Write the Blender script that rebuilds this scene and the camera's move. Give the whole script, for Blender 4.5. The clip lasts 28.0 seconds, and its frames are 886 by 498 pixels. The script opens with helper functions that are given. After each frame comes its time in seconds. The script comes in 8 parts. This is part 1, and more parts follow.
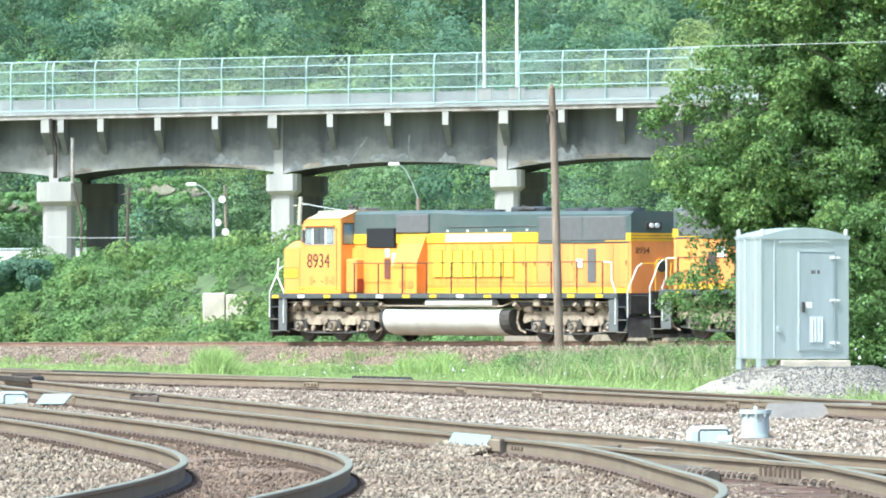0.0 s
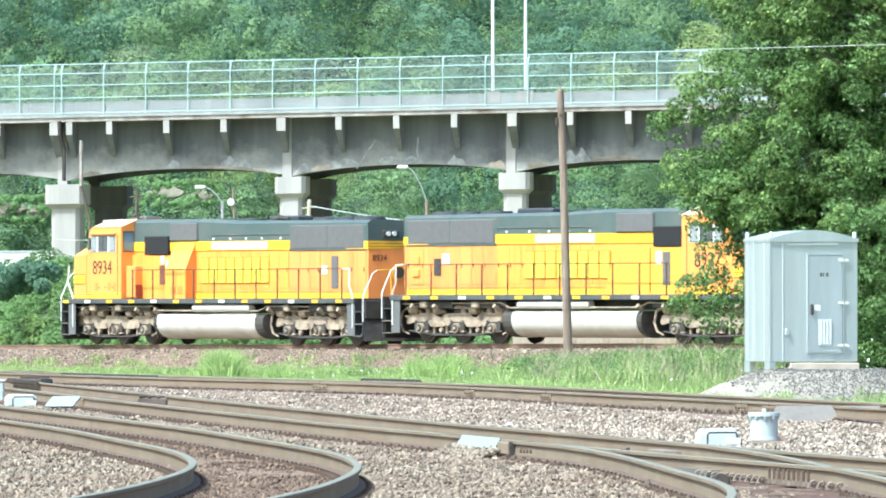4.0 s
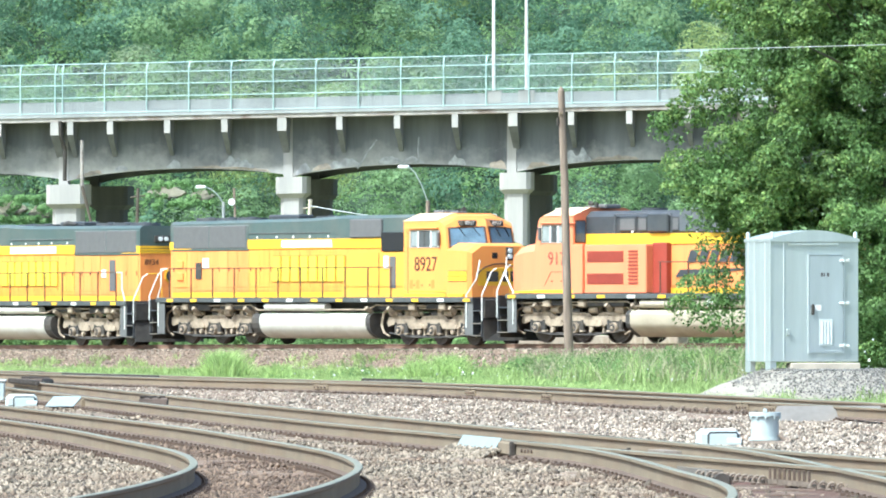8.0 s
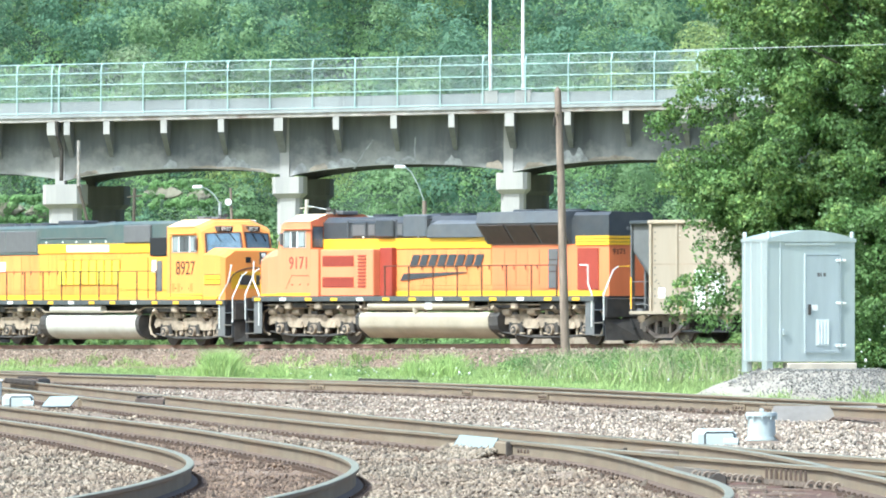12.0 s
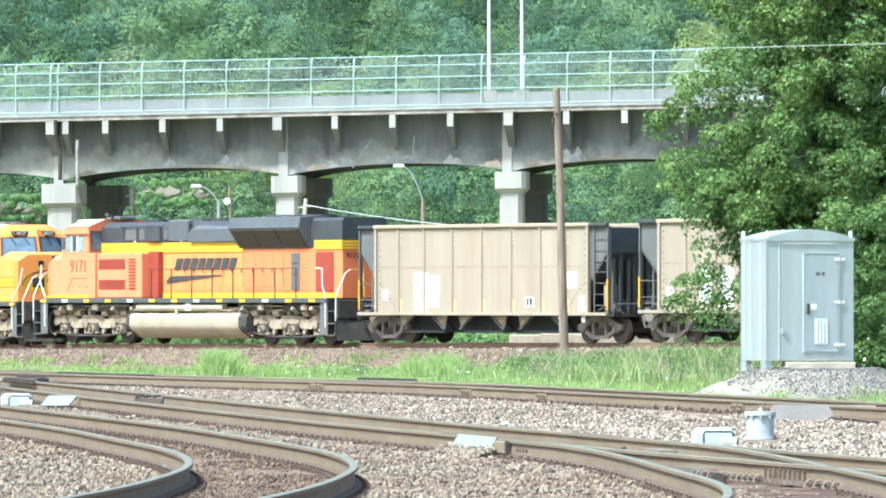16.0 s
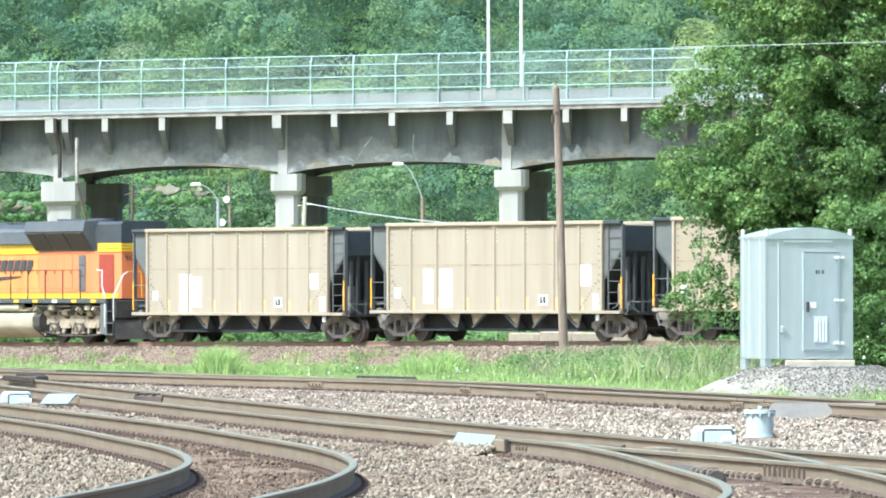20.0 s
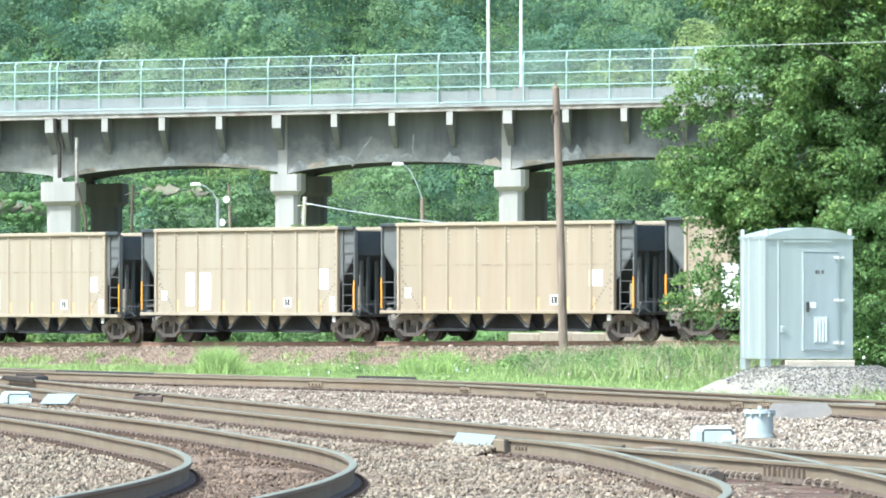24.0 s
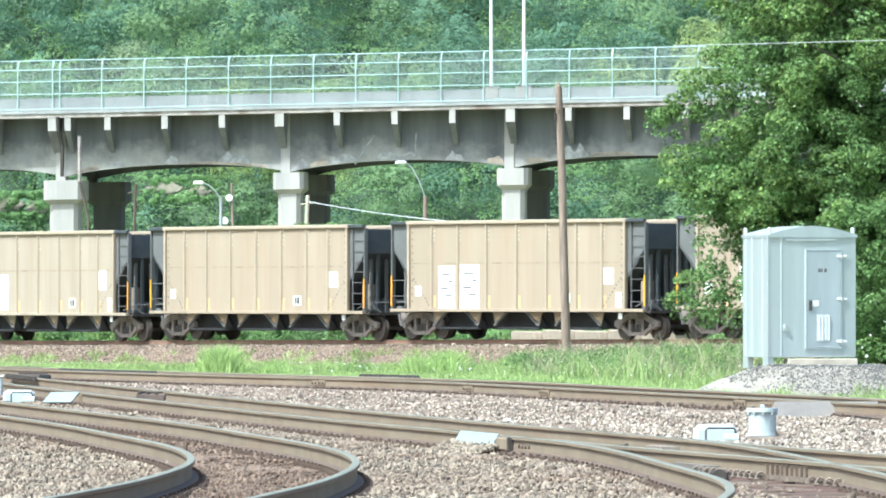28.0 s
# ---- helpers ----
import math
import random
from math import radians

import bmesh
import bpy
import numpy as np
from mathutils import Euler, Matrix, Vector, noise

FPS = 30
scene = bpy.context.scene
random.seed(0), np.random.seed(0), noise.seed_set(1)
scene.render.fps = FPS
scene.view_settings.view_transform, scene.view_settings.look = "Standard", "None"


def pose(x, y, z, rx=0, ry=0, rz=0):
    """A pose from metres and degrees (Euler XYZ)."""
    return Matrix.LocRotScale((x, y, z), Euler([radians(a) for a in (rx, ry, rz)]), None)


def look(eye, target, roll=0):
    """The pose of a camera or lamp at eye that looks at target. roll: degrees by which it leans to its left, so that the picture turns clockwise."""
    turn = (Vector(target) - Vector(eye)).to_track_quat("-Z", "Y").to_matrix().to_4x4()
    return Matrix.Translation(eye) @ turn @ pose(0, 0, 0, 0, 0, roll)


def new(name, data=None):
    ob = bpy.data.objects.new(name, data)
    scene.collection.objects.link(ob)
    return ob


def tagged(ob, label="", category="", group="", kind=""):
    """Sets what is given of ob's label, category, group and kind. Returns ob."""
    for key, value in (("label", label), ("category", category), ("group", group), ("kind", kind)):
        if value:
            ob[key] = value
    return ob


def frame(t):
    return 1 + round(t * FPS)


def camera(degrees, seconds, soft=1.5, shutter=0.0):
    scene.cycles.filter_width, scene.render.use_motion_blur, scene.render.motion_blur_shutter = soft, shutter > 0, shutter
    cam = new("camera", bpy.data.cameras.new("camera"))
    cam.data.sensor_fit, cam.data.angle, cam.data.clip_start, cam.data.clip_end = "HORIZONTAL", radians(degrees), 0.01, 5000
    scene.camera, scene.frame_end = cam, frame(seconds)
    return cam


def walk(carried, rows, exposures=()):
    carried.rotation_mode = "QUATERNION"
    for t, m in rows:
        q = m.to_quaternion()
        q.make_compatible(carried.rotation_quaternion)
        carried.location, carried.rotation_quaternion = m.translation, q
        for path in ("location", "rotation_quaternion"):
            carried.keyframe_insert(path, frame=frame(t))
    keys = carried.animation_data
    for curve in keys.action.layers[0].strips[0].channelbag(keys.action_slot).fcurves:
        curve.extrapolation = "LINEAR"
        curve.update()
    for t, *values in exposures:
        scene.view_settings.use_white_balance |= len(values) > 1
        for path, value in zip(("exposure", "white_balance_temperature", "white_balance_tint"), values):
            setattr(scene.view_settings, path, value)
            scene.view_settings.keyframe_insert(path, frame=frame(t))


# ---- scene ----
cam = camera(6.115, 28.0, soft=1.85, shutter=0.4)
EYE = (0.0, 0.0, 1.45)


def aim(dx, dy):
    """The camera turned by a few hundredths of a degree: a small pan and tilt about its stand."""
    return look(EYE, (EYE[0] - dx / 146.77, EYE[1] + 100.0, EYE[2] + (99.0 + dy) / 146.77))


walk(cam, [(0.0, aim(-12.8, -3.0)), (0.5, aim(-12.9, -3.0)), (1.0, aim(-14.4, -3.0)), (1.5, aim(-13.1, -2.7)), (2.0, aim(-8.2, -0.8)),
           (2.5, aim(-3.6, -0.1)), (3.0, aim(0.0, 0.0)), (3.5, aim(1.0, 1.6)), (5.5, aim(7.5, 1.4)), (6.0, aim(7.1, 0.1)),
           (6.5, aim(5.5, 3.0)), (7.0, aim(5.6, 2.2)), (7.5, aim(4.8, 2.9)), (8.0, aim(4.0, 1.6)), (8.5, aim(2.6, 1.5)),
           (9.0, aim(2.5, 1.6)), (9.5, aim(3.7, 0.3)), (10.0, aim(2.4, 0.1)), (10.5, aim(0.9, 0.1)), (11.0, aim(0.3, 0.1)),
           (11.5, aim(-0.6, 0.8)), (12.0, aim(-2.1, 1.6)), (12.5, aim(-2.1, 1.6)), (14.5, aim(-3.5, 1.6)), (15.0, aim(-3.7, 1.3)),
           (15.5, aim(-2.2, -1.4)), (16.0, aim(-4.3, 0.1)), (16.5, aim(-5.2, 1.4)), (17.0, aim(-4.4, 1.5)), (17.5, aim(-3.4, -2.3)),
           (18.0, aim(-2.1, -4.5)), (18.5, aim(-5.2, -1.8)), (19.0, aim(-4.9, -2.8)), (19.5, aim(-3.7, -5.0)), (20.0, aim(-5.2, -3.2)),
           (20.5, aim(-6.8, -1.5)), (21.0, aim(-6.6, -2.2)), (21.5, aim(-5.3, -1.5)), (23.5, aim(-6.0, -1.6)), (24.0, aim(-5.5, -3.1)),
           (24.5, aim(-4.9, -4.6)), (25.0, aim(-6.4, -1.4)), (25.5, aim(-4.9, -3.0)), (26.0, aim(-8.0, 0.1)), (26.5, aim(-3.6, -3.4)),
           (27.0, aim(-1.2, -4.5)), (27.5, aim(-1.2, -5.9)), (28.0, aim(-0.5, -6.0))])

# ---------------------------------------------------------------- light
SUN_EL, SUN_AZ = radians(55), radians(231)      # azimuth clockwise from +y
SUN_DIR = Vector((math.sin(SUN_AZ) * math.cos(SUN_EL), math.cos(SUN_AZ) * math.cos(SUN_EL), math.sin(SUN_EL)))
world = bpy.data.worlds.new("sky")
scene.world = world
world.use_nodes = True
wn = world.node_tree
sky = wn.nodes.new("ShaderNodeTexSky")
sky.sky_type, sky.sun_disc = "NISHITA", False
sky.sun_elevation, sky.sun_rotation = SUN_EL, SUN_AZ
sky.dust_density, sky.air_density = 5.0, 1.0
wn.links.new(sky.outputs[0], wn.nodes["Background"].inputs[0])
wn.nodes["Background"].inputs[1].default_value = 0.15
sun = new("sun", bpy.data.lights.new("sun", "SUN"))
sun.data.energy, sun.data.angle, sun.data.color = 3.35, radians(2.5), (1.0, 0.96, 0.90)
sun.matrix_world = look(SUN_DIR * 300, (0, 0, 0))
scene.view_settings.exposure = 1.09
scene.view_settings.use_white_balance = True
scene.view_settings.white_balance_temperature, scene.view_settings.white_balance_tint = 5450, -2


# ---------------------------------------------------------------- materials
def mat(name, col, rough=0.6, metal=0.0, vary=0.12, scale=3.0, bump=0.0, bscale=30.0, dirt=None, dscale=0.7, damt=0.35, island=0.0, obj=0.0,
        streak=False, trans=0.0):
    m = bpy.data.materials.new(name)
    m.use_nodes = True
    nt = m.node_tree
    b = nt.nodes["Principled BSDF"]
    b.inputs["Roughness"].default_value, b.inputs["Metallic"].default_value = rough, metal

    def node(kind, **kw):
        n = nt.nodes.new(kind)
        for key, value in kw.items():
            n.inputs[key.replace("_", " ")].default_value = value
        return n
    tc = nt.nodes.new("ShaderNodeTexCoord")
    mp = node("ShaderNodeMapping")
    nt.links.new(tc.outputs["Object"], mp.inputs["Vector"])
    if streak:
        mp.inputs["Scale"].default_value = (1, 1, 0.12)
    n1 = node("ShaderNodeTexNoise", Scale=scale, Detail=5.0, Roughness=0.65)
    nt.links.new(mp.outputs[0], n1.inputs["Vector"])
    hsv = node("ShaderNodeHueSaturation", Color=(*col, 1))
    mr = node("ShaderNodeMapRange")
    mr.inputs["From Min"].default_value, mr.inputs["From Max"].default_value = 0.3, 0.7
    mr.inputs["To Min"].default_value, mr.inputs["To Max"].default_value = 1 - vary, 1 + vary
    nt.links.new(n1.outputs["Fac"], mr.inputs["Value"])
    val = mr.outputs[0]
    for amount, source in ((island, "ShaderNodeNewGeometry"), (obj, "ShaderNodeObjectInfo")):
        if amount:
            src = nt.nodes.new(source)
            r = node("ShaderNodeMapRange")
            r.inputs["To Min"].default_value, r.inputs["To Max"].default_value = 1 - amount, 1 + amount
            nt.links.new(src.outputs["Random Per Island" if island and source.endswith("Geometry") else "Random"], r.inputs["Value"])
            mul = nt.nodes.new("ShaderNodeMath")
            mul.operation = "MULTIPLY"
            nt.links.new(val, mul.inputs[0]), nt.links.new(r.outputs[0], mul.inputs[1])
            val = mul.outputs[0]
    nt.links.new(val, hsv.inputs["Value"])
    out = hsv.outputs[0]
    if dirt:
        n2 = node("ShaderNodeTexNoise", Scale=dscale, Detail=6.0, Roughness=0.7)
        nt.links.new(mp.outputs[0], n2.inputs["Vector"])
        r2 = node("ShaderNodeMapRange")
        r2.inputs["From Min"].default_value, r2.inputs["From Max"].default_value = 0.45, 0.72
        r2.inputs["To Max"].default_value = damt
        nt.links.new(n2.outputs["Fac"], r2.inputs["Value"])
        mix = nt.nodes.new("ShaderNodeMix")
        mix.data_type = "RGBA"
        nt.links.new(r2.outputs[0], mix.inputs[0])
        nt.links.new(out, mix.inputs[6])
        mix.inputs[7].default_value = (*dirt, 1)
        out = mix.outputs[2]
    nt.links.new(out, b.inputs["Base Color"])
    if bump:
        n3 = node("ShaderNodeTexNoise", Scale=bscale, Detail=4.0)
        nt.links.new(tc.outputs["Object"], n3.inputs["Vector"])
        bp = node("ShaderNodeBump", Strength=bump, Distance=0.02)
        nt.links.new(n3.outputs["Fac"], bp.inputs["Height"])
        nt.links.new(bp.outputs[0], b.inputs["Normal"])
    if trans:
        b.inputs["Specular IOR Level"].default_value = 0.15
        tr = node("ShaderNodeBsdfTranslucent")
        nt.links.new(out, tr.inputs["Color"])
        ms = node("ShaderNodeMixShader", Fac=trans)
        nt.links.new(b.outputs[0], ms.inputs[1]), nt.links.new(tr.outputs[0], ms.inputs[2])
        nt.links.new(ms.outputs[0], nt.nodes["Material Output"].inputs[0])
    return m


M_EARTH = mat("earth", (0.16, 0.17, 0.07), 0.95, vary=0.3, scale=0.4, dirt=(0.24, 0.19, 0.12), dscale=0.15, bump=0.4, bscale=4)
M_BALLAST = mat("ballast", (0.17, 0.115, 0.078), 0.95, vary=0.35, scale=9, dirt=(0.17, 0.12, 0.09), dscale=0.4, damt=0.6, bump=1.0, bscale=16)
M_STONE = mat("ballast_stone", (0.213, 0.174, 0.129), 0.9, vary=0.2, scale=20, island=0.72, dirt=(0.15, 0.09, 0.06), dscale=0.28, damt=0.7)
M_STONE3 = mat("pale_ballast_stone", (0.325, 0.272, 0.217), 0.9, vary=0.2, scale=20, island=0.72, dirt=(0.15, 0.11, 0.08), dscale=0.35, damt=0.7)
M_TANK2 = mat("tan_dusty_tank_paint", (0.45, 0.39, 0.295), 0.6, vary=0.12, scale=1.0, dirt=(0.33, 0.26, 0.18), dscale=0.8, damt=0.5)
M_BANKSTONE = mat("rust_stained_ballast_stone", (0.27, 0.215, 0.165), 0.9, vary=0.2, scale=20, island=0.7, dirt=(0.12, 0.075, 0.055), dscale=0.3, damt=0.8)
M_INNERSTONE = mat("dark_stained_stone", (0.15, 0.105, 0.074), 0.9, vary=0.25, scale=12, island=0.6, dirt=(0.09, 0.055, 0.04), dscale=0.5, damt=0.9)
M_SAND = mat("sandy_gravel", (0.27, 0.24, 0.195), 0.95, vary=0.2, scale=3, dirt=(0.27, 0.25, 0.22), dscale=1.2, damt=0.6, bump=0.6, bscale=30)
M_PLATE = mat("weathered_steel_plate", (0.16, 0.145, 0.125), 0.7, vary=0.15, scale=4, dirt=(0.14, 0.11, 0.08), dscale=2.0, damt=0.6)
M_REDDIRT = mat("red_rusty_dirt", (0.085, 0.042, 0.029), 0.95, vary=0.35, scale=6, dirt=(0.10, 0.06, 0.045), dscale=2.0, damt=0.8, bump=0.6, bscale=30)
M_MESH = mat("grey_wire_mesh", (0.52, 0.56, 0.57), 0.5, vary=0.05)
M_STONE2 = mat("pale_stone", (0.165, 0.158, 0.145), 0.9, vary=0.2, scale=20, island=0.6, dirt=(0.17, 0.15, 0.13), dscale=0.8, damt=0.7)
M_RUST = mat("rusty_steel", (0.205, 0.160, 0.106), 0.8, 0.0, vary=0.16, scale=0.9, dirt=(0.185, 0.118, 0.068), dscale=0.35, damt=0.6, bump=0.15, bscale=60)
M_RUST2 = mat("red_rust_steel", (0.235, 0.145, 0.10), 0.85, vary=0.25, scale=2, dirt=(0.15, 0.07, 0.045), dscale=0.6)
M_RAILTOP = mat("worn_rail_head", (0.19, 0.19, 0.155), 0.65, 0.0, vary=0.15, scale=8)
M_RAILTOP.node_tree.nodes["Principled BSDF"].inputs["Specular IOR Level"].default_value = 0.12
M_TIE = mat("sleeper_wood", (0.20, 0.155, 0.12), 0.9, vary=0.3, scale=5, bump=0.5, bscale=30, obj=0.2)
M_DARKIRON = mat("dark_iron", (0.06, 0.05, 0.042), 0.8, 0.1, vary=0.3, scale=5)
# Soot and the shade under the deck painted into the back row's concrete.
M_CONC_SHADED = mat("shaded_back_concrete", (0.105, 0.108, 0.113), 0.9, vary=0.35, scale=0.5, bump=0.3, bscale=6, streak=True)
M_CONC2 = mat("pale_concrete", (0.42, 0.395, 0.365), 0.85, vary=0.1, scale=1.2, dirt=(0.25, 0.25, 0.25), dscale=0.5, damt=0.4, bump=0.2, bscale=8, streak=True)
M_CONC3 = mat("deck_edge_concrete", (0.40, 0.365, 0.33), 0.9, vary=0.3, scale=1.3, dirt=(0.16, 0.105, 0.08), dscale=0.5, damt=0.95)
M_FENCE = mat("green_painted_steel", (0.42, 0.56, 0.53), 0.5, 0.1, vary=0.08, scale=3)
M_GALV = mat("galvanised_steel", (0.56, 0.605, 0.59), 0.48, 0.65, vary=0.10, scale=1.5, dirt=(0.40, 0.45, 0.45), dscale=1.1, damt=0.5, streak=True)
M_BRACKET = mat("shaded_bracket_concrete", (0.185, 0.182, 0.195), 0.9, vary=0.3, scale=1.0, streak=True)
M_CREAM = mat("cream_concrete", (0.56, 0.49, 0.39), 0.9, vary=0.15, scale=2.0, dirt=(0.38, 0.32, 0.25), dscale=1.5, damt=0.5, bump=0.3, bscale=15)
M_PALE = mat("pale_green_white_paint", (0.44, 0.50, 0.495), 0.5, vary=0.08, scale=4, dirt=(0.36, 0.37, 0.34), dscale=3.0, damt=0.4)
M_PARAPET = mat("grey_parapet_concrete", (0.34, 0.35, 0.34), 0.9, vary=0.15, scale=0.8, dirt=(0.19, 0.19, 0.19), dscale=0.5, damt=0.5, streak=True)
M_POLE = mat("weathered_pole_wood", (0.25, 0.19, 0.148), 0.9, vary=0.42, scale=5, dirt=(0.12, 0.085, 0.065), dscale=2.2, damt=0.8, bump=0.5, bscale=20, streak=True)
M_PALEBLUE = mat("weathered_pale_blue_paint", (0.28, 0.335, 0.34), 0.55, vary=0.08, scale=4, dirt=(0.24, 0.25, 0.24), dscale=3.0, damt=0.5)
M_WHITE = mat("white_paint", (0.78, 0.78, 0.76), 0.5, vary=0.05, scale=1.5, dirt=(0.45, 0.42, 0.37), dscale=1.0, damt=0.3, streak=True)
M_LEAF = mat("tree_leaf", (0.165, 0.262, 0.094), 0.4, vary=0.35, scale=0.8, island=0.6, trans=0.45)
# Lit copy of the leaf colour, for clumps the sun would strike.
M_LEAF_SUNLIT = mat("sunlit_tree_leaf", (0.232, 0.322, 0.102), 0.42, vary=0.25, scale=1.2, island=0.5, trans=0.45)
M_BUSH2 = mat("yellow_green_bush_leaf", (0.225, 0.315, 0.105), 0.6, vary=0.3, scale=0.4, island=0.3, trans=0.45)
M_BUSH = mat("bush_leaf", (0.172, 0.27, 0.10), 0.6, vary=0.45, scale=0.35, island=0.25, trans=0.45)
M_BANKSOIL = mat("overgrown_bank", (0.07, 0.10, 0.04), 0.95, vary=0.4, scale=0.6, bump=0.6, bscale=4)
# Hillside leaf tints, lightened and blued to carry some haze of distance.
FOREST = [mat("forest_leaf", c, 0.75, vary=0.25, scale=0.2, island=0.2, trans=0.5) for c in ((0.240, 0.345, 0.172), (0.160, 0.265, 0.172), (0.27, 0.335, 0.20), (0.32, 0.395, 0.155))]
M_UNDERGROWTH = mat("creeper_leaf", (0.25, 0.385, 0.158), 0.7, vary=0.25, scale=0.3, island=0.2, trans=0.5)
M_GRASS = mat("grass_blade", (0.335, 0.43, 0.165), 0.7, vary=0.35, scale=0.25, island=0.3, trans=0.35)
M_DRYGRASS = mat("dry_grass", (0.37, 0.36, 0.22), 0.8, vary=0.25, scale=0.5, island=0.3, trans=0.3)
M_BARK = mat("bark", (0.10, 0.08, 0.06), 0.95, vary=0.3, scale=6, bump=0.6, bscale=25)
M_SOIL = mat("hill_soil", (0.05, 0.08, 0.045), 0.95, vary=0.3, scale=0.2)
M_ROCK = mat("outcrop_rock", (0.225, 0.205, 0.15), 0.9, vary=0.2, scale=2.5, dirt=(0.17, 0.17, 0.11), dscale=2.2, damt=0.6, bump=0.5, bscale=5)
M_ORANGE = mat("orange_yellow_paint", (0.84, 0.325, 0.076), 0.42, vary=0.06, scale=1.2, dirt=(0.66, 0.235, 0.055), dscale=0.6, damt=0.6, streak=True)
M_HOODY = mat("golden_yellow_hood_paint", (0.84, 0.352, 0.06), 0.45, vary=0.06, scale=1.0, dirt=(0.52, 0.18, 0.04), dscale=1.6, damt=0.55, streak=True)
M_HOOD = mat("orange_yellow_hood_paint", (0.86, 0.315, 0.085), 0.45, vary=0.06, scale=1.0, dirt=(0.50, 0.15, 0.04), dscale=1.6, damt=0.55, streak=True)
M_ORANGE2 = mat("red_orange_paint", (0.80, 0.252, 0.12), 0.42, vary=0.05, scale=1.2, dirt=(0.50, 0.17, 0.075), dscale=0.8, damt=0.4, streak=True)
M_HOOD2 = mat("orange_hood_paint", (0.82, 0.29, 0.092), 0.42, vary=0.06, scale=1.2, dirt=(0.50, 0.13, 0.04), dscale=1.6, damt=0.5, streak=True)
M_REDBROWN = mat("red_brown_vent", (0.16, 0.06, 0.04), 0.6, vary=0.15, scale=3)
M_REDOR = mat("deep_red_orange_paint", (0.78, 0.225, 0.09), 0.42, vary=0.06, scale=1.2, dirt=(0.50, 0.15, 0.06), dscale=0.8, damt=0.45, streak=True)
M_ORANGE3 = mat("darker_orange_patch", (0.70, 0.235, 0.05), 0.5, vary=0.08, scale=2)
M_ROOFGREY = mat("dusty_grey_black_paint", (0.10, 0.107, 0.118), 0.5, vary=0.15, scale=2, dirt=(0.14, 0.13, 0.12), dscale=0.9, damt=0.5)
M_POCKETSHADE = mat("shade_black_pocket", (0.022, 0.022, 0.023), 0.8, vary=0.3, scale=2)
M_BROWNGRILLE = mat("brown_black_radiator_grille", (0.068, 0.055, 0.05), 0.7, vary=0.15, scale=3)
M_REDP = mat("dark_red_panel", (0.30, 0.048, 0.03), 0.5, vary=0.1, scale=2)
M_YELLOW = mat("yellow_paint", (0.80, 0.46, 0.03), 0.4, vary=0.05, scale=1.5)
M_YELLOW2 = mat("faded_yellow_paint", (0.80, 0.40, 0.05), 0.45, vary=0.06, scale=1.5, dirt=(0.55, 0.29, 0.07), dscale=1.0, damt=0.4, streak=True)
M_GREEN = mat("dark_green_paint", (0.075, 0.105, 0.10), 0.45, vary=0.1, scale=1.5, dirt=(0.15, 0.14, 0.12), dscale=0.8, damt=0.5)
M_BLACK = mat("sooty_black_paint", (0.048, 0.052, 0.059), 0.5, vary=0.15, scale=2, dirt=(0.10, 0.09, 0.08), dscale=0.9, damt=0.4)
M_SILL = mat("sill_grey", (0.075, 0.08, 0.08), 0.7, vary=0.2, scale=3)
M_GREY = mat("grille_grey", (0.125, 0.12, 0.12), 0.6, vary=0.1, scale=4)
M_TANK = mat("dusty_tank_paint", (0.56, 0.53, 0.47), 0.6, vary=0.1, scale=1.0, dirt=(0.36, 0.30, 0.22), dscale=0.8, damt=0.5)
M_TRUCK = mat("dusty_cast_steel", (0.37, 0.295, 0.215), 0.9, vary=0.25, scale=3, dirt=(0.11, 0.08, 0.058), dscale=2.6, damt=0.85, bump=0.3, bscale=20)
M_UNDER = mat("grimy_black", (0.048, 0.044, 0.041), 0.8, vary=0.3, scale=3, dirt=(0.11, 0.085, 0.06), dscale=1.2, damt=0.5)
M_WHEEL = mat("wheel_steel", (0.085, 0.07, 0.06), 0.65, 0.2, vary=0.2, scale=6)
M_GRAB = mat("white_grab_rail", (0.75, 0.75, 0.70), 0.5, vary=0.05, scale=4)
M_NUM2 = mat("faded_red_brown_lettering", (0.26, 0.07, 0.05), 0.6, vary=0.1, scale=4)
M_NUM = mat("dark_brown_lettering", (0.075, 0.042, 0.03), 0.6, vary=0.05, scale=4)
M_HOPPER = mat("weathered_hopper_paint", (0.343, 0.286, 0.217), 0.7, vary=0.1, scale=0.8, dirt=(0.255, 0.185, 0.125), dscale=0.7, damt=0.55, streak=True)
M_HOPDARK = mat("hopper_slope_sheet", (0.045, 0.053, 0.059), 0.6, vary=0.2, scale=1.2, dirt=(0.09, 0.08, 0.07), dscale=0.8, damt=0.4)
M_HOPPER2 = mat("warm_tan_hopper_paint", (0.330, 0.264, 0.192), 0.7, vary=0.1, scale=0.8, dirt=(0.27, 0.19, 0.12), dscale=0.7, damt=0.55, streak=True)
# Hopper paint lightened so that ribs and chords look sunlit.
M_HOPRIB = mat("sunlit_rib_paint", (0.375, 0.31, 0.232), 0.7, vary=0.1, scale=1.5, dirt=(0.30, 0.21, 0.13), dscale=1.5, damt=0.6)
M_TRUCK2 = mat("brown_grey_truck", (0.265, 0.225, 0.195), 0.85, vary=0.25, scale=4, dirt=(0.06, 0.045, 0.035), dscale=1.5, damt=0.8)
M_STAIN = mat("faded_orange_mark", (0.55, 0.37, 0.19), 0.7, vary=0.15, scale=3)
M_GUSSET = mat("dusty_grey_gusset", (0.125, 0.125, 0.122), 0.7, vary=0.15, scale=1.5)
M_RIBPLATE = mat("cream_patch_plate", (0.50, 0.44, 0.35), 0.6, vary=0.1)
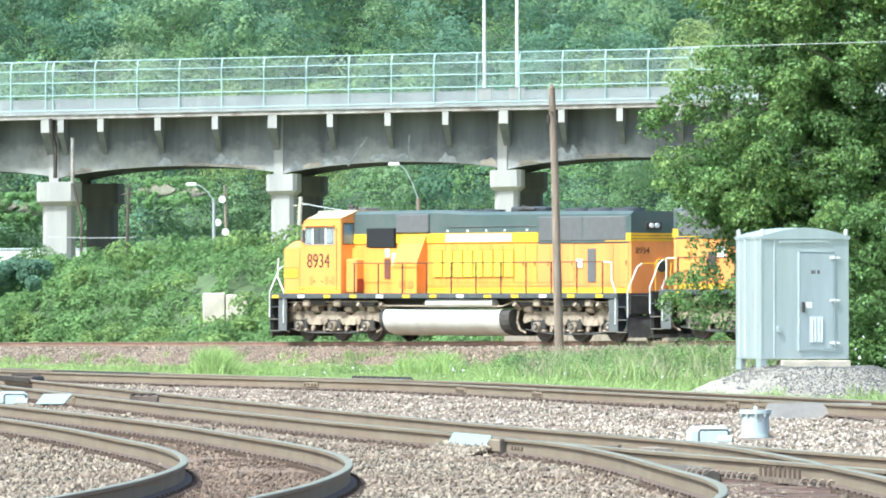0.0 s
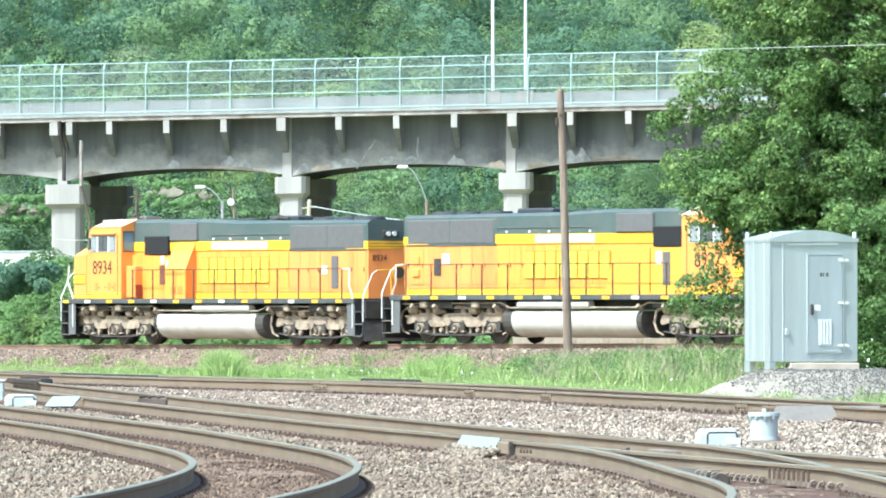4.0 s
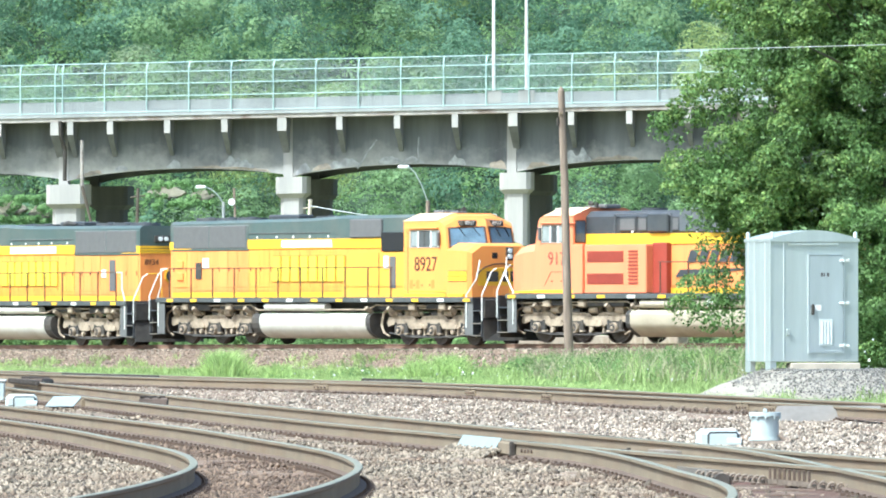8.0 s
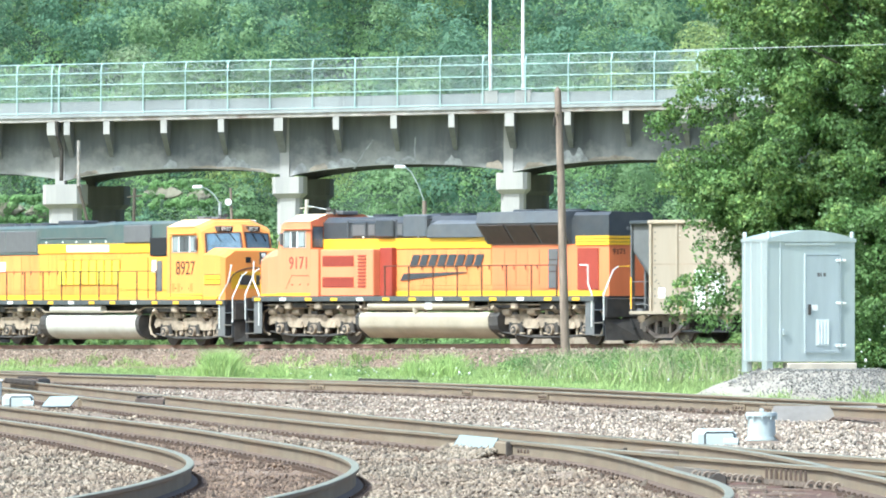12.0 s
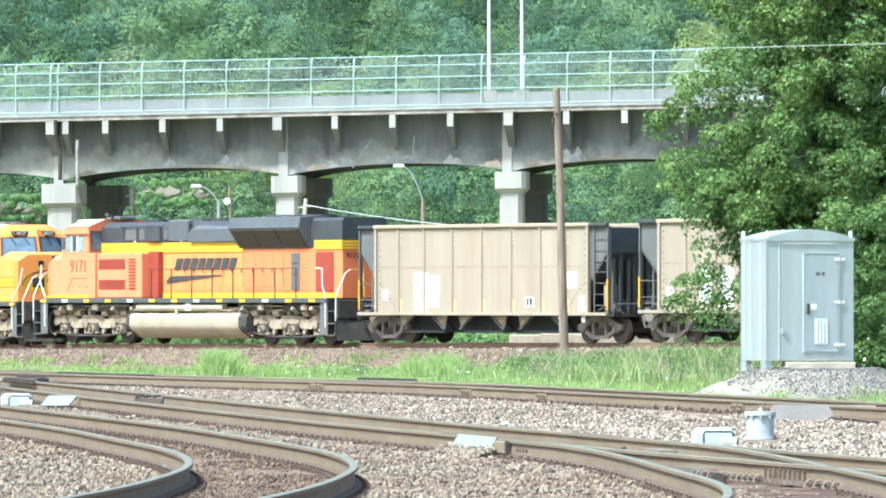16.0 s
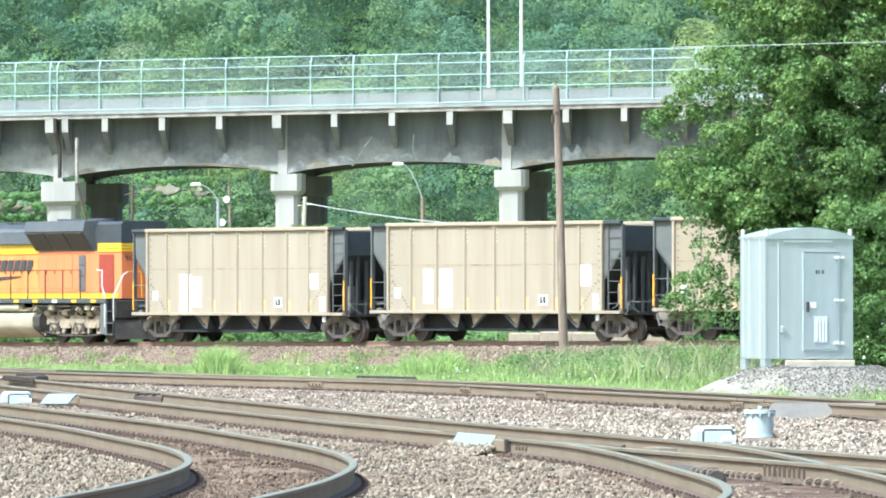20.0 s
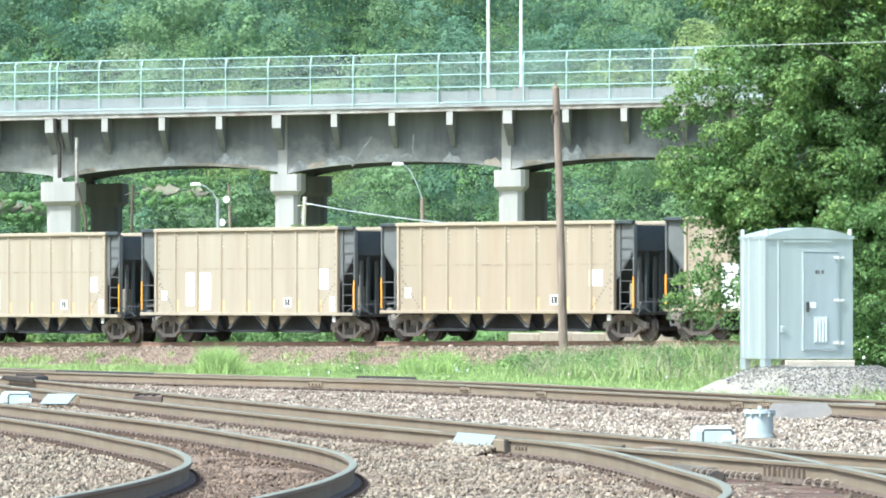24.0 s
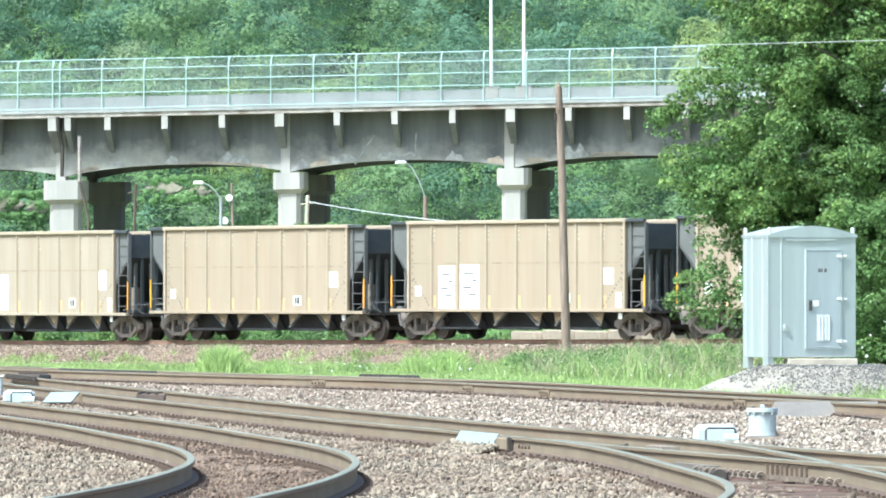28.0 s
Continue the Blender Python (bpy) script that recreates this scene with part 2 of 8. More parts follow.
M_SEAM = mat("brown_weld_seam", (0.29, 0.225, 0.165), 0.8, vary=0.3, scale=2)
M_REFLECT = mat("orange_reflector", (0.85, 0.38, 0.03), 0.4, vary=0.02)
M_GLASS = bpy.data.materials.new("window_glass")
M_GLASS.use_nodes = True
gb = M_GLASS.node_tree.nodes["Principled BSDF"]
gb.inputs["Base Color"].default_value = (0.86, 0.94, 0.97, 1)
gb.inputs["Transmission Weight"].default_value = 1.0
gb.inputs["Roughness"].default_value = 0.05
gb.inputs["Specular IOR Level"].default_value = 0.6
M_SKYBACKING = mat("sky_blue_grey_window_backing", (0.15, 0.22, 0.29), 0.7, vary=0.3, scale=2.5)
M_FRAME = mat("dull_aluminium_frame", (0.42, 0.38, 0.33), 0.5, 0.2, vary=0.1)
M_PANEREFLECT = mat("pale_pane_reflection", (0.27, 0.29, 0.285), 0.5, vary=0.25, scale=1.5)
M_FADED = mat("sun_bleached_roof_paint", (0.74, 0.49, 0.29), 0.6, vary=0.08, scale=1.5, dirt=(0.62, 0.40, 0.2), dscale=1.0, damt=0.5)
M_MARKEDGE = mat("orange_brown_outline", (0.55, 0.25, 0.04), 0.5, vary=0.05)
M_LAMP = mat("pale_lamp_glass", (0.80, 0.82, 0.80), 0.25, vary=0.02)
M_WIRE = mat("wire", (0.45, 0.46, 0.45), 0.5, vary=0.05)
M_DARK = mat("dark_interior", (0.012, 0.012, 0.013), 0.9, vary=0.1)


def lime_and_shade(m, foot, lime=(0.40, 0.385, 0.35)):
    """Patchy lime bloom low on the girder faces; its fade upwards paints in the deck's shade."""
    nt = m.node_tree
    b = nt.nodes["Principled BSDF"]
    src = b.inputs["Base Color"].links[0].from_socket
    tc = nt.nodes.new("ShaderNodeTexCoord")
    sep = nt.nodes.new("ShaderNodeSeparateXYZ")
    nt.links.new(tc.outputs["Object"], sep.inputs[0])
    # Bloom thins with height, leaving the top dark as under the deck.
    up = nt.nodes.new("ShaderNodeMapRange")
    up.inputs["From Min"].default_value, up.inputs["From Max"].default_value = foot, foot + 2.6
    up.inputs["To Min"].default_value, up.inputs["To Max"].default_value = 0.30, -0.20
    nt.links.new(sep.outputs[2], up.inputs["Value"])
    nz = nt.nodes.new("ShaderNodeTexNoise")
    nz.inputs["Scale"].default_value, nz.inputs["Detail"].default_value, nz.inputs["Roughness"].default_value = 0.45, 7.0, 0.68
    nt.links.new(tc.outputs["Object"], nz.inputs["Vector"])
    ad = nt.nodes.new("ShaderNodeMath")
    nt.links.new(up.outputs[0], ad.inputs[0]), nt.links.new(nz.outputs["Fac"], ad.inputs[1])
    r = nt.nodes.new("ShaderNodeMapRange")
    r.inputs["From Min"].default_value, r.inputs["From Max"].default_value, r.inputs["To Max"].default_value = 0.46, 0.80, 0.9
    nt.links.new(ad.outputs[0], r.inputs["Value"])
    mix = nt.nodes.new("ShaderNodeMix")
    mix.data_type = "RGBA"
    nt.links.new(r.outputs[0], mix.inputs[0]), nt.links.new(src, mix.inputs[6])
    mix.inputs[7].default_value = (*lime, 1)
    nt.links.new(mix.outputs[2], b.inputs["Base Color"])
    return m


M_GIRDER = lime_and_shade(mat("lime_and_shade_concrete", (0.152, 0.155, 0.158), 0.9, vary=0.42, scale=0.5, bump=0.3, bscale=6, streak=True), 9.0)


# ---------------------------------------------------------------- mesh helpers
class G:
    """Collects vertices and faces of one mesh."""

    def __init__(self):
        self.v, self.f, self.m = [], [], []

    def add(self, verts, faces, mi=0):
        o = len(self.v)
        self.v += [tuple(p) for p in verts]
        self.f += [tuple(i + o for i in fc) for fc in faces]
        self.m += [mi] * len(faces)
        return self

    def box(self, x0, x1, y0, y1, z0, z1, c=0.0, mi=0):
        x0, x1 = sorted((x0, x1))
        y0, y1 = sorted((y0, y1))
        z0, z1 = sorted((z0, z1))
        if c <= 0:
            vs = [(x, y, z) for z in (z0, z1) for y in (y0, y1) for x in (x0, x1)]
            return self.add(vs, [(0, 2, 3, 1), (4, 5, 7, 6), (0, 1, 5, 4), (2, 6, 7, 3), (0, 4, 6, 2), (1, 3, 7, 5)], mi)
        c = min(c, (x1 - x0) * 0.45, (y1 - y0) * 0.45, (z1 - z0) * 0.45)
        bm = bmesh.new()
        bmesh.ops.create_cube(bm, size=1.0)
        for p in bm.verts:
            p.co = ((x0 + x1) / 2 + p.co.x * (x1 - x0), (y0 + y1) / 2 + p.co.y * (y1 - y0), (z0 + z1) / 2 + p.co.z * (z1 - z0))
        bmesh.ops.bevel(bm, geom=bm.edges[:], offset=c, segments=1, affect="EDGES", profile=0.5)
        bm.verts.index_update()
        self.add([p.co[:] for p in bm.verts], [tuple(q.index for q in fc.verts) for fc in bm.faces], mi)
        bm.free()
        return self

    def prism(self, poly, axis, a, b, mi=0):
        """Extrudes a polygon of two coordinates along axis x, y or z from a to b."""
        def place(p, w):
            return {"x": (w, p[0], p[1]), "y": (p[0], w, p[1]), "z": (p[0], p[1], w)}[axis]
        n = len(poly)
        vs = [place(p, a) for p in poly] + [place(p, b) for p in poly]
        return self.add(vs, [tuple(range(n)), tuple(range(2 * n - 1, n - 1, -1))] + [(i, n + i, n + (i + 1) % n, (i + 1) % n) for i in range(n)], mi)

    def cyl(self, p, q, r, r2=None, seg=10, mi=0):
        p, q = Vector(p), Vector(q)
        r2 = r if r2 is None else r2
        d = (q - p).normalized()
        a = d.orthogonal().normalized()
        b = d.cross(a)
        vs = [p + (a * math.cos(t) + b * math.sin(t)) * r for t in [i * math.tau / seg for i in range(seg)]]
        vs += [q + (a * math.cos(t) + b * math.sin(t)) * r2 for t in [i * math.tau / seg for i in range(seg)]]
        return self.add(vs, [(i, (i + 1) % seg, seg + (i + 1) % seg, seg + i) for i in range(seg)] + [tuple(range(seg - 1, -1, -1)), tuple(range(seg, 2 * seg))], mi)

    def tube(self, pts, r, seg=6, mi=0):
        """A round bar swept along a bent line, one closed skin."""
        P = [Vector(p) for p in pts]
        vs = []
        a = None
        for i, p in enumerate(P):
            d0 = (P[i] - P[i - 1]).normalized() if i else (P[1] - P[0]).normalized()
            d1 = (P[i + 1] - P[i]).normalized() if i < len(P) - 1 else d0
            t = (d0 + d1).normalized()
            a = t.orthogonal().normalized() if a is None else (a - t * a.dot(t)).normalized()
            b = t.cross(a)
            k = r / max(0.5, t.dot(d0))
            vs += [p + (a * math.cos(w) + b * math.sin(w)) * k for w in [j * math.tau / seg for j in range(seg)]]
        n = len(P)
        fs = [(i * seg + j, i * seg + (j + 1) % seg, (i + 1) * seg + (j + 1) % seg, (i + 1) * seg + j) for i in range(n - 1) for j in range(seg)]
        return self.add(vs, fs + [tuple(range(seg - 1, -1, -1)), tuple(range((n - 1) * seg, n * seg))], mi)

    def limb(self, pts, radii, seg=8, mi=0):
        """A tapering round stem along a bent line, one closed skin."""
        P = [Vector(p) for p in pts]
        vs = []
        a = (P[-1] - P[0]).orthogonal().normalized()
        for i, p in enumerate(P):
            t = (P[min(i + 1, len(P) - 1)] - P[max(i - 1, 0)]).normalized()
            u = (a - t * a.dot(t)).normalized()
            b = t.cross(u)
            vs += [p + (u * math.cos(w) + b * math.sin(w)) * radii[i] for w in [j * math.tau / seg for j in range(seg)]]
        n = len(P)
        fs = [(i * seg + j, i * seg + (j + 1) % seg, (i + 1) * seg + (j + 1) % seg, (i + 1) * seg + j) for i in range(n - 1) for j in range(seg)]
        return self.add(vs, fs + [tuple(range(seg - 1, -1, -1)), tuple(range((n - 1) * seg, n * seg))], mi)

    def make(self, name, mats, parent=None, label="", smooth=False):
        me = bpy.data.meshes.new(name)
        me.from_pydata(self.v, [], self.f)
        mats = mats if isinstance(mats, (list, tuple)) else [mats]
        for m in mats:
            me.materials.append(m)
        if len(mats) > 1:
            me.polygons.foreach_set("material_index", self.m)
        bm = bmesh.new()
        bm.from_mesh(me)
        bmesh.ops.recalc_face_normals(bm, faces=bm.faces)
        bm.to_mesh(me)
        bm.free()
        if smooth:
            me.polygons.foreach_set("use_smooth", [True] * len(me.polygons))
            me.set_sharp_from_angle(angle=radians(38))
        ob = new(name, me)
        if parent is not None:
            ob.parent = parent
        if label:
            tagged(ob, label)
        return ob


def raw_mesh(name, verts, faces, material, parent=None):
    """A large mesh from arrays: verts n x 3, faces n x k."""
    me = bpy.data.meshes.new(name)
    k = faces.shape[1]
    me.vertices.add(len(verts))
    me.vertices.foreach_set("co", np.asarray(verts, np.float32).ravel())
    me.loops.add(faces.size)
    me.loops.foreach_set("vertex_index", np.asarray(faces, np.int32).ravel())
    me.polygons.add(len(faces))
    me.polygons.foreach_set("loop_start", np.arange(0, faces.size, k, dtype=np.int32))
    me.update(calc_edges=True)
    me.materials.append(material)
    ob = new(name, me)
    if parent is not None:
        ob.parent = parent
    return ob


def thing(name, label, category, group="", kind="", at=(0, 0, 0), rz=0):
    ob = new(name)
    ob.matrix_basis = pose(*at, 0, 0, rz)
    return tagged(ob, label, category, group, kind)


def text_mesh(body, size, material, parent, m, name="number", label=""):
    cu = bpy.data.curves.new(name, "FONT")
    cu.body, cu.size, cu.extrude, cu.align_x = body, size, 0.006, "CENTER"
    tmp = new(name, cu)
    me = bpy.data.meshes.new_from_object(tmp)
    bpy.data.objects.remove(tmp)
    me.materials.append(material)
    ob = new(name, me)
    ob.parent = parent
    ob.matrix_basis = m
    if label:
        tagged(ob, label)
    return ob


def spline(pts, step=0.6):
    """A smooth line through a few plan points (Catmull-Rom)."""
    P = [Vector(p).to_2d() for p in pts]
    P = [P[0] * 2 - P[1]] + P + [P[-1] * 2 - P[-2]]
    out = []
    for i in range(1, len(P) - 2):
        n = max(2, int((P[i + 1] - P[i]).length / step))
        for j in range(n):
            t = j / n
            a, b, c, d = P[i - 1], P[i], P[i + 1], P[i + 2]
            out.append(0.5 * ((2 * b) + (c - a) * t + (2 * a - 5 * b + 4 * c - d) * t * t + (3 * b - a - 3 * c + d) * t ** 3))
    out.append(P[-2])
    return out


def offset(line, d):
    out = []
    for i, p in enumerate(line):
        t = (line[min(i + 1, len(line) - 1)] - line[max(i - 1, 0)]).normalized()
        out.append(p + Vector((-t.y, t.x)) * d)
    return out


# ---------------------------------------------------------------- the ground and the tracks
def line_y(x):
    """Depth of the far edge of the yard's ballast at x."""
    return 160.5 - 3.1 * x if x < 0 else 160.5 - 4.6 * x + 0.02 * x * x


def ground_z(x, y):
    t = min(1.0, max(0.0, (y - 175) / 70))
    z = -0.38 - 0.42 * t * t * (3 - 2 * t) + 0.05 * noise.noise(Vector((x * 0.3, y * 0.1, 0)))
    z += 0.32 * min(1.0, max(0.0, (x - 1.5) / 5)) * t
    return z


def grid_sheet(name, xs, ys, zf, material, label, category):
    vs = np.array([(x, y, zf(x, y)) for y in ys for x in xs])
    nx = len(xs)
    fs = np.array([(j * nx + i, j * nx + i + 1, (j + 1) * nx + i + 1, (j + 1) * nx + i) for j in range(len(ys) - 1) for i in range(nx - 1)])
    return tagged(raw_mesh(name, vs, fs, material), label, category, kind="structure")


gx = sorted(set([-3000, -1500, -700, -300, -150, -80, -45] + list(range(-30, 31, 2)) + [45, 80, 150, 300, 700, 1500, 3000]))
gy = sorted(set([-3000, -1000, -300, -100, 0, 30] + list(range(50, 420, 5)) + [450, 500, 560, 700, 1000, 2000, 4500]))
grid_sheet("ground", gx, gy, ground_z, M_EARTH, "grassy brown earth between the railway tracks", "ground")


def yard_z(x, y):
    return -0.225 + 0.035 * noise.noise(Vector((x * 0.9, y * 0.35, 3))) + 0.02 * noise.noise(Vector((x * 4, y * 3, 1)))


yv, yf = [], []
cols = 60
for j, t in enumerate(np.linspace(0, 1, 90)):
    for i in range(cols + 1):
        x = -34 + 68 * i / cols
        y0, y1 = 30.0, line_y(max(-30, min(24, x)))
        y = y0 + (y1 - y0) * t
        yv.append((x, y, yard_z(x, y) if t < 0.99 else -0.5))
for j in range(89):
    for i in range(cols):
        a = j * (cols + 1) + i
        yf.append((a, a + 1, a + cols + 2, a + cols + 1))
tagged(raw_mesh("ballast_bed", np.array(yv), np.array(yf), M_BALLAST), "crushed brown stone ballast under the yard tracks", "ballast", kind="structure")

# track centre lines in plan, from far to near
MAIN_1 = spline([(-40, 278), (-24, 228), (-9.8, 183), (-4.3, 165.7), (0.16, 152.5), (3.4, 136.2), (6.4, 120.5), (10.5, 98), (16, 66), (20, 40)])
MAIN_2 = spline([(-24, 262), (-15.5, 206), (-7.9, 153.6), (-4.05, 126), (-0.78, 103.5), (0.75, 94.2), (2.6, 83.2), (4.35, 74), (8.2, 54), (13, 30)])
CURVE = spline([(-16, 176), (-11.6, 148), (-7.2, 120.5), (-4.15, 101), (-2.87, 91), (-1.95, 83), (-1.56, 76.3), (-1.62, 70), (-2.0, 63.5), (-2.9, 55), (-5.2, 42)])
BRANCH = spline([(0.75, 94.2), (1.5, 89.5), (2.05, 85.8), (2.48, 80.4), (2.82, 73), (2.98, 69.5), (3.03, 67), (3.0, 64.8), (2.88, 62.3), (2.45, 57), (1.0, 45)])
RAIL_PROFILE = [(-0.07, -0.186), (0.07, -0.186), (0.07, -0.174), (0.012, -0.150), (0.009, -0.045), (0.036, -0.034), (0.037, -0.006), (0.030, 0.0),
                (-0.030, 0.0), (-0.037, -0.006), (-0.036, -0.034), (-0.009, -0.045), (-0.012, -0.150), (-0.07, -0.174)]


M_TIEPLATE_FOOTSHADE = mat("plate_rust_and_foot_shade", (0.105, 0.072, 0.053), 0.85, vary=0.3, scale=6)


def rail(line, zf, name="rail", label="rusty steel rail with a polished running top", a=0, b=None, top=0.0, side=None):
    line = line[a:b]
    g = G()
    n = len(RAIL_PROFILE)
    for i, p in enumerate(line):
        t = (line[min(i + 1, len(line) - 1)] - line[max(i - 1, 0)]).normalized()
        s = Vector((-t.y, t.x))
        z = zf(i) + top
        g.v += [(p.x + s.x * u, p.y + s.y * u, z + w) for u, w in RAIL_PROFILE]
    for i in range(len(line) - 1):
        for j in range(n):
            k = (j + 1) % n
            g.f.append((i * n + j, i * n + k, (i + 1) * n + k, (i + 1) * n + j))
            # Foot faces take the dark plate tone to paint in the shadow there.
            g.m.append(1 if j in (6, 7, 8) else 2 if j in (0, 1, 2, 12, 13) else 0)
    g.f += [tuple(range(n)), tuple(range(len(g.v) - 1, len(g.v) - n - 1, -1))]
    g.m += [0, 0]
    return tagged(g.make(name, [side or M_RUST, M_RAILTOP, M_TIEPLATE_FOOTSHADE]), label, "rail", "rails of the yard tracks", "structure")


def fastenings(line, parent, z=-0.186, step=0.52, a=0, b=None):
    """Tie plates and spikes along a rail, small dark lumps beside its foot."""
    g = G()
    line = line[a:b]
    left = 0.0
    for p, q in zip(line, line[1:]):
        d = (q - p).length
        t = (q - p).normalized()
        s = Vector((-t.y, t.x))
        while left < d:
            c = p + t * left
            for side in (-1, 1):
                o = c + s * (0.115 * side)
                g.box(o.x - 0.04, o.x + 0.04, o.y - 0.07, o.y + 0.07, z - 0.03, z + 0.004)
                o2 = c + s * (0.095 * side) + t * random.uniform(-0.05, 0.05)
                g.cyl((o2.x, o2.y, z), (o2.x, o2.y, z + 0.026), 0.012, 0.016, seg=5)
            left += step * random.uniform(0.85, 1.15)
        left -= d
    return tagged(g.make("rail_fastening", M_TIEPLATE_FOOTSHADE, parent), "rusty tie plates and spikes", kind="stuff")


def sleepers(line, parent, a, b, z=-0.2, half=1.3):
    g = G().box(-0.115, 0.115, -half, half, -0.15, 0.0, 0.012)
    first = g.make("sleeper", M_TIE, parent)
    me = first.data
    left, count = 0.0, 0
    for i in range(a, min(b, len(line) - 1)):
        p, q = line[i], line[i + 1]
        d = (q - p).length
        t = (q - p).normalized()
        while left < d:
            c = p + t * left
            ob = first if count == 0 else new("sleeper", me)
            ob.parent = parent
            ob.matrix_basis = pose(c.x, c.y, z - 0.012 + random.uniform(-0.008, 0.008), 0, 0, math.degrees(math.atan2(t.y, t.x)) + random.uniform(-1.5, 1.5))
            count += 1
            left += 0.52
        left -= d


def flat(i):
    return 0.0


def near(line, y0, y1):
    """Index range of a line between two depths (the lines run from far to near)."""
    ix = [i for i, p in enumerate(line) if y0 <= p.y <= y1]
    return ix[0], ix[-1]


for cl, ends in ((MAIN_1, (118, 190)), (MAIN_2, (73, 156)), (CURVE, (60, 124)), (BRANCH, (60, 92))):
    a, b = near(cl, *ends)
    for side in (-0.755, 0.755):
        ln = offset(cl, side)
        r = rail(ln, flat)
        fastenings(ln, r, a=a, b=b)
    sleepers(cl, r, a, b, -0.2 if cl is not CURVE else -0.225)

# ---------------------------------------------------------------- the running line of the train: a gentle bend
HEAD0, BEND = radians(52.406), 0.0033975
TX0, TY0 = 7.442, 282.44


def track_at(s, lateral=0.0):
    """Plan place, rail height and heading of the running line, s metres along it in the direction of travel."""
    h = HEAD0 + BEND * s
    x = TX0 - (math.sin(h) - math.sin(HEAD0)) / BEND - lateral * math.sin(h)
    y = TY0 - (math.cos(h) - math.cos(HEAD0)) / BEND - lateral * math.cos(h)
    return x, y, 1.45 - 1.275 - 0.00528 * max(-60, min(60, s)), 180 - math.degrees(h)


S_LINE = [-260 + 2 * i for i in range(211)]
bv, bf = [], []
prof = [(-3.4, -0.75), (-1.75, -0.22), (1.75, -0.22), (3.6, -0.8), (5.2, -0.85)]
for s in S_LINE:
    for lat, dz in prof:
        x, y, z, _ = track_at(s, lat)
        bv.append((x, y, z + dz + 0.03 * noise.noise(Vector((s, lat, 0)))))
for i in range(len(S_LINE) - 1):
    for j in range(len(prof) - 1):
        a = i * len(prof) + j
        bf.append((a, a + 1, a + len(prof) + 1, a + len(prof)))
tagged(raw_mesh("running_line_ballast", np.array(bv), np.array(bf), M_BALLAST), "brown stone ballast bank under the train's track", "ballast", kind="structure")
for lat in (-0.755, 0.755):
    ln, zs = [], []
    for s in S_LINE:
        x, y, z, _ = track_at(s, lat)
        ln.append(Vector((x, y))), zs.append(z)
    rail(ln, lambda i, zs=zs: zs[i], label="rusty steel rail under the coal train", side=M_RUST2)


# ---------------------------------------------------------------- road bridge
BR_DIR = Vector((0.985, -0.170, 0.0163)).normalized()      # along the deck, rising
BR_OUT = Vector((0.170, 0.985, 0)).normalized()            # across the deck, away from the camera
BR_O = Vector((0, 475, 12.43))                             # near edge of the deck underside on the camera's axis


def br(u, w, z):
    """u metres along the bridge, w across it, z above the deck edge's foot."""
    return BR_O + BR_DIR * u + BR_OUT * w + Vector((0, 0, z))


def bbox(g, u0, u1, w0, w1, z0, z1, mi=0):
    vs = [br(u, w, z) for z in (z0, z1) for w in (w0, w1) for u in (u0, u1)]
    return g.add(vs, [(0, 2, 3, 1), (4, 5, 7, 6), (0, 1, 5, 4), (2, 6, 7, 3), (0, 4, 6, 2), (1, 3, 7, 5)], mi)


bridge = thing("road_bridge", "old grey concrete arched girder bridge with stained faces", "bridge", kind="structure")
WIDE = 12.0
bbox(G(), -70, 60, 0, WIDE, 0, 0.42).make("deck", M_CONC3, bridge, "stained concrete deck slab")
bbox(bbox(G(), -70, 60, 0.25, 0.55, 0.42, 1.15), -70, 60, WIDE - 0.55, WIDE - 0.25, 0.42, 1.15).make("parapet", M_PARAPET, bridge, "pale concrete parapet")
bbox(G(), -70, 60, -0.07, 0.0, 0.24, 0.42).make("deck_lip", M_PARAPET, bridge, "projecting concrete deck lip")
PIERS = [-48.9, -35.7, -22.45, -9.2, 3.87, 17.2, 30.3]
for w0 in (1.5, WIDE - 2.1):
    for a, b in zip(PIERS, PIERS[1:]):
        g = G()
        n = 24
        vs = []
        for i in range(n + 1):
            ua, za = a + (b - a) * i / n, -3.38 + 0.58 * (1 - (2 * (i / n) - 1) ** 2) ** 0.8
            vs += [br(ua, w0, 0), br(ua, w0 + 0.6, 0), br(ua, w0 + 0.6, za), br(ua, w0, za)]
        g.add(vs, [(4 * i + j, 4 * i + (j + 1) % 4, 4 * i + 4 + (j + 1) % 4, 4 * i + 4 + j) for i in range(n) for j in range(4)] + [(0, 1, 2, 3), (4 * n + 3, 4 * n + 2, 4 * n + 1, 4 * n)])
        g.make("arched_girder", M_GIRDER if w0 < 2 else M_CONC_SHADED, bridge)
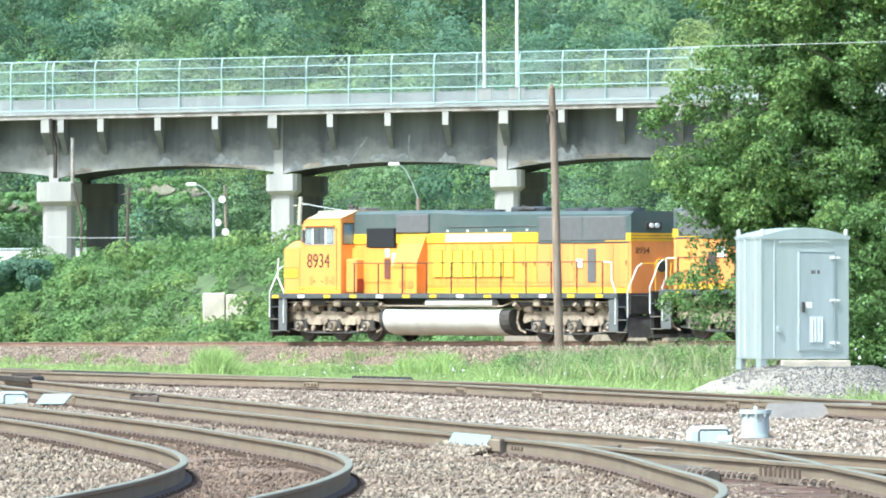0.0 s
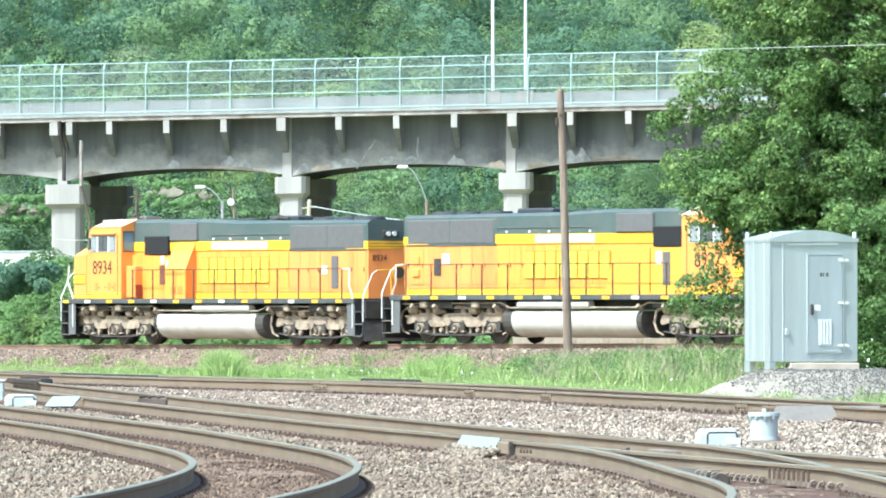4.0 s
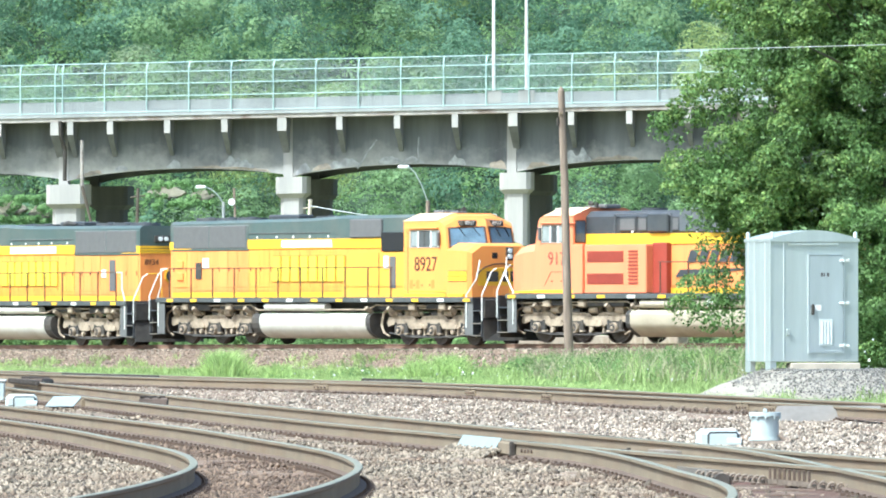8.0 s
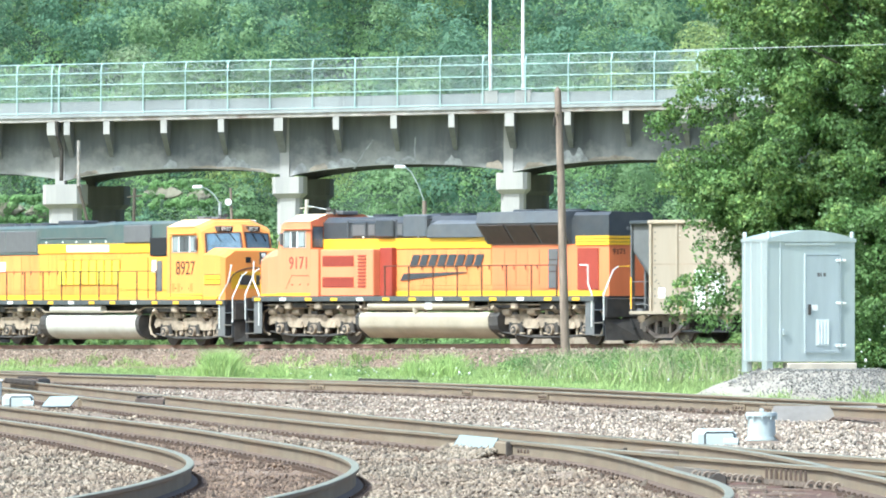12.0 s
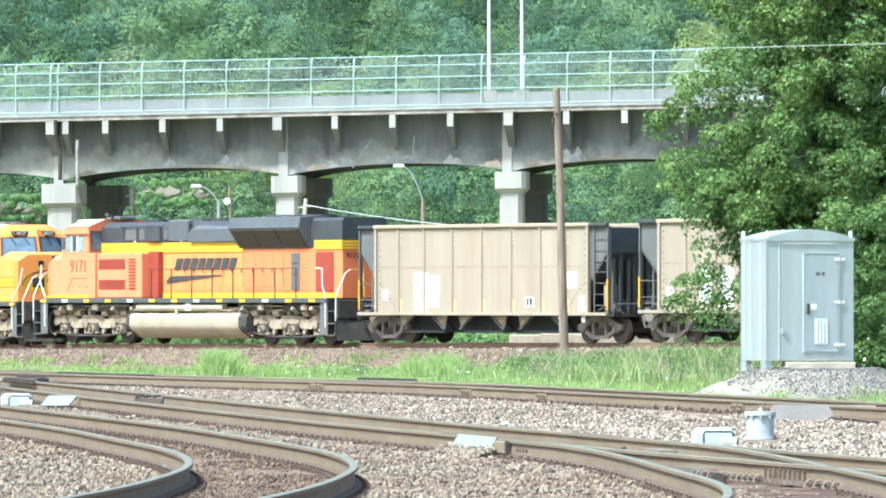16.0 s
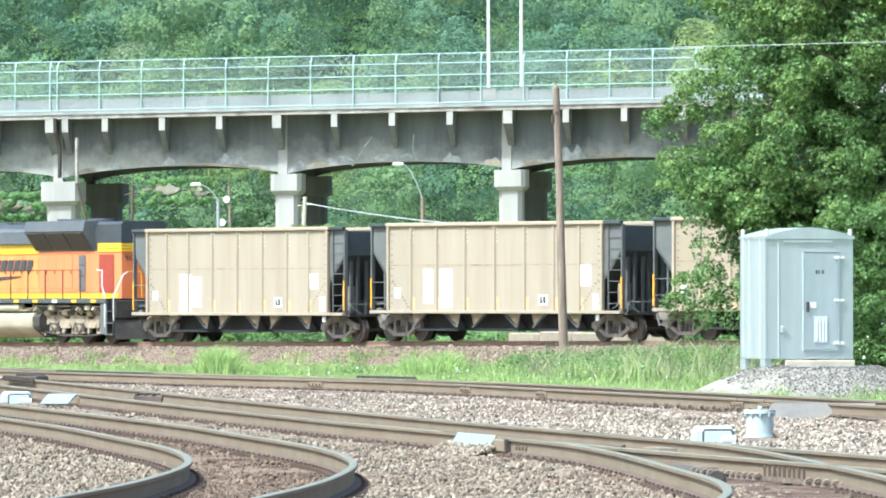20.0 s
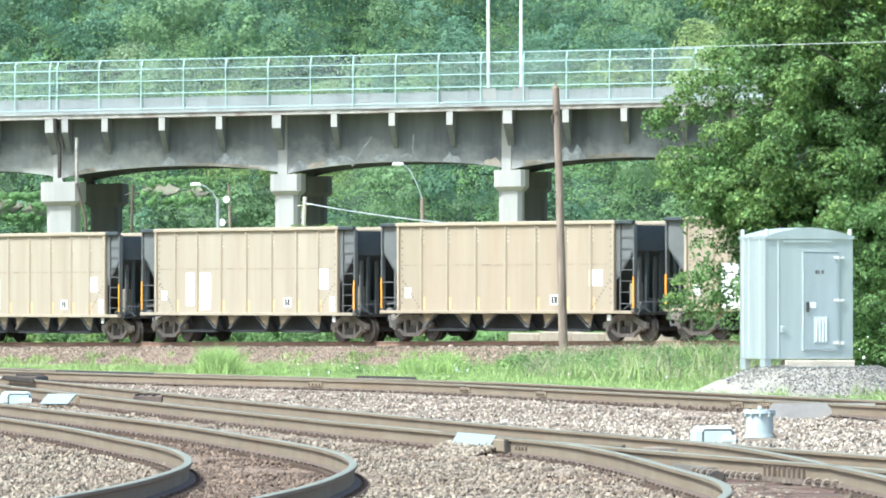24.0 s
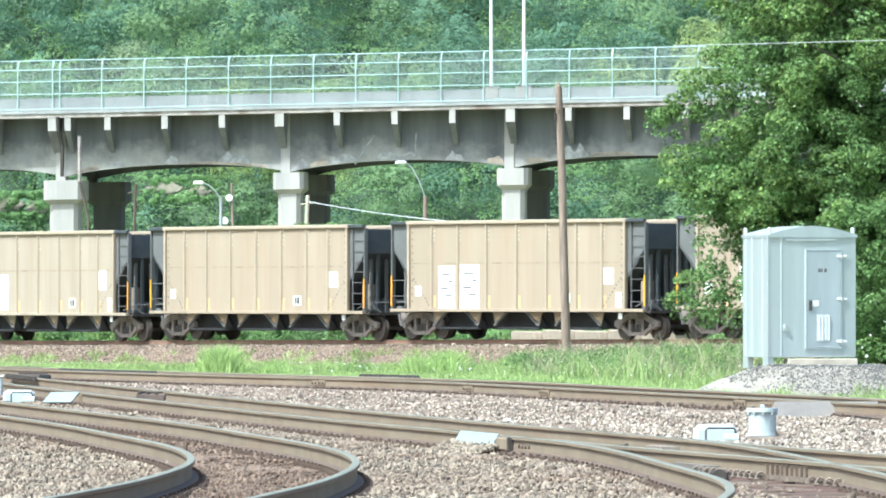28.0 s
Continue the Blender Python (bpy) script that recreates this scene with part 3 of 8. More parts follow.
for u in PIERS:
    for k, w0 in enumerate((1.15, WIDE - 2.45)):
        g = G()
        # square column with chamfered corners and a wider cap
        wide = 1.26 if u == -22.45 else 1.0
        shift = 0.75 if k and u == -22.45 else 0.0
        lift = 0.0 if u <= -22 else 0.2
        neck = -4.82 + lift - (0.16 if wide > 1 else 0)
        for hw, z0, z1 in ((0.66 * wide, -14, neck), (0.90 * wide, neck + 0.26, -3.6 + lift)):
            c = 0.22
            ring = [(-hw + c, -hw), (hw - c, -hw), (hw, -hw + c), (hw, hw - c), (hw - c, hw), (-hw + c, hw), (-hw, hw - c), (-hw, -hw + c)]
            vs = [br(u + shift + p[0], w0 + 0.65 + p[1], z) for z in (z0, z1) for p in ring]
            g.add(vs, [tuple(range(8)), tuple(range(15, 7, -1))] + [(i, 8 + i, 8 + (i + 1) % 8, (i + 1) % 8) for i in range(8)])
        a = [(p[0] * wide, p[1] * wide) for p in ((-.66, -.66), (.66, -.66), (.66, .66), (-.66, .66))]
        vs = [br(u + shift + p[0], w0 + 0.65 + p[1], neck) for p in a] + [br(u + shift + p[0] * 1.36, w0 + 0.65 + p[1] * 1.36, neck + 0.26) for p in a]
        g.add(vs, [(i, 4 + i, 4 + (i + 1) % 4, (i + 1) % 4) for i in range(4)])
        bbox(g, u - 0.52, u + 0.02, w0 + 0.28, w0 + 0.98, -3.6 + lift, -0.01)
        # Back columns get the shaded copy of the concrete.
        g.make("pier", M_CONC2 if k == 0 else M_CONC_SHADED, bridge, "pale concrete column with a flared cap")
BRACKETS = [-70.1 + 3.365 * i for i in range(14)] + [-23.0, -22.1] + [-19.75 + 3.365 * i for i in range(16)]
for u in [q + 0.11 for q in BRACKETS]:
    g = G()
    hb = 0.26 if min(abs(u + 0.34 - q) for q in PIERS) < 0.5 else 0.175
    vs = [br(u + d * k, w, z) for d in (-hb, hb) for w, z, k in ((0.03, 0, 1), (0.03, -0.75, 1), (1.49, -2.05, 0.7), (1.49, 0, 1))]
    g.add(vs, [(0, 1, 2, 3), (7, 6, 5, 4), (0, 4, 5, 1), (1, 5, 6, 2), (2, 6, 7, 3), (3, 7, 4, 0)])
    # Bracket in a dark tone for shade, its end pale as if sunlit.
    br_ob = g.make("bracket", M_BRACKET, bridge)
    bbox(G(), u - hb - 0.004, u + hb + 0.004, 0.022, 0.12, -0.76, -0.004).make("bracket_end", M_CONC2, br_ob, "bracket end in pale sunlit concrete")


def arch_z(u):
    """Height of the girder's lower edge."""
    a, b = next((a, b) for a, b in zip(PIERS, PIERS[1:]) if a <= u <= b)
    return -3.38 + 0.58 * max(0.0, 1 - (2 * (u - a) / (b - a) - 1) ** 2) ** 0.8


M_LIME = mat("pale_lime_crust", (0.36, 0.36, 0.355), 0.95, vary=0.35, scale=2.5, dirt=(0.22, 0.215, 0.21), dscale=1.6, damt=0.7, bump=0.4, bscale=14)
M_TANLIME = mat("tan_spalled_concrete", (0.34, 0.285, 0.225), 0.95, vary=0.3, scale=2.0, dirt=(0.17, 0.16, 0.15), dscale=1.4, damt=0.8, bump=0.4, bscale=14)
for u0, u1, h, tan in ((-13.5, -11.4, 0.85, 0), (-15.2, -10.4, 0.22, 1), (-9.0, -8.1, 0.5, 0), (-8.0, -6.9, 0.45, 1), (-7.0, -5.2, 0.6, 0), (-4.2, -2.7, 0.55, 0), (-2.8, -1.5, 0.45, 0), (-0.1, 0.9, 0.65, 0),
                       (2.3, 3.3, 0.6, 1), (6.6, 8.3, 0.8, 0), (8.2, 11.0, 0.3, 1), (-19.7, -18.9, 0.45, 0), (-16.6, -15.8, 0.5, 0), (-21.9, -20.4, 0.4, 1), (4.5, 5.9, 0.35, 1)):
    n, rows, vs = 18, 3, []
    for i in range(n + 1):
        u = u0 + (u1 - u0) * i / n
        top = h * math.sin(math.pi * i / n) ** 0.35 * (0.8 + 0.6 * noise.noise(Vector((u * 2.6, h * 7, 0)))) + 0.02
        for j in range(rows + 1):
            out = 0.018 if 0 < j < rows and 0 < i < n else -0.004
            vs.append(br(u + 0.12 * noise.noise(Vector((u * 3, j, 5))), 1.5 - out, arch_z(u) + 0.015 + max(0.03, top) * j / rows))
    k = rows + 1
    G().add(vs, [(i * k + j, (i + 1) * k + j, (i + 1) * k + j + 1, i * k + j + 1) for i in range(n) for j in range(rows)]).make("lime_crust", M_TANLIME if tan else M_LIME, bridge, "pale crust of lime on the girder")
for pts in (((-4.25, -1.35), (-4.75, -2.0), (-5.05, -2.5), (-5.4, -3.0)), ((-1.8, -1.25), (-1.86, -2.0), (-1.78, -2.75))):
    G().tube([br(u, 1.53, z) for u, z in pts], 0.06, seg=8).make("lime_streak", M_LIME, bridge, "pale lime run out of a crack")
fence = thing("bridge_fence", "pale green steel bridge fence with curved tops", "fence")
posts = [-19.99 + 2.482 * i for i in range(-9, 22)] + [-22.9]
posts.sort()
for u in posts:
    G().tube([br(u, 0.14, 0.1), br(u, 0.14, 2.6), br(u, 0.2, 2.95), br(u, 0.42, 3.24), br(u, 0.62, 3.34)], 0.038).make("post", M_FENCE, fence)
for z, w in ((0.5, 0.14), (1.38, 0.14), (2.1, 0.14), (2.78, 0.17), (3.34, 0.62)):
    g = G().tube([br(posts[0] - 1, w, z), br(posts[-1] + 1, w, z)], 0.029)
    g.make("rail_bar", M_FENCE, fence)
gm = G()
for k in range(760):
    u = -36 + 0.07 * k
    gm.tube([br(u, 0.17, 0.5), br(u, 0.17, 2.75), br(u, 0.24, 2.98), br(u, 0.44, 3.24), br(u, 0.62, 3.34)], 0.0042, seg=3)
for k in range(36):
    gm.tube([br(-36, 0.17, 0.52 + 0.07 * k), br(17.2, 0.17, 0.52 + 0.07 * k)], 0.0042, seg=3)
tagged(gm.make("wire_mesh", M_MESH, fence), "fine grey wire mesh between the posts", kind="stuff")
for du in (2.75, 4.65):
    lamp = thing("bridge_lamp_post", "tall white lamp post standing on the bridge parapet", "lamp post", "lamp posts on the bridge")
    G().cyl(br(du, 0.4, 1.1), br(du, 0.4, 9.8), 0.105, 0.08, seg=12).make("pole", M_WHITE, lamp, smooth=True)
    bbox(G(), du - 0.45, du + 0.45, 0.2, 0.7, 0.6, 1.3).make("base", M_CONC2, lamp)


# ---------------------------------------------------------------- foliage
def leaf_cloud(centres, radii, count, size, flat_z=0.75, up=0.25, wide=0.5, jitter=0.42, lean=None, three=False):
    """Leaves as small bent quads, or far off as three-cornered ones, on the shells of many ellipsoid clumps. Returns vertices and faces."""
    C, R = np.asarray(centres, float), np.asarray(radii, float)
    k = np.random.choice(len(C), count, p=R ** 2 / (R ** 2).sum())
    d = np.random.normal(size=(count, 3))
    d /= np.linalg.norm(d, axis=1)[:, None]
    d[:, 2] = np.abs(d[:, 2]) * np.where(np.random.rand(count) < 0.75, 1, -1)
    rad = R[k] * (0.72 + 0.33 * np.random.rand(count) ** 0.6)
    p = C[k] + d * rad[:, None] * np.array([1, 1, flat_z])
    nrm = d + (0 if lean is None else np.asarray(lean, float)[k]) + np.random.normal(size=(count, 3)) * jitter + np.array([0, 0, up])
    nrm /= np.linalg.norm(nrm, axis=1)[:, None]
    a = np.cross(nrm, np.random.normal(size=(count, 3)))
    a /= np.linalg.norm(a, axis=1)[:, None] + 1e-9
    b = np.cross(nrm, a)
    s = size * (0.6 + 0.8 * np.random.rand(count))[:, None]
    bend = nrm * s * 0.18
    if three:
        v = np.stack([p - a * s, p + b * s * wide + a * s * 0.4, p + a * s * 0.7 - b * s * wide - bend], 1).reshape(-1, 3)
        return v, np.arange(count * 3).reshape(-1, 3)
    v = np.stack([p - a * s, p + b * s * wide - bend, p + a * s, p - b * s * wide - bend], 1).reshape(-1, 3)
    f = np.arange(count * 4).reshape(-1, 4)
    return v, f


def hill_z(x, y):
    d = max(0.0, y - 548 + 0.05 * x)
    return -0.6 + 3.5 * min(1, d / 14) + d * 0.40 + 3.0 * noise.noise(Vector((x * 0.02, y * 0.02, 5))) * min(1, d / 40)


hx = list(range(-420, 421, 14))
hy = [520, 535, 548, 555, 562, 575, 590, 610, 640, 680, 730, 800, 900, 1100, 1500]
grid_sheet("hill", hx, hy, lambda x, y: hill_z(x, min(y, 860)), M_SOIL, "steep wooded hillside behind the road bridge", "hill")
rng = random.Random(4)
crowns = [([], [], []) for _ in FOREST]


def tint_of(x, row):
    """Which of the leaf tints a tree has: pale yellow-green groups, bluish and greyish trees among the common green."""
    if (-16 < x < -5 and 2 <= row <= 3) or (14 < x < 21 and 2 <= row <= 4) or rng.random() < 0.05:
        return 3
    if 0 < x < 14 and row >= 3 and rng.random() < 0.75:
        return 1
    return rng.choices((0, 1, 2), (5, 3 + row * 0.5, 1.4))[0]


for row in range(11):
    y = 548.5 + row * 6.2
    half = 34 + row * 1.2
    x = -half - 6
    while x < half + 8:
        r = rng.uniform(2.3, 4.4) * (0.7 if row < 2 else 1.0)
        px, py = x + rng.uniform(-1.5, 1.5), y + rng.uniform(-3, 3)
        h = rng.uniform(2.0, 6.5) if row > 1 else rng.uniform(0.5, 4.0)
        zb = hill_z(px, py)
        cen, rad, way = crowns[tint_of(px, row)]
        tall = rng.uniform(0.8, 1.35)
        for _ in range(15):
            ta, tb = rng.uniform(0, math.tau), rng.uniform(-0.7, 1.45)
            k = r * rng.uniform(0.55, 0.8)
            cen.append((px + math.cos(ta) * math.cos(tb) * k, py + math.sin(ta) * math.cos(tb) * k, zb + h + math.sin(tb) * k * tall))
            rad.append(r * rng.uniform(0.24, 0.40))
            way.append((math.cos(ta) * math.cos(tb) * 1.3, math.sin(ta) * math.cos(tb) * 1.3, math.sin(tb) * 1.3))
        x += r * rng.uniform(1.15, 1.6) * (0.75 if row < 2 else 1)
for i in range(1500):
    px, py = rng.uniform(-40, 40), 546 + 70 * rng.random()
    cen, rad, way = crowns[0 if rng.random() < 0.6 else 1]
    cen.append((px, py, hill_z(px, py) + rng.uniform(0.2, 1.4)))
    rad.append(rng.uniform(0.6, 1.3)), way.append((0, 0, 0))
total = sum(sum(q * q for q in rad) for cen, rad, way in crowns)
for (cen, rad, way), material, tone in zip(crowns, FOREST, ("fresh green", "bluish green", "greyish green", "pale yellow-green")):
    v, f = leaf_cloud(cen, rad, int(560000 * sum(q * q for q in rad) / total), 0.125, flat_z=0.95, up=0.25, wide=0.75, jitter=0.3, lean=way, three=True)
    tagged(raw_mesh("hillside_trees", v, f, material), "dense " + tone + " broadleaf trees covering the hillside", "trees", kind="stuff")


# a steep bank behind the running line, overgrown with creepers and low bushes
def bank_z(s, d):
    crest = 2.75 + 0.7 * noise.noise(Vector((s * 0.10, 0, 2))) - max(0, 12 - s) * 0.085
    crest += 0.7 * math.exp(-((s - 46) / 5.0) ** 2)
    t = min(1.0, max(0.0, (d - 4.6) / 8.5))
    return -0.75 + max(0.9, crest) * (t * t * (3 - 2 * t)) + 0.75 * t


def carpet(count, place, lump, size, jitter=0.35, scale=0.5, wide=0.75):
    """A coat of leaves over an uneven surface: place(i) gives a point, lump the height of its swellings."""
    P, N = np.empty((count, 3)), np.empty((count, 3))
    for i in range(count):
        p, n = place()
        q = Vector((p[0] * scale, p[1] * scale * 0.7, p[2] * scale))
        h = noise.noise(q) + 0.5 * noise.noise(q * 2.3)
        e = 0.15
        gx = noise.noise(q + Vector((e, 0, 0))) + 0.5 * noise.noise((q + Vector((e, 0, 0))) * 2.3) - h
        gz = noise.noise(q + Vector((0, 0, e))) + 0.5 * noise.noise((q + Vector((0, 0, e))) * 2.3) - h
        k = lump * scale / e
        P[i] = Vector(p) + n * (lump * h + rng.uniform(-0.12, 0.12) * lump)
        N[i] = n - Vector((gx * k, 0, gz * k))
    N += np.random.normal(size=(count, 3)) * jitter
    N /= np.linalg.norm(N, axis=1)[:, None]
    a = np.cross(N, np.random.normal(size=(count, 3)))
    a /= np.linalg.norm(a, axis=1)[:, None] + 1e-9
    b = np.cross(N, a)
    s = size * (0.6 + 0.8 * np.random.rand(count))[:, None]
    v = np.stack([P - a * s, P + b * s * wide + a * s * 0.4, P + a * s * 0.7 - b * s * wide - N * s * 0.18], 1).reshape(-1, 3)
    return v, np.arange(count * 3).reshape(-1, 3)


def on_hill():
    x, y = rng.uniform(-40, 40), 546.5 + (8 if rng.random() < 0.42 else 64) * rng.random()
    low = y < 553
    return (x, y, hill_z(x, y) + (0.5 if low else 1.2)), Vector((0, -0.75 if low else -0.5, 0.75)).normalized()


v, f = carpet(190000, on_hill, 1.1, 0.125, 0.28, 0.33)
tagged(raw_mesh("hillside_undergrowth", v, f, M_UNDERGROWTH), "green undergrowth and creepers between the hillside trees", "undergrowth", kind="stuff")

SB, DB = [-70 + 2 * i for i in range(91)], [4.2, 5.0, 6.0, 7.0, 8.0, 9.0, 10.0, 11.0, 12.5, 14, 17, 21, 26]
vs = []
for d in DB:
    for q in SB:
        x, y, z, _ = track_at(q, -d)
        vs.append((x, y, bank_z(q, d) if d < 25 else -0.9))
nb = len(SB)
tagged(raw_mesh("bank", np.array(vs), np.array([(j * nb + i, j * nb + i + 1, (j + 1) * nb + i + 1, (j + 1) * nb + i) for j in range(len(DB) - 1) for i in range(nb - 1)]), M_BANKSOIL),
       "overgrown earth bank behind the running line", "bank", kind="structure")


def on_bank():
    while True:
        q, d = rng.uniform(-3, 74), 4.6 + 11.5 * rng.random() ** 1.2
        if not (40.0 < q < 43.4 and 8.3 < d < 9.9) and not (4 < q < 19.5 and d < 6.4):       # the block wall stays clear
            break
    x, y, z, _ = track_at(q, -d)
    h = HEAD0 + BEND * q
    n = Vector((-math.sin(h), -math.cos(h), 1.6 if d < 12 else 4.0)).normalized()
    return (x, y, bank_z(q, d) + 0.3), n


v, f = carpet(115000, on_bank, 0.75, 0.09, 0.4, 0.5)
tufts = ([], []), ([], [])
for i in range(460):
    (x, y, z), n = on_bank()
    cen, rad = tufts[1 if noise.noise(Vector((x * 0.45, y * 0.2, z * 0.5))) + rng.gauss(0, 0.12) > 0.06 else 0]
    cen.append((x, y, z + rng.uniform(-0.1, 0.45)))
    rad.append(rng.uniform(0.3, 0.8))
v2, f2 = leaf_cloud(*tufts[0], 36000, 0.085, flat_z=0.85, wide=0.7, jitter=0.35, three=True)
v, f = np.concatenate([v, v2]), np.concatenate([f, f2 + len(v)])
tagged(raw_mesh("bank_creepers", v, f, M_BUSH), "tangled green creepers and bushes covering the bank", "bushes", kind="stuff")
v, f = leaf_cloud(*tufts[1], 40000, 0.085, flat_z=0.85, wide=0.7, jitter=0.35, three=True)
tagged(raw_mesh("bank_bushes", v, f, M_BUSH2), "pale yellow-green bushes among the creepers", "bushes", kind="stuff")
cen = [(rng.gauss(-17.2, 0.7), rng.uniform(331, 334), rng.uniform(2.0, 2.9)) for i in range(20)]
v, f = leaf_cloud(cen, [rng.uniform(0.3, 0.55) for _ in cen], 9000, 0.085, flat_z=0.9, wide=0.7, jitter=0.35, three=True)
tagged(raw_mesh("dark_bush", v, f, FOREST[1]), "dark bluish green bush on top of the bank", "bush", kind="stuff")


def blades(name, pts, heights, material, label, width=0.024, per=4):
    P = np.repeat(np.asarray(pts, float), per, axis=0)
    n = len(P)
    H = np.repeat(np.asarray(heights, float), per) * np.random.uniform(0.55, 1.1, n)
    P[:, :2] += np.random.normal(size=(n, 2)) * 0.08
    ang = np.random.rand(n) * math.tau
    a = np.stack([np.cos(ang), np.sin(ang), np.zeros(n)], 1) * width * (0.6 + 0.9 * np.random.rand(n))[:, None]
    lean = np.random.normal(size=(n, 3)) * (0.34 * H)[:, None]
    lean[:, 2] = 0
    up = np.stack([np.zeros(n), np.zeros(n), H], 1)
    v = np.stack([P - a, P + a, P + a * 0.7 + up * 0.6 + lean * 0.45, P - a * 0.7 + up * 0.6 + lean * 0.45, P + up + lean * 1.2], 1).reshape(-1, 3)
    base = np.arange(n)[:, None] * 5
    f = np.concatenate([base + np.array([0, 1, 2]), base + np.array([0, 2, 3]), base + np.array([3, 2, 4])], 0)
    return tagged(raw_mesh(name, v, f, material), label, "grass", kind="stuff")


gp, gh = [], []
for i in range(25000):
    y = rng.uniform(140, 286)
    x = rng.uniform(-0.056, 0.056) * y
    if y < line_y(x) + 0.6:
        continue
    gp.append((x, y, ground_z(x, y) - 0.03))
    gh.append(0.2 + 0.2 * max(0, noise.noise(Vector((x * 0.35, y * 0.05, 7)))) + 0.06 * rng.random() + (0.15 if x > 2 and y > 200 else 0))
blades("track_side_grass", gp, gh, M_GRASS, "long green grass between the yard and the running line", 0.015, 5)


# ---------------------------------------------------------------- the train
M_POSTC = mat("dark_brown_handrail", (0.085, 0.042, 0.028), 0.6, vary=0.1)
WHEELSETS = []          # (vehicle, wheelset, local x, height, radius, sense)
VEHICLES = []           # (thing, s of its centre at rest, turned)


def loft(g, sections, mi=0):
    """Joins rings of equal length, closed at both ends."""
    n = len(sections[0])
    vs = [p for ring in sections for p in ring]
    fs = [tuple(range(n - 1, -1, -1)), tuple(range(len(vs) - n, len(vs)))]
    for k in range(len(sections) - 1):
        fs += [(k * n + i, k * n + (i + 1) % n, (k + 1) * n + (i + 1) % n, (k + 1) * n + i) for i in range(n)]
    return g.add(vs, fs, mi)


def wheelset(parent, vehicle, x, r, sense, gauge_half=0.755):
    g = G()
    for s in (-1, 1):
        yi, yo = s * (gauge_half - 0.05), s * (gauge_half + 0.085)
        g.cyl((0, yi, 0), (0, yo, 0), r, seg=24)
        g.cyl((0, yi - s * 0.03, 0), (0, yi, 0), r + 0.028, seg=24)
        g.cyl((0, yo, 0), (0, yo + s * 0.02, 0), r * 0.82, r * 0.8, seg=24)
        g.cyl((0, yo, 0), (0, yo + s * 0.1, 0), 0.16, 0.13, seg=12)
        for a in range(3):
            t = a * math.tau / 3
            g.cyl((math.cos(t) * r * 0.5, yo, math.sin(t) * r * 0.5), (math.cos(t) * r * 0.5, yo + s * 0.035, math.sin(t) * r * 0.5), 0.05, seg=6)
    g.cyl((0, -gauge_half, 0), (0, gauge_half, 0), 0.09, seg=10)
    ob = g.make("wheelset", [M_WHEEL], parent, smooth=True)
    WHEELSETS.append((vehicle, ob, x, r, sense))
    return ob


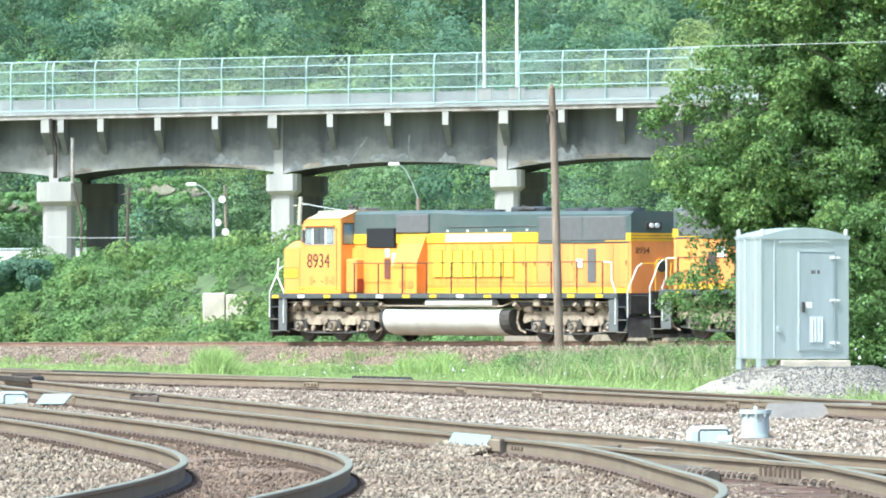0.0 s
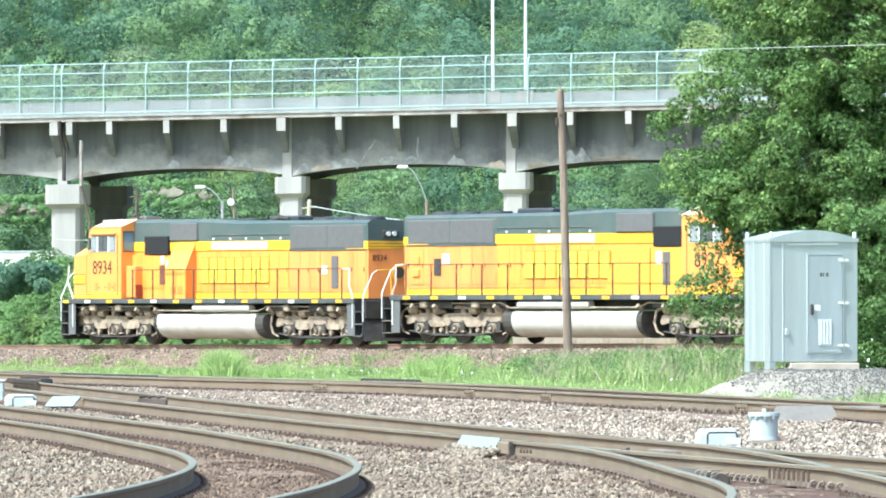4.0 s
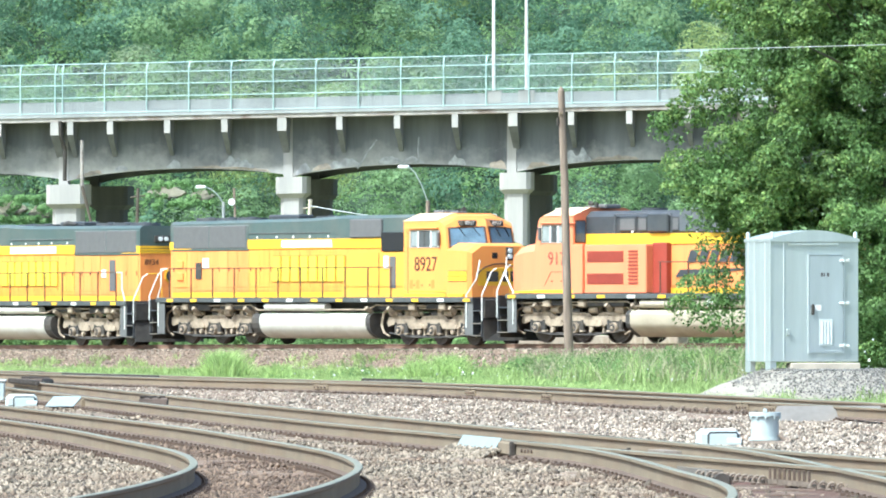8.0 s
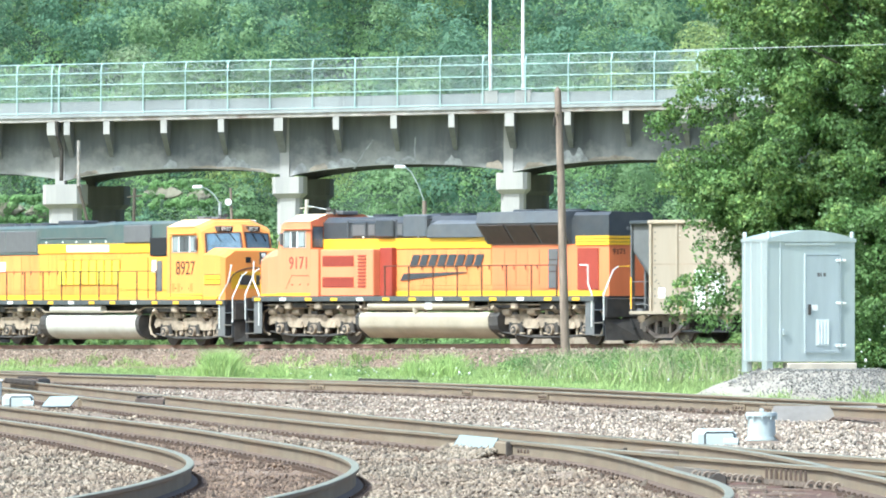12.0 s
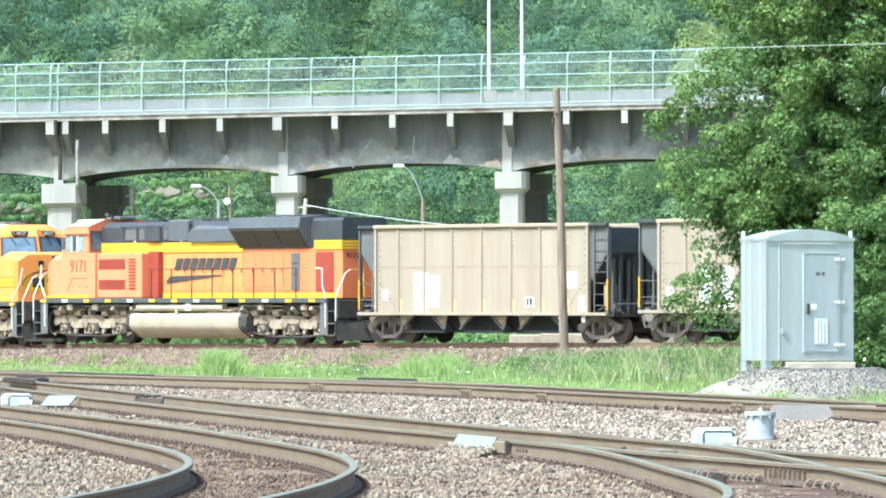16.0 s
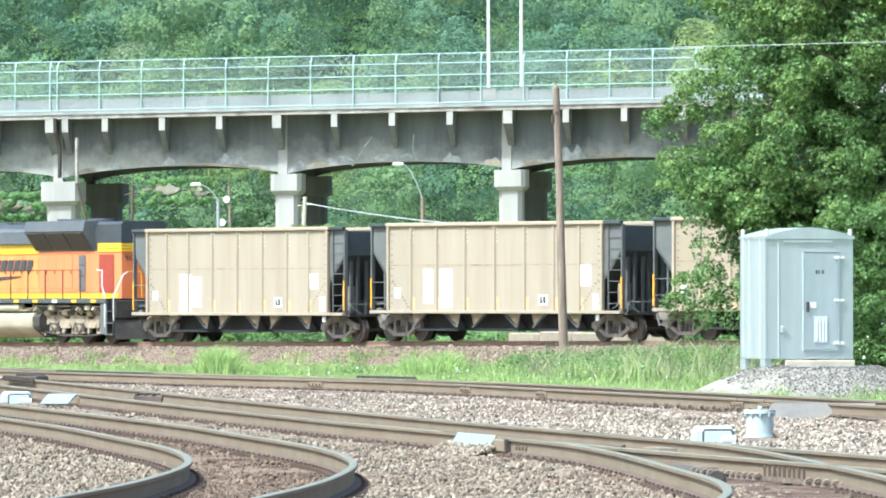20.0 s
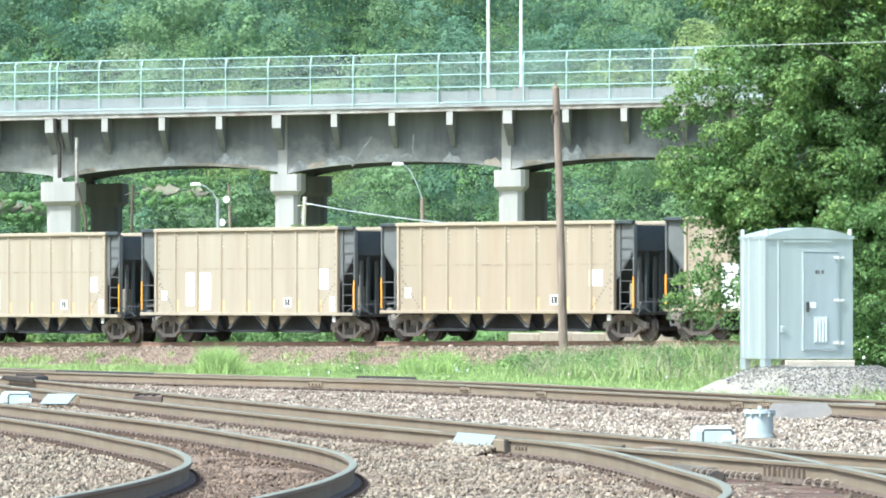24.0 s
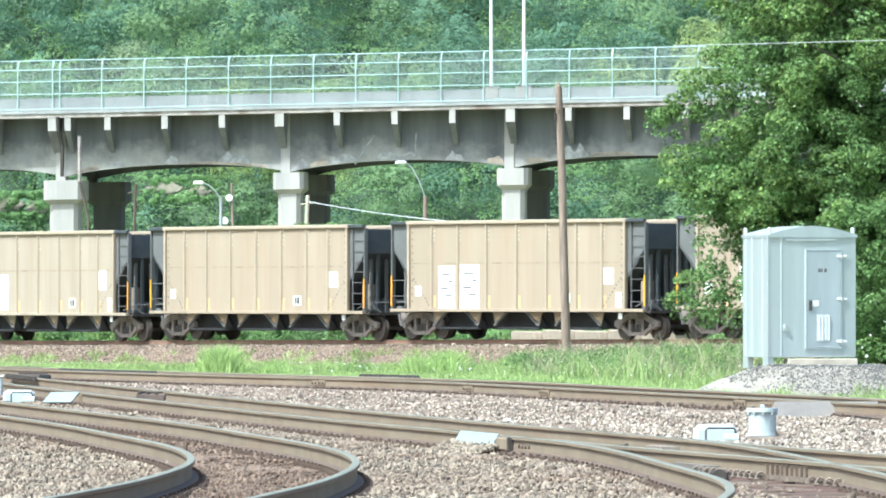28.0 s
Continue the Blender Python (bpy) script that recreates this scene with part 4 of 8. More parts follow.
def loco_truck(vehicle, cx, sense):
    tk = G().box(-1.9, 1.9, -0.45, 0.45, 0.35, 0.95, 0.05).make("truck", M_UNDER, vehicle, "grimy six-wheel truck with dusty cast side frames")
    tk.matrix_basis = pose(cx, 0, 0)
    for s in (-1, 1):
        top = [(-2.98, 0.76), (-2.86, 0.98), (-2.5, 1.03), (-1.55, 1.05), (-1.3, 1.03), (-1.12, 0.90), (-0.88, 0.90), (-0.7, 1.02), (0.7, 1.05), (0.88, 0.90), (1.12, 0.90),
               (1.3, 1.03), (1.55, 1.05), (2.5, 1.03), (2.86, 0.98), (2.98, 0.76)]
        low = [(2.9, 0.64), (2.45, 0.74), (1.75, 0.74), (1.55, 0.57), (0.55, 0.57), (0.36, 0.74), (-0.36, 0.74), (-0.55, 0.57), (-1.55, 0.57), (-1.75, 0.74), (-2.45, 0.74), (-2.9, 0.64)]
        fr = G().prism(top + low, "y", s * 1.02, s * 1.13).make("side_frame", M_TRUCK, tk)
        for x in (-1.05, 1.05):
            G().prism([(x - 0.42, 0.62), (x - 0.3, 0.78), (x + 0.3, 0.78), (x + 0.42, 0.62), (x + 0.3, 0.56), (x - 0.3, 0.56)], "y", s * 1.12, s * 1.18).make("frame_boss", M_TRUCK, fr)
            # brake rigging hung between the wheels
            G().box(x - 0.5, x + 0.5, s * 1.0, s * 1.1, 0.27, 0.34, 0.015).make("brake_beam", M_UNDER, tk)
            for dx in (-0.36, 0.36):
                G().box(x + dx - 0.045, x + dx + 0.045, s * 1.02, s * 1.09, 0.30, 0.60, 0.01).make("brake_hanger", M_TRUCK, tk)
            G().cyl((x + 0.18, s * 1.1, 0.45), (x + 0.18, s * 1.2, 0.45), 0.09, seg=10).make("slack_adjuster", M_TRUCK, tk, smooth=True)
        for x in (-2.1, 0.0, 2.1):
            G().box(x - 0.55, x + 0.55, s * 1.13, s * 1.15, 0.955, 0.985).make("frame_rib", M_TRUCK, fr)
        for x in (-2.2, 0.0, 2.2):
            G().box(x - 0.2, x + 0.2, s * 1.04, s * 1.14, 1.03, 1.16, 0.02).make("lateral_stop", M_UNDER, fr)
        for ax in (-2.08, 0, 2.08):
            g = G().prism([(ax - 0.27, 0.76), (ax - 0.25, 0.40), (ax - 0.15, 0.31), (ax + 0.15, 0.31), (ax + 0.25, 0.40), (ax + 0.27, 0.76)], "y", s * 1.0, s * 1.12)
            g.make("pedestal", M_UNDER, tk)
            G().prism([(ax - 0.21, 0.70), (ax - 0.21, 0.42), (ax + 0.21, 0.42), (ax + 0.21, 0.70)], "y", s * 1.12, s * 1.128).make("pedestal_recess", M_UNDER, tk)
            jb = G().cyl((ax, s * 1.08, 0.51), (ax, s * 1.24, 0.51), 0.185, 0.175, seg=18).make("journal_box", M_TRUCK, tk, smooth=True)
            G().cyl((ax, s * 1.24, 0.51), (ax, s * 1.255, 0.51), 0.135, seg=14).make("journal_cover", M_UNDER, jb, smooth=True)
            G().cyl((ax, s * 1.255, 0.51), (ax, s * 1.29, 0.51), 0.055, seg=8).make("journal_cap", M_TRUCK, jb, smooth=True)
            for dx in (-0.33, 0.33):
                G().cyl((ax + dx, s * 1.09, 0.42), (ax + dx, s * 1.09, 0.78), 0.08, seg=10).make("spring", M_UNDER, tk, smooth=True)
                G().box(ax + dx - 0.1, ax + dx + 0.1, s * 1.02, s * 1.17, 0.36, 0.42, 0.01).make("spring_seat", M_TRUCK, tk)
        for dx in (-1.05, 1.05, 2.55, -2.45):
            g = G().cyl((dx - 0.24, s * 1.12, 1.13), (dx + 0.2, s * 1.12, 1.13), 0.135, seg=14)
            g.cyl((dx + 0.2, s * 1.12, 1.13), (dx + 0.36, s * 1.12, 1.08), 0.045, seg=6)
            g.make("brake_cylinder", M_TRUCK, tk, smooth=True)
        for dx in (-1.75, 0.3, 1.8):
            G().box(dx - 0.14, dx + 0.14, s * 0.95, s * 1.12, 1.02, 1.32, 0.04).make("snubber", M_TRUCK, tk)
        G().tube([(-2.7, s * 1.2, 0.42), (-1.2, s * 1.2, 0.27), (1.2, s * 1.2, 0.27), (2.7, s * 1.2, 0.42)], 0.03).make("brake_rod", M_UNDER, tk)
        G().tube([(-2.9, s * 1.05, 1.22), (-1.0, s * 1.16, 1.34), (1.0, s * 1.14, 1.25), (2.9, s * 1.05, 1.3)], 0.035).make("pipe", M_TRUCK, tk)
        for e in (-1, 1):
            G().tube([(e * 2.75, s * 1.18, 1.24), (e * 3.1, s * 1.2, 1.1), (e * 3.2, s * 1.2, 0.7), (e * 3.05, s * 1.2, 0.42), (e * 2.72, s * 1.18, 0.3)], 0.04).make("sand_pipe", M_TRUCK, tk)
    for ax in (-2.08, 0, 2.08):
        w = wheelset(tk, vehicle, ax, 0.53, sense)
        w.matrix_basis = pose(ax, 0, 0.53)
    return tk


def loco_common(v, scheme, sense):
    """Frame, trucks, tank, walkways, steps, couplers and handrails that both kinds of engine share."""
    body = scheme["body"]
    G().box(-10.9, 10.9 - scheme.get("short_front", 0.0), -0.85, 0.85, 1.15, 1.60, 0.03).make("underframe", M_UNDER, v)
    for s in (-1, 1):
        G().box(-10.4, 10.4, s * 1.42, s * 1.56, 1.50, 1.67, 0.01).make("side_sill", M_SILL, v)
        x = -9.6
        i = 0
        while x < 9.9:
            G().box(x, x + 0.42, s * 1.56, s * 1.568, 1.52, 1.63).make("reflector", M_GRAB if i % 3 == 2 else M_YELLOW, v)
            x += 1.62
            i += 1
        # equipment hanging under the walkway
        for x0, x1, z0, z1 in ((4.2, 6.6, 1.22, 1.46), (7.2, 8.4, 1.26, 1.46), (-6.3, -3.9, 1.25, 1.46), (-8.8, -7.0, 1.2, 1.46)):
            G().box(x0, x1, s * 0.9, s * 1.35, z0, z1, 0.03).make("under_walkway_box", M_UNDER, v)
        # pipes and hoses slung under the sill
        G().tube([(10.0, s * 1.3, 1.36), (4.0, s * 1.34, 1.40), (3.6, s * 1.40, 1.24), (-3.6, s * 1.42, 1.22), (-4.2, s * 1.34, 1.40), (-10.0, s * 1.3, 1.36)], 0.032).make("train_pipe", M_TRUCK, v)
        G().tube([(9.5, s * 1.2, 1.26), (6.2, s * 1.22, 1.30), (4.4, s * 1.22, 1.2)], 0.045).make("air_pipe", M_TRUCK, v)
        G().tube([(-9.5, s * 1.2, 1.28), (-6.2, s * 1.22, 1.22), (-4.2, s * 1.22, 1.3)], 0.045).make("air_pipe", M_TRUCK, v)
        for xx in (8.3, 6.4, -5.6, -8.6):
            G().box(xx - 0.2, xx + 0.2, s * 1.25, s * 1.46, 1.2, 1.46, 0.05).make("equipment_case", M_TRUCK, v)
        for xx in (5.0, 3.6, -4.4, -9.2, 8.9, -7.9):
            G().cyl((xx, s * 1.25, 1.16), (xx, s * 1.5, 1.3), 0.11, 0.08, seg=8).make("valve", M_TRUCK, v, smooth=True)
    G().box(-10.4, 10.4, -1.5, 1.5, 1.60, 1.675).make("walkway", M_BLACK, v)
    half = [(0.75, 0.20), (1.0, 0.23), (1.2, 0.31), (1.34, 0.43), (1.43, 0.58), (1.47, 0.76), (1.46, 0.95), (1.40, 1.07), (1.28, 1.13)]
    half = scheme.get("tank_half", half)
    poly = half + [(-a, b) for a, b in reversed(half)]
    t0, t1 = scheme["tank"]
    tank = G().prism(poly, "x", t0, t1).make("fuel_tank", scheme.get("tank_paint", M_TANK), v, "dusty off-white fuel tank", smooth=True)
    inner = [(a * 0.985, 0.2 + (b - 0.2) * 0.985) for a, b in poly]
    G().prism(inner, "x", t0 - 0.55, t0).make("tank_end", M_UNDER, tank)
    G().prism(inner, "x", t1, t1 + 0.25).make("tank_end", M_UNDER, tank)
    for s in (-1, 1):
        r0, r1 = scheme["reservoir"]
        G().cyl((r0, s * 1.36, 1.33), (r1, s * 1.36, 1.33), 0.145, seg=16).make("air_reservoir", scheme.get("tank_paint", M_TANK), v, smooth=True)
    front_x, rear_x = scheme["trucks"]
    loco_truck(v, front_x, sense)
    loco_truck(v, -rear_x, sense)
    for e in (-1, 1):
        cut = scheme.get("short_front", 0.0) if e > 0 else 0.0
        g = G().box(e * (10.85 - cut), e * (11.0 - cut), -1.45, 1.45, 0.95, 1.6, 0.02)
        g.make("end_plate", M_UNDER, v)
        vs = [(e * (10.95 - cut), -1.42, 0.16), (e * (11.25 - cut), 0, 0.16), (e * (10.95 - cut), 1.42, 0.16), (e * (10.9 - cut), -1.42, 0.9), (e * (11.0 - cut), 0, 0.9), (e * (10.9 - cut), 1.42, 0.9),
              (e * (10.85 - cut), -1.42, 0.16), (e * (10.85 - cut), 1.42, 0.16), (e * (10.8 - cut), -1.42, 0.9), (e * (10.8 - cut), 1.42, 0.9)]
        G().add(vs, [(0, 1, 4, 3), (1, 2, 5, 4), (6, 8, 9, 7), (0, 3, 8, 6), (2, 7, 9, 5), (3, 4, 5, 9, 8), (0, 6, 7, 2, 1)]).make("pilot", M_UNDER, v, "black snow plough pilot")
        g = G().box(e * (10.9 - cut), e * (11.2 - cut), -0.12, 0.12, 0.78, 1.0, 0.02)
        g.box(e * (11.15 - cut), e * (11.42 - cut), -0.16, 0.16, 0.7, 1.05, 0.05)
        g.make("coupler", M_RUST, v)
        g = G()
        for k in range(4):
            G().tube([(e * (11.0 - cut), -0.5 + 0.3 * k, 0.95), (e * (11.2 - cut), -0.5 + 0.3 * k, 0.55), (e * (11.35 - cut), -0.45 + 0.3 * k, 0.6)], 0.025).make("air_hose", M_DARK, v)
        for s in (-1, 1):
            g = G().box(e * (10.28 - cut), e * (10.34 - cut), s * 0.95, s * 1.5, 0.3, 1.62)
            g.box(e * (10.86 - cut), e * (10.9 - cut), s * 0.95, s * 1.5, 0.3, 1.62)
            for z in (0.32, 0.74, 1.18):
                g.box(e * (10.3 - cut), e * (10.88 - cut), s * 1.0, s * 1.5, z, z + 0.04)
            st = g.make("steps", M_BLACK, v)
            G().box(e * (9.85 - cut), e * (10.36 - cut), s * 1.47, s * 1.505, 0.34, 1.6, 0.01).make("step_side_plate", M_GUSSET, v)
            for z in (0.325, 0.745):
                G().box(e * (10.3 - cut), e * (10.88 - cut), s * 1.5, s * 1.52, z, z + 0.035).make("step_edge", M_PLATE, st)
            if e > 0:
                G().tube([(10.0 - cut, s * 1.53, 0.62), (10.0 - cut, s * 1.53, 1.75), (10.5 - cut, s * 1.45, 2.3), (10.58 - cut, s * 1.35, 2.95)], 0.023).make("grab_rail", M_GRAB, v)
            else:
                G().tube([(e * (10.26 - cut), s * 1.53, 0.62), (e * (10.26 - cut), s * 1.53, 1.75), (e * (10.05 - cut), s * 1.53, 2.1), (e * (10.05 - cut), s * 1.53, 2.72), (e * (9.6 - cut), s * 1.53, 2.74)], 0.023).make("grab_rail", M_GRAB, v)
            G().tube([(e * (10.92 - cut), s * 1.5, 0.85), (e * (10.92 - cut), s * 1.5, 1.75), (e * (10.92 - cut), s * 1.1, 2.55), (e * (10.92 - cut), s * 0.9, 2.68)], 0.023).make("grab_rail", M_GRAB, v)
        for q in (-1, 1):
            G().tube([(e * (10.92 - cut), q * 0.9, 2.68), (e * (10.92 - cut), q * 0.35, 2.68), (e * (10.92 - cut), q * 0.3, 1.7)], 0.02).make("end_rail", M_YELLOW, v)
    for s in (-1, 1):
        xs = [scheme["rail"][0] - i * 1.47 for i in range(int((scheme["rail"][0] - scheme["rail"][1]) / 1.47) + 1)]
        for x in xs:
            G().cyl((x, s * 1.5, 1.5), (x, s * 1.5, 2.74), 0.028, seg=6).make("handrail_post", M_POSTC, v)
        G().tube([(xs[0] + 0.1, s * 1.5, 2.74), (xs[-1], s * 1.5, 2.74)], 0.018).make("handrail", M_POSTC, v)
    G().box(5.9, -10.2, -0.945, 0.945, 1.68, 1.86).make("skirt_stripe", M_YELLOW, v, "yellow stripe along the walkway")


def window(v, pts, parent, name="window", label="", depth=(0, 0.012, 0), inside=None):
    """A glass pane with a raised frame, from four corners."""
    d = Vector(depth)
    c = sum((Vector(p) for p in pts), Vector()) / 4
    inner = [Vector(p) + d * 0.6 for p in pts]
    outer = [c + (Vector(p) - c) * 1.10 + d for p in pts]
    inn2 = [Vector(p) + d for p in pts]
    fr = G().add(outer + inn2 + [Vector(p) - d * 2 for p in outer] + [Vector(p) - d for p in inner],
                 [(i, (i + 1) % 4, 4 + (i + 1) % 4, 4 + i) for i in range(4)] + [(i, 8 + i, 8 + (i + 1) % 4, (i + 1) % 4) for i in range(4)]
                 + [(4 + i, 4 + (i + 1) % 4, 12 + (i + 1) % 4, 12 + i) for i in range(4)])
    w = fr.make(name, v, parent, label)
    pane = G().add(inner, [(0, 1, 2, 3)]).make("pane", M_GLASS, w)
    pane.visible_shadow = False
    # Opaque backing sheet; its colour stands in for sky reflected in the glass.
    G().add([Vector(p) + d * 0.25 for p in pts], [(0, 1, 2, 3)]).make("cab_interior", inside or M_SKYBACKING, w)
    return w


def wide_cab(v, body, kind, road="", cut=0.0):
    def ring(x, hw, zs, zt, slant=0.0):
        pts = [(-hw, 1.675), (hw, 1.675), (hw, 3.0), (hw, zs), (hw * 0.52, zt), (-hw * 0.52, zt), (-hw, zs), (-hw, 3.0)]
        return [(x - slant * max(0, z - 3.0), y, z) for y, z in pts]
    rear, nx = (6.75, 10.62) if kind == "ace" else (6.25, 10.12)
    cab = loft(G(), [ring(rear, 1.5, 4.36, 4.62), ring(8.3, 1.5, 4.36, 4.62), ring(8.72, 1.47, 4.27, 4.54, 0.10), ring(8.98, 1.43, 4.16, 4.40, 0.22)]).make("cab", body, v, "wide cab with side windows")
    vs = [(8.97, -1.43, 3.0), (9.55, 0, 3.0), (8.97, 1.43, 3.0), (8.72, 1.43, 4.16), (8.665, 0.744, 4.40), (9.15, 0, 4.43), (8.665, -0.744, 4.40), (8.72, -1.43, 4.16)]
    G().add(vs, [(1, 2, 3, 4, 5), (0, 1, 5, 6, 7), (0, 2, 1), (4, 6, 5), (0, 7, 6, 4, 3, 2)]).make("cab_front", body, cab)
    if kind == "ace":
        nose = loft(G(), [[(x, -a, 1.675), (x, a, 1.675), (x, a, z - 0.28), (x, a - 0.3, z), (x, -a + 0.3, z), (x, -a, z - 0.28)] for x, a, z in ((8.9, 1.42, 3.42), (9.7, 1.33, 3.36), (10.45, 1.12, 3.24), (10.62, 1.02, 3.08))])
    else:
        nose = loft(G(), [[(x, -a, 1.675), (x, a, 1.675), (x, a, z - 0.26), (x, a - 0.42, z), (x, -a + 0.42, z), (x, -a, z - 0.26)] for x, a, z in ((8.9, 1.46, 3.58), (9.7, 1.44, 3.56), (10.0, 1.36, 3.53), (10.12, 1.22, 3.46))])
    nose = nose.make("nose", body, v)
    for s in (-1, 1):
        y = s * 1.502
        wx = 7.1 if kind == "ace" else 6.72
        win = window(M_FRAME, [(wx, y, 3.44), (8.42, y, 3.44), (8.42, y, 4.0), (wx, y, 4.0)], cab, "side_window", "sliding side window with pale painted sky reflection", depth=(0, s * 0.012, 0), inside=M_PANEREFLECT)
        # Opaque pale panes paint the sky's reflection over the glass.
        for x0, x1 in ((wx + 0.03, wx + 0.42), (8.02, 8.39)):
            G().box(x0, x1, y + s * 0.008, y + s * 0.0135, 3.46, 3.98).make("sliding_pane", M_PANEREFLECT, win)
        for xx in (wx + 0.46, 7.98):
            G().box(xx - 0.04, xx + 0.04, y, y + s * 0.02, 3.42, 4.02).make("mullion", M_WHITE, win)
        G().box(wx + 0.5, 7.94, y + s * 0.008, y + s * 0.014, 3.45, 3.99).make("open_pane", M_SILL, win, "slid-open dim window half")
        G().box((wx + 8.44) / 2 - 0.025, (wx + 8.44) / 2 + 0.025, y + s * 0.012, y + s * 0.019, 3.44, 4.0).make("sash_bar", M_UNDER, win)
        # bleached roof skin over the sloping cab top
        vs = [(x, s * w, z + 0.012) for x, k, zs, zt in ((rear - 0.04, 1.5, 4.36, 4.62), (8.34, 1.5, 4.36, 4.62)) for w, z in ((k + 0.02, zs - 0.02), (k * 0.52, zt), (0.0, zt))]
        vs += [(x, yy, z - 0.01) for x, yy, z in vs]
        G().add(vs, [(0, 1, 4, 3), (1, 2, 5, 4), (6, 9, 10, 7), (7, 10, 11, 8), (0, 3, 9, 6), (0, 6, 7, 1), (1, 7, 8, 2), (3, 4, 10, 9), (4, 5, 11, 10)]).make("cab_roof", M_FADED, cab, "sun-bleached roof skin")
        G().box(6.6, 8.45, s * 1.5, s * 1.6, 4.07, 4.12, 0.015).make("drip_rail", body, cab)
        G().box(8.46, 8.56, y, y + s * 0.12, 3.5, 3.95, 0.02).make("mirror", M_GREY, cab)
        a, b = (0.12, 1.3) if s > 0 else (-1.3, -0.12)
        def at_glass(y, z, d=0.015):
            """A point on the raked, slightly pointed cab front."""
            edge, mid = 8.975 - 0.22 * (z - 3.0), 9.55 - 0.28 * (z - 3.0)
            return (edge + (mid - edge) * (1 - abs(y) / 1.43) + d, y, z)
        out, inn = (1.32, 0.13) if s > 0 else (-1.32, -0.13)
        window(M_POSTC, [at_glass(inn, 3.55), at_glass(out, 3.33), at_glass(out * 0.97, 4.08), at_glass(inn, 4.12)], cab, "windshield", "windshield with a sky-blue backing", depth=(0.02, 0, 0.006))
        mid = (out + inn) / 2
        for dy in (-0.28, 0.22):
            G().tube([at_glass(mid + dy, 4.16, 0.03), at_glass(mid + dy + 0.12, 3.95, 0.05), at_glass(mid + dy + 0.2, 3.82, 0.05)], 0.016).make("wiper", M_DARK, cab)
        # rear corner window beside the door
        window(M_POSTC, [(rear - 0.01, s * 0.98, 3.45), (rear - 0.01, s * 1.4, 3.45), (rear - 0.01, s * 1.4, 4.15), (rear - 0.01, s * 0.98, 4.15)], cab, "rear_window", depth=(-0.012, 0, 0))
        nb = G().box(8.5, 9.02, s * 0.28, s * 0.86, 4.17, 4.37, 0.02).make("number_board", M_UNDER, cab)
        if road:
            text_mesh(road, 0.2, M_GRAB, nb, Matrix(((0, 0, 1, 9.022), (1, 0, 0, s * 0.57), (0, 1, 0, 4.205), (0, 0, 0, 1))))
        if kind != "ace":
            for z0, z1, mt, d in ((2.22, 2.60, M_NUM, 0.010), (2.245, 2.40, M_YELLOW, 0.018), (2.42, 2.575, M_YELLOW, 0.018)):
                side = [(9.0, 1.458), (9.7, 1.44), (9.9, 1.387), (10.0, 1.36)]
                vs = [(x, s * (y + d), z) for z in (z0, z1) for x, y in side] + [(x, s * (y - 0.02), z) for z in (z0, z1) for x, y in side]
                G().add(vs, [(i, i + 1, i + 5, i + 4) for i in range(3)] + [(4 + i, 5 + i, 13 + i, 12 + i) for i in range(3)] + [(8 + i, 9 + i, 1 + i, i) for i in range(3)]).make("nose_stripe", mt, nose)
        hz = (2.88 if kind == "ace" else 3.2) + 0.1 * s
        G().cyl((nx - 0.02, 0.36, hz), (nx + 0.06, 0.36, hz), 0.085, seg=14).make("headlight", M_LAMP, nose, smooth=True)
        G().cyl((10.95 - cut, s * 0.85, 1.42), (11.03 - cut, s * 0.85, 1.42), 0.1, seg=12).make("ditch_light", M_LAMP, v, smooth=True)
    G().box(nx - 0.07, nx + 0.01, -0.32, 0.32, 1.75, 2.02, 0.02).make("nose_door", body, nose)
    hz = 0.0 if kind == "ace" else 0.32
    G().box(nx - 0.12, nx + 0.015, 0.2, 0.52, 2.64 + hz, 3.1 + hz, 0.02).make("headlight_housing", M_UNDER, nose)
    G().box(nx - 0.12, nx + 0.015, -0.42, -0.1, 2.66 + hz, 2.96 + hz, 0.08).make("nose_window", M_DARK, nose)
    arc = [(nx + 0.015, 1.05 * math.cos(t), 2.3 + 0.55 * math.sin(t)) for t in [math.pi * i / 12 for i in range(13)]]
    G().tube(arc, 0.022).make("nose_emblem", M_NUM, nose)
    if kind != "ace":
        for y0, y1 in ((-0.62, -0.12), (0.06, 0.56)):
            G().box(nx, nx + 0.02, y0, y1, 2.22, 2.58, 0.005).make("emblem_block", M_UNDER, nose)
        G().box(nx - 0.01, nx + 0.006, -0.98, 0.98, 2.08, 2.7, 0.004).make("emblem_field", M_YELLOW, nose)
    G().box(6.4, 7.0, -0.35, 0.35, 4.6, 4.74, 0.03).make("roof_box", M_GREY, cab)
    G().box(7.2, 7.7, -0.2, 0.2, 4.6, 4.7, 0.02).make("roof_box", M_GREY, cab)
    G().cyl((6.7, 0.5, 4.6), (6.7, 0.5, 4.8), 0.05, 0.07, seg=8).cyl((6.75, 0.6, 4.75), (6.95, 0.6, 4.78), 0.05, 0.09, seg=8).make("horn", M_UNDER, cab)
    G().tube([(6.6, 1.3, 4.42), (6.6, 1.25, 4.62), (8.0, 1.25, 4.6), (8.0, 1.3, 4.4)], 0.012).make("roof_rail", M_GRAB, cab)
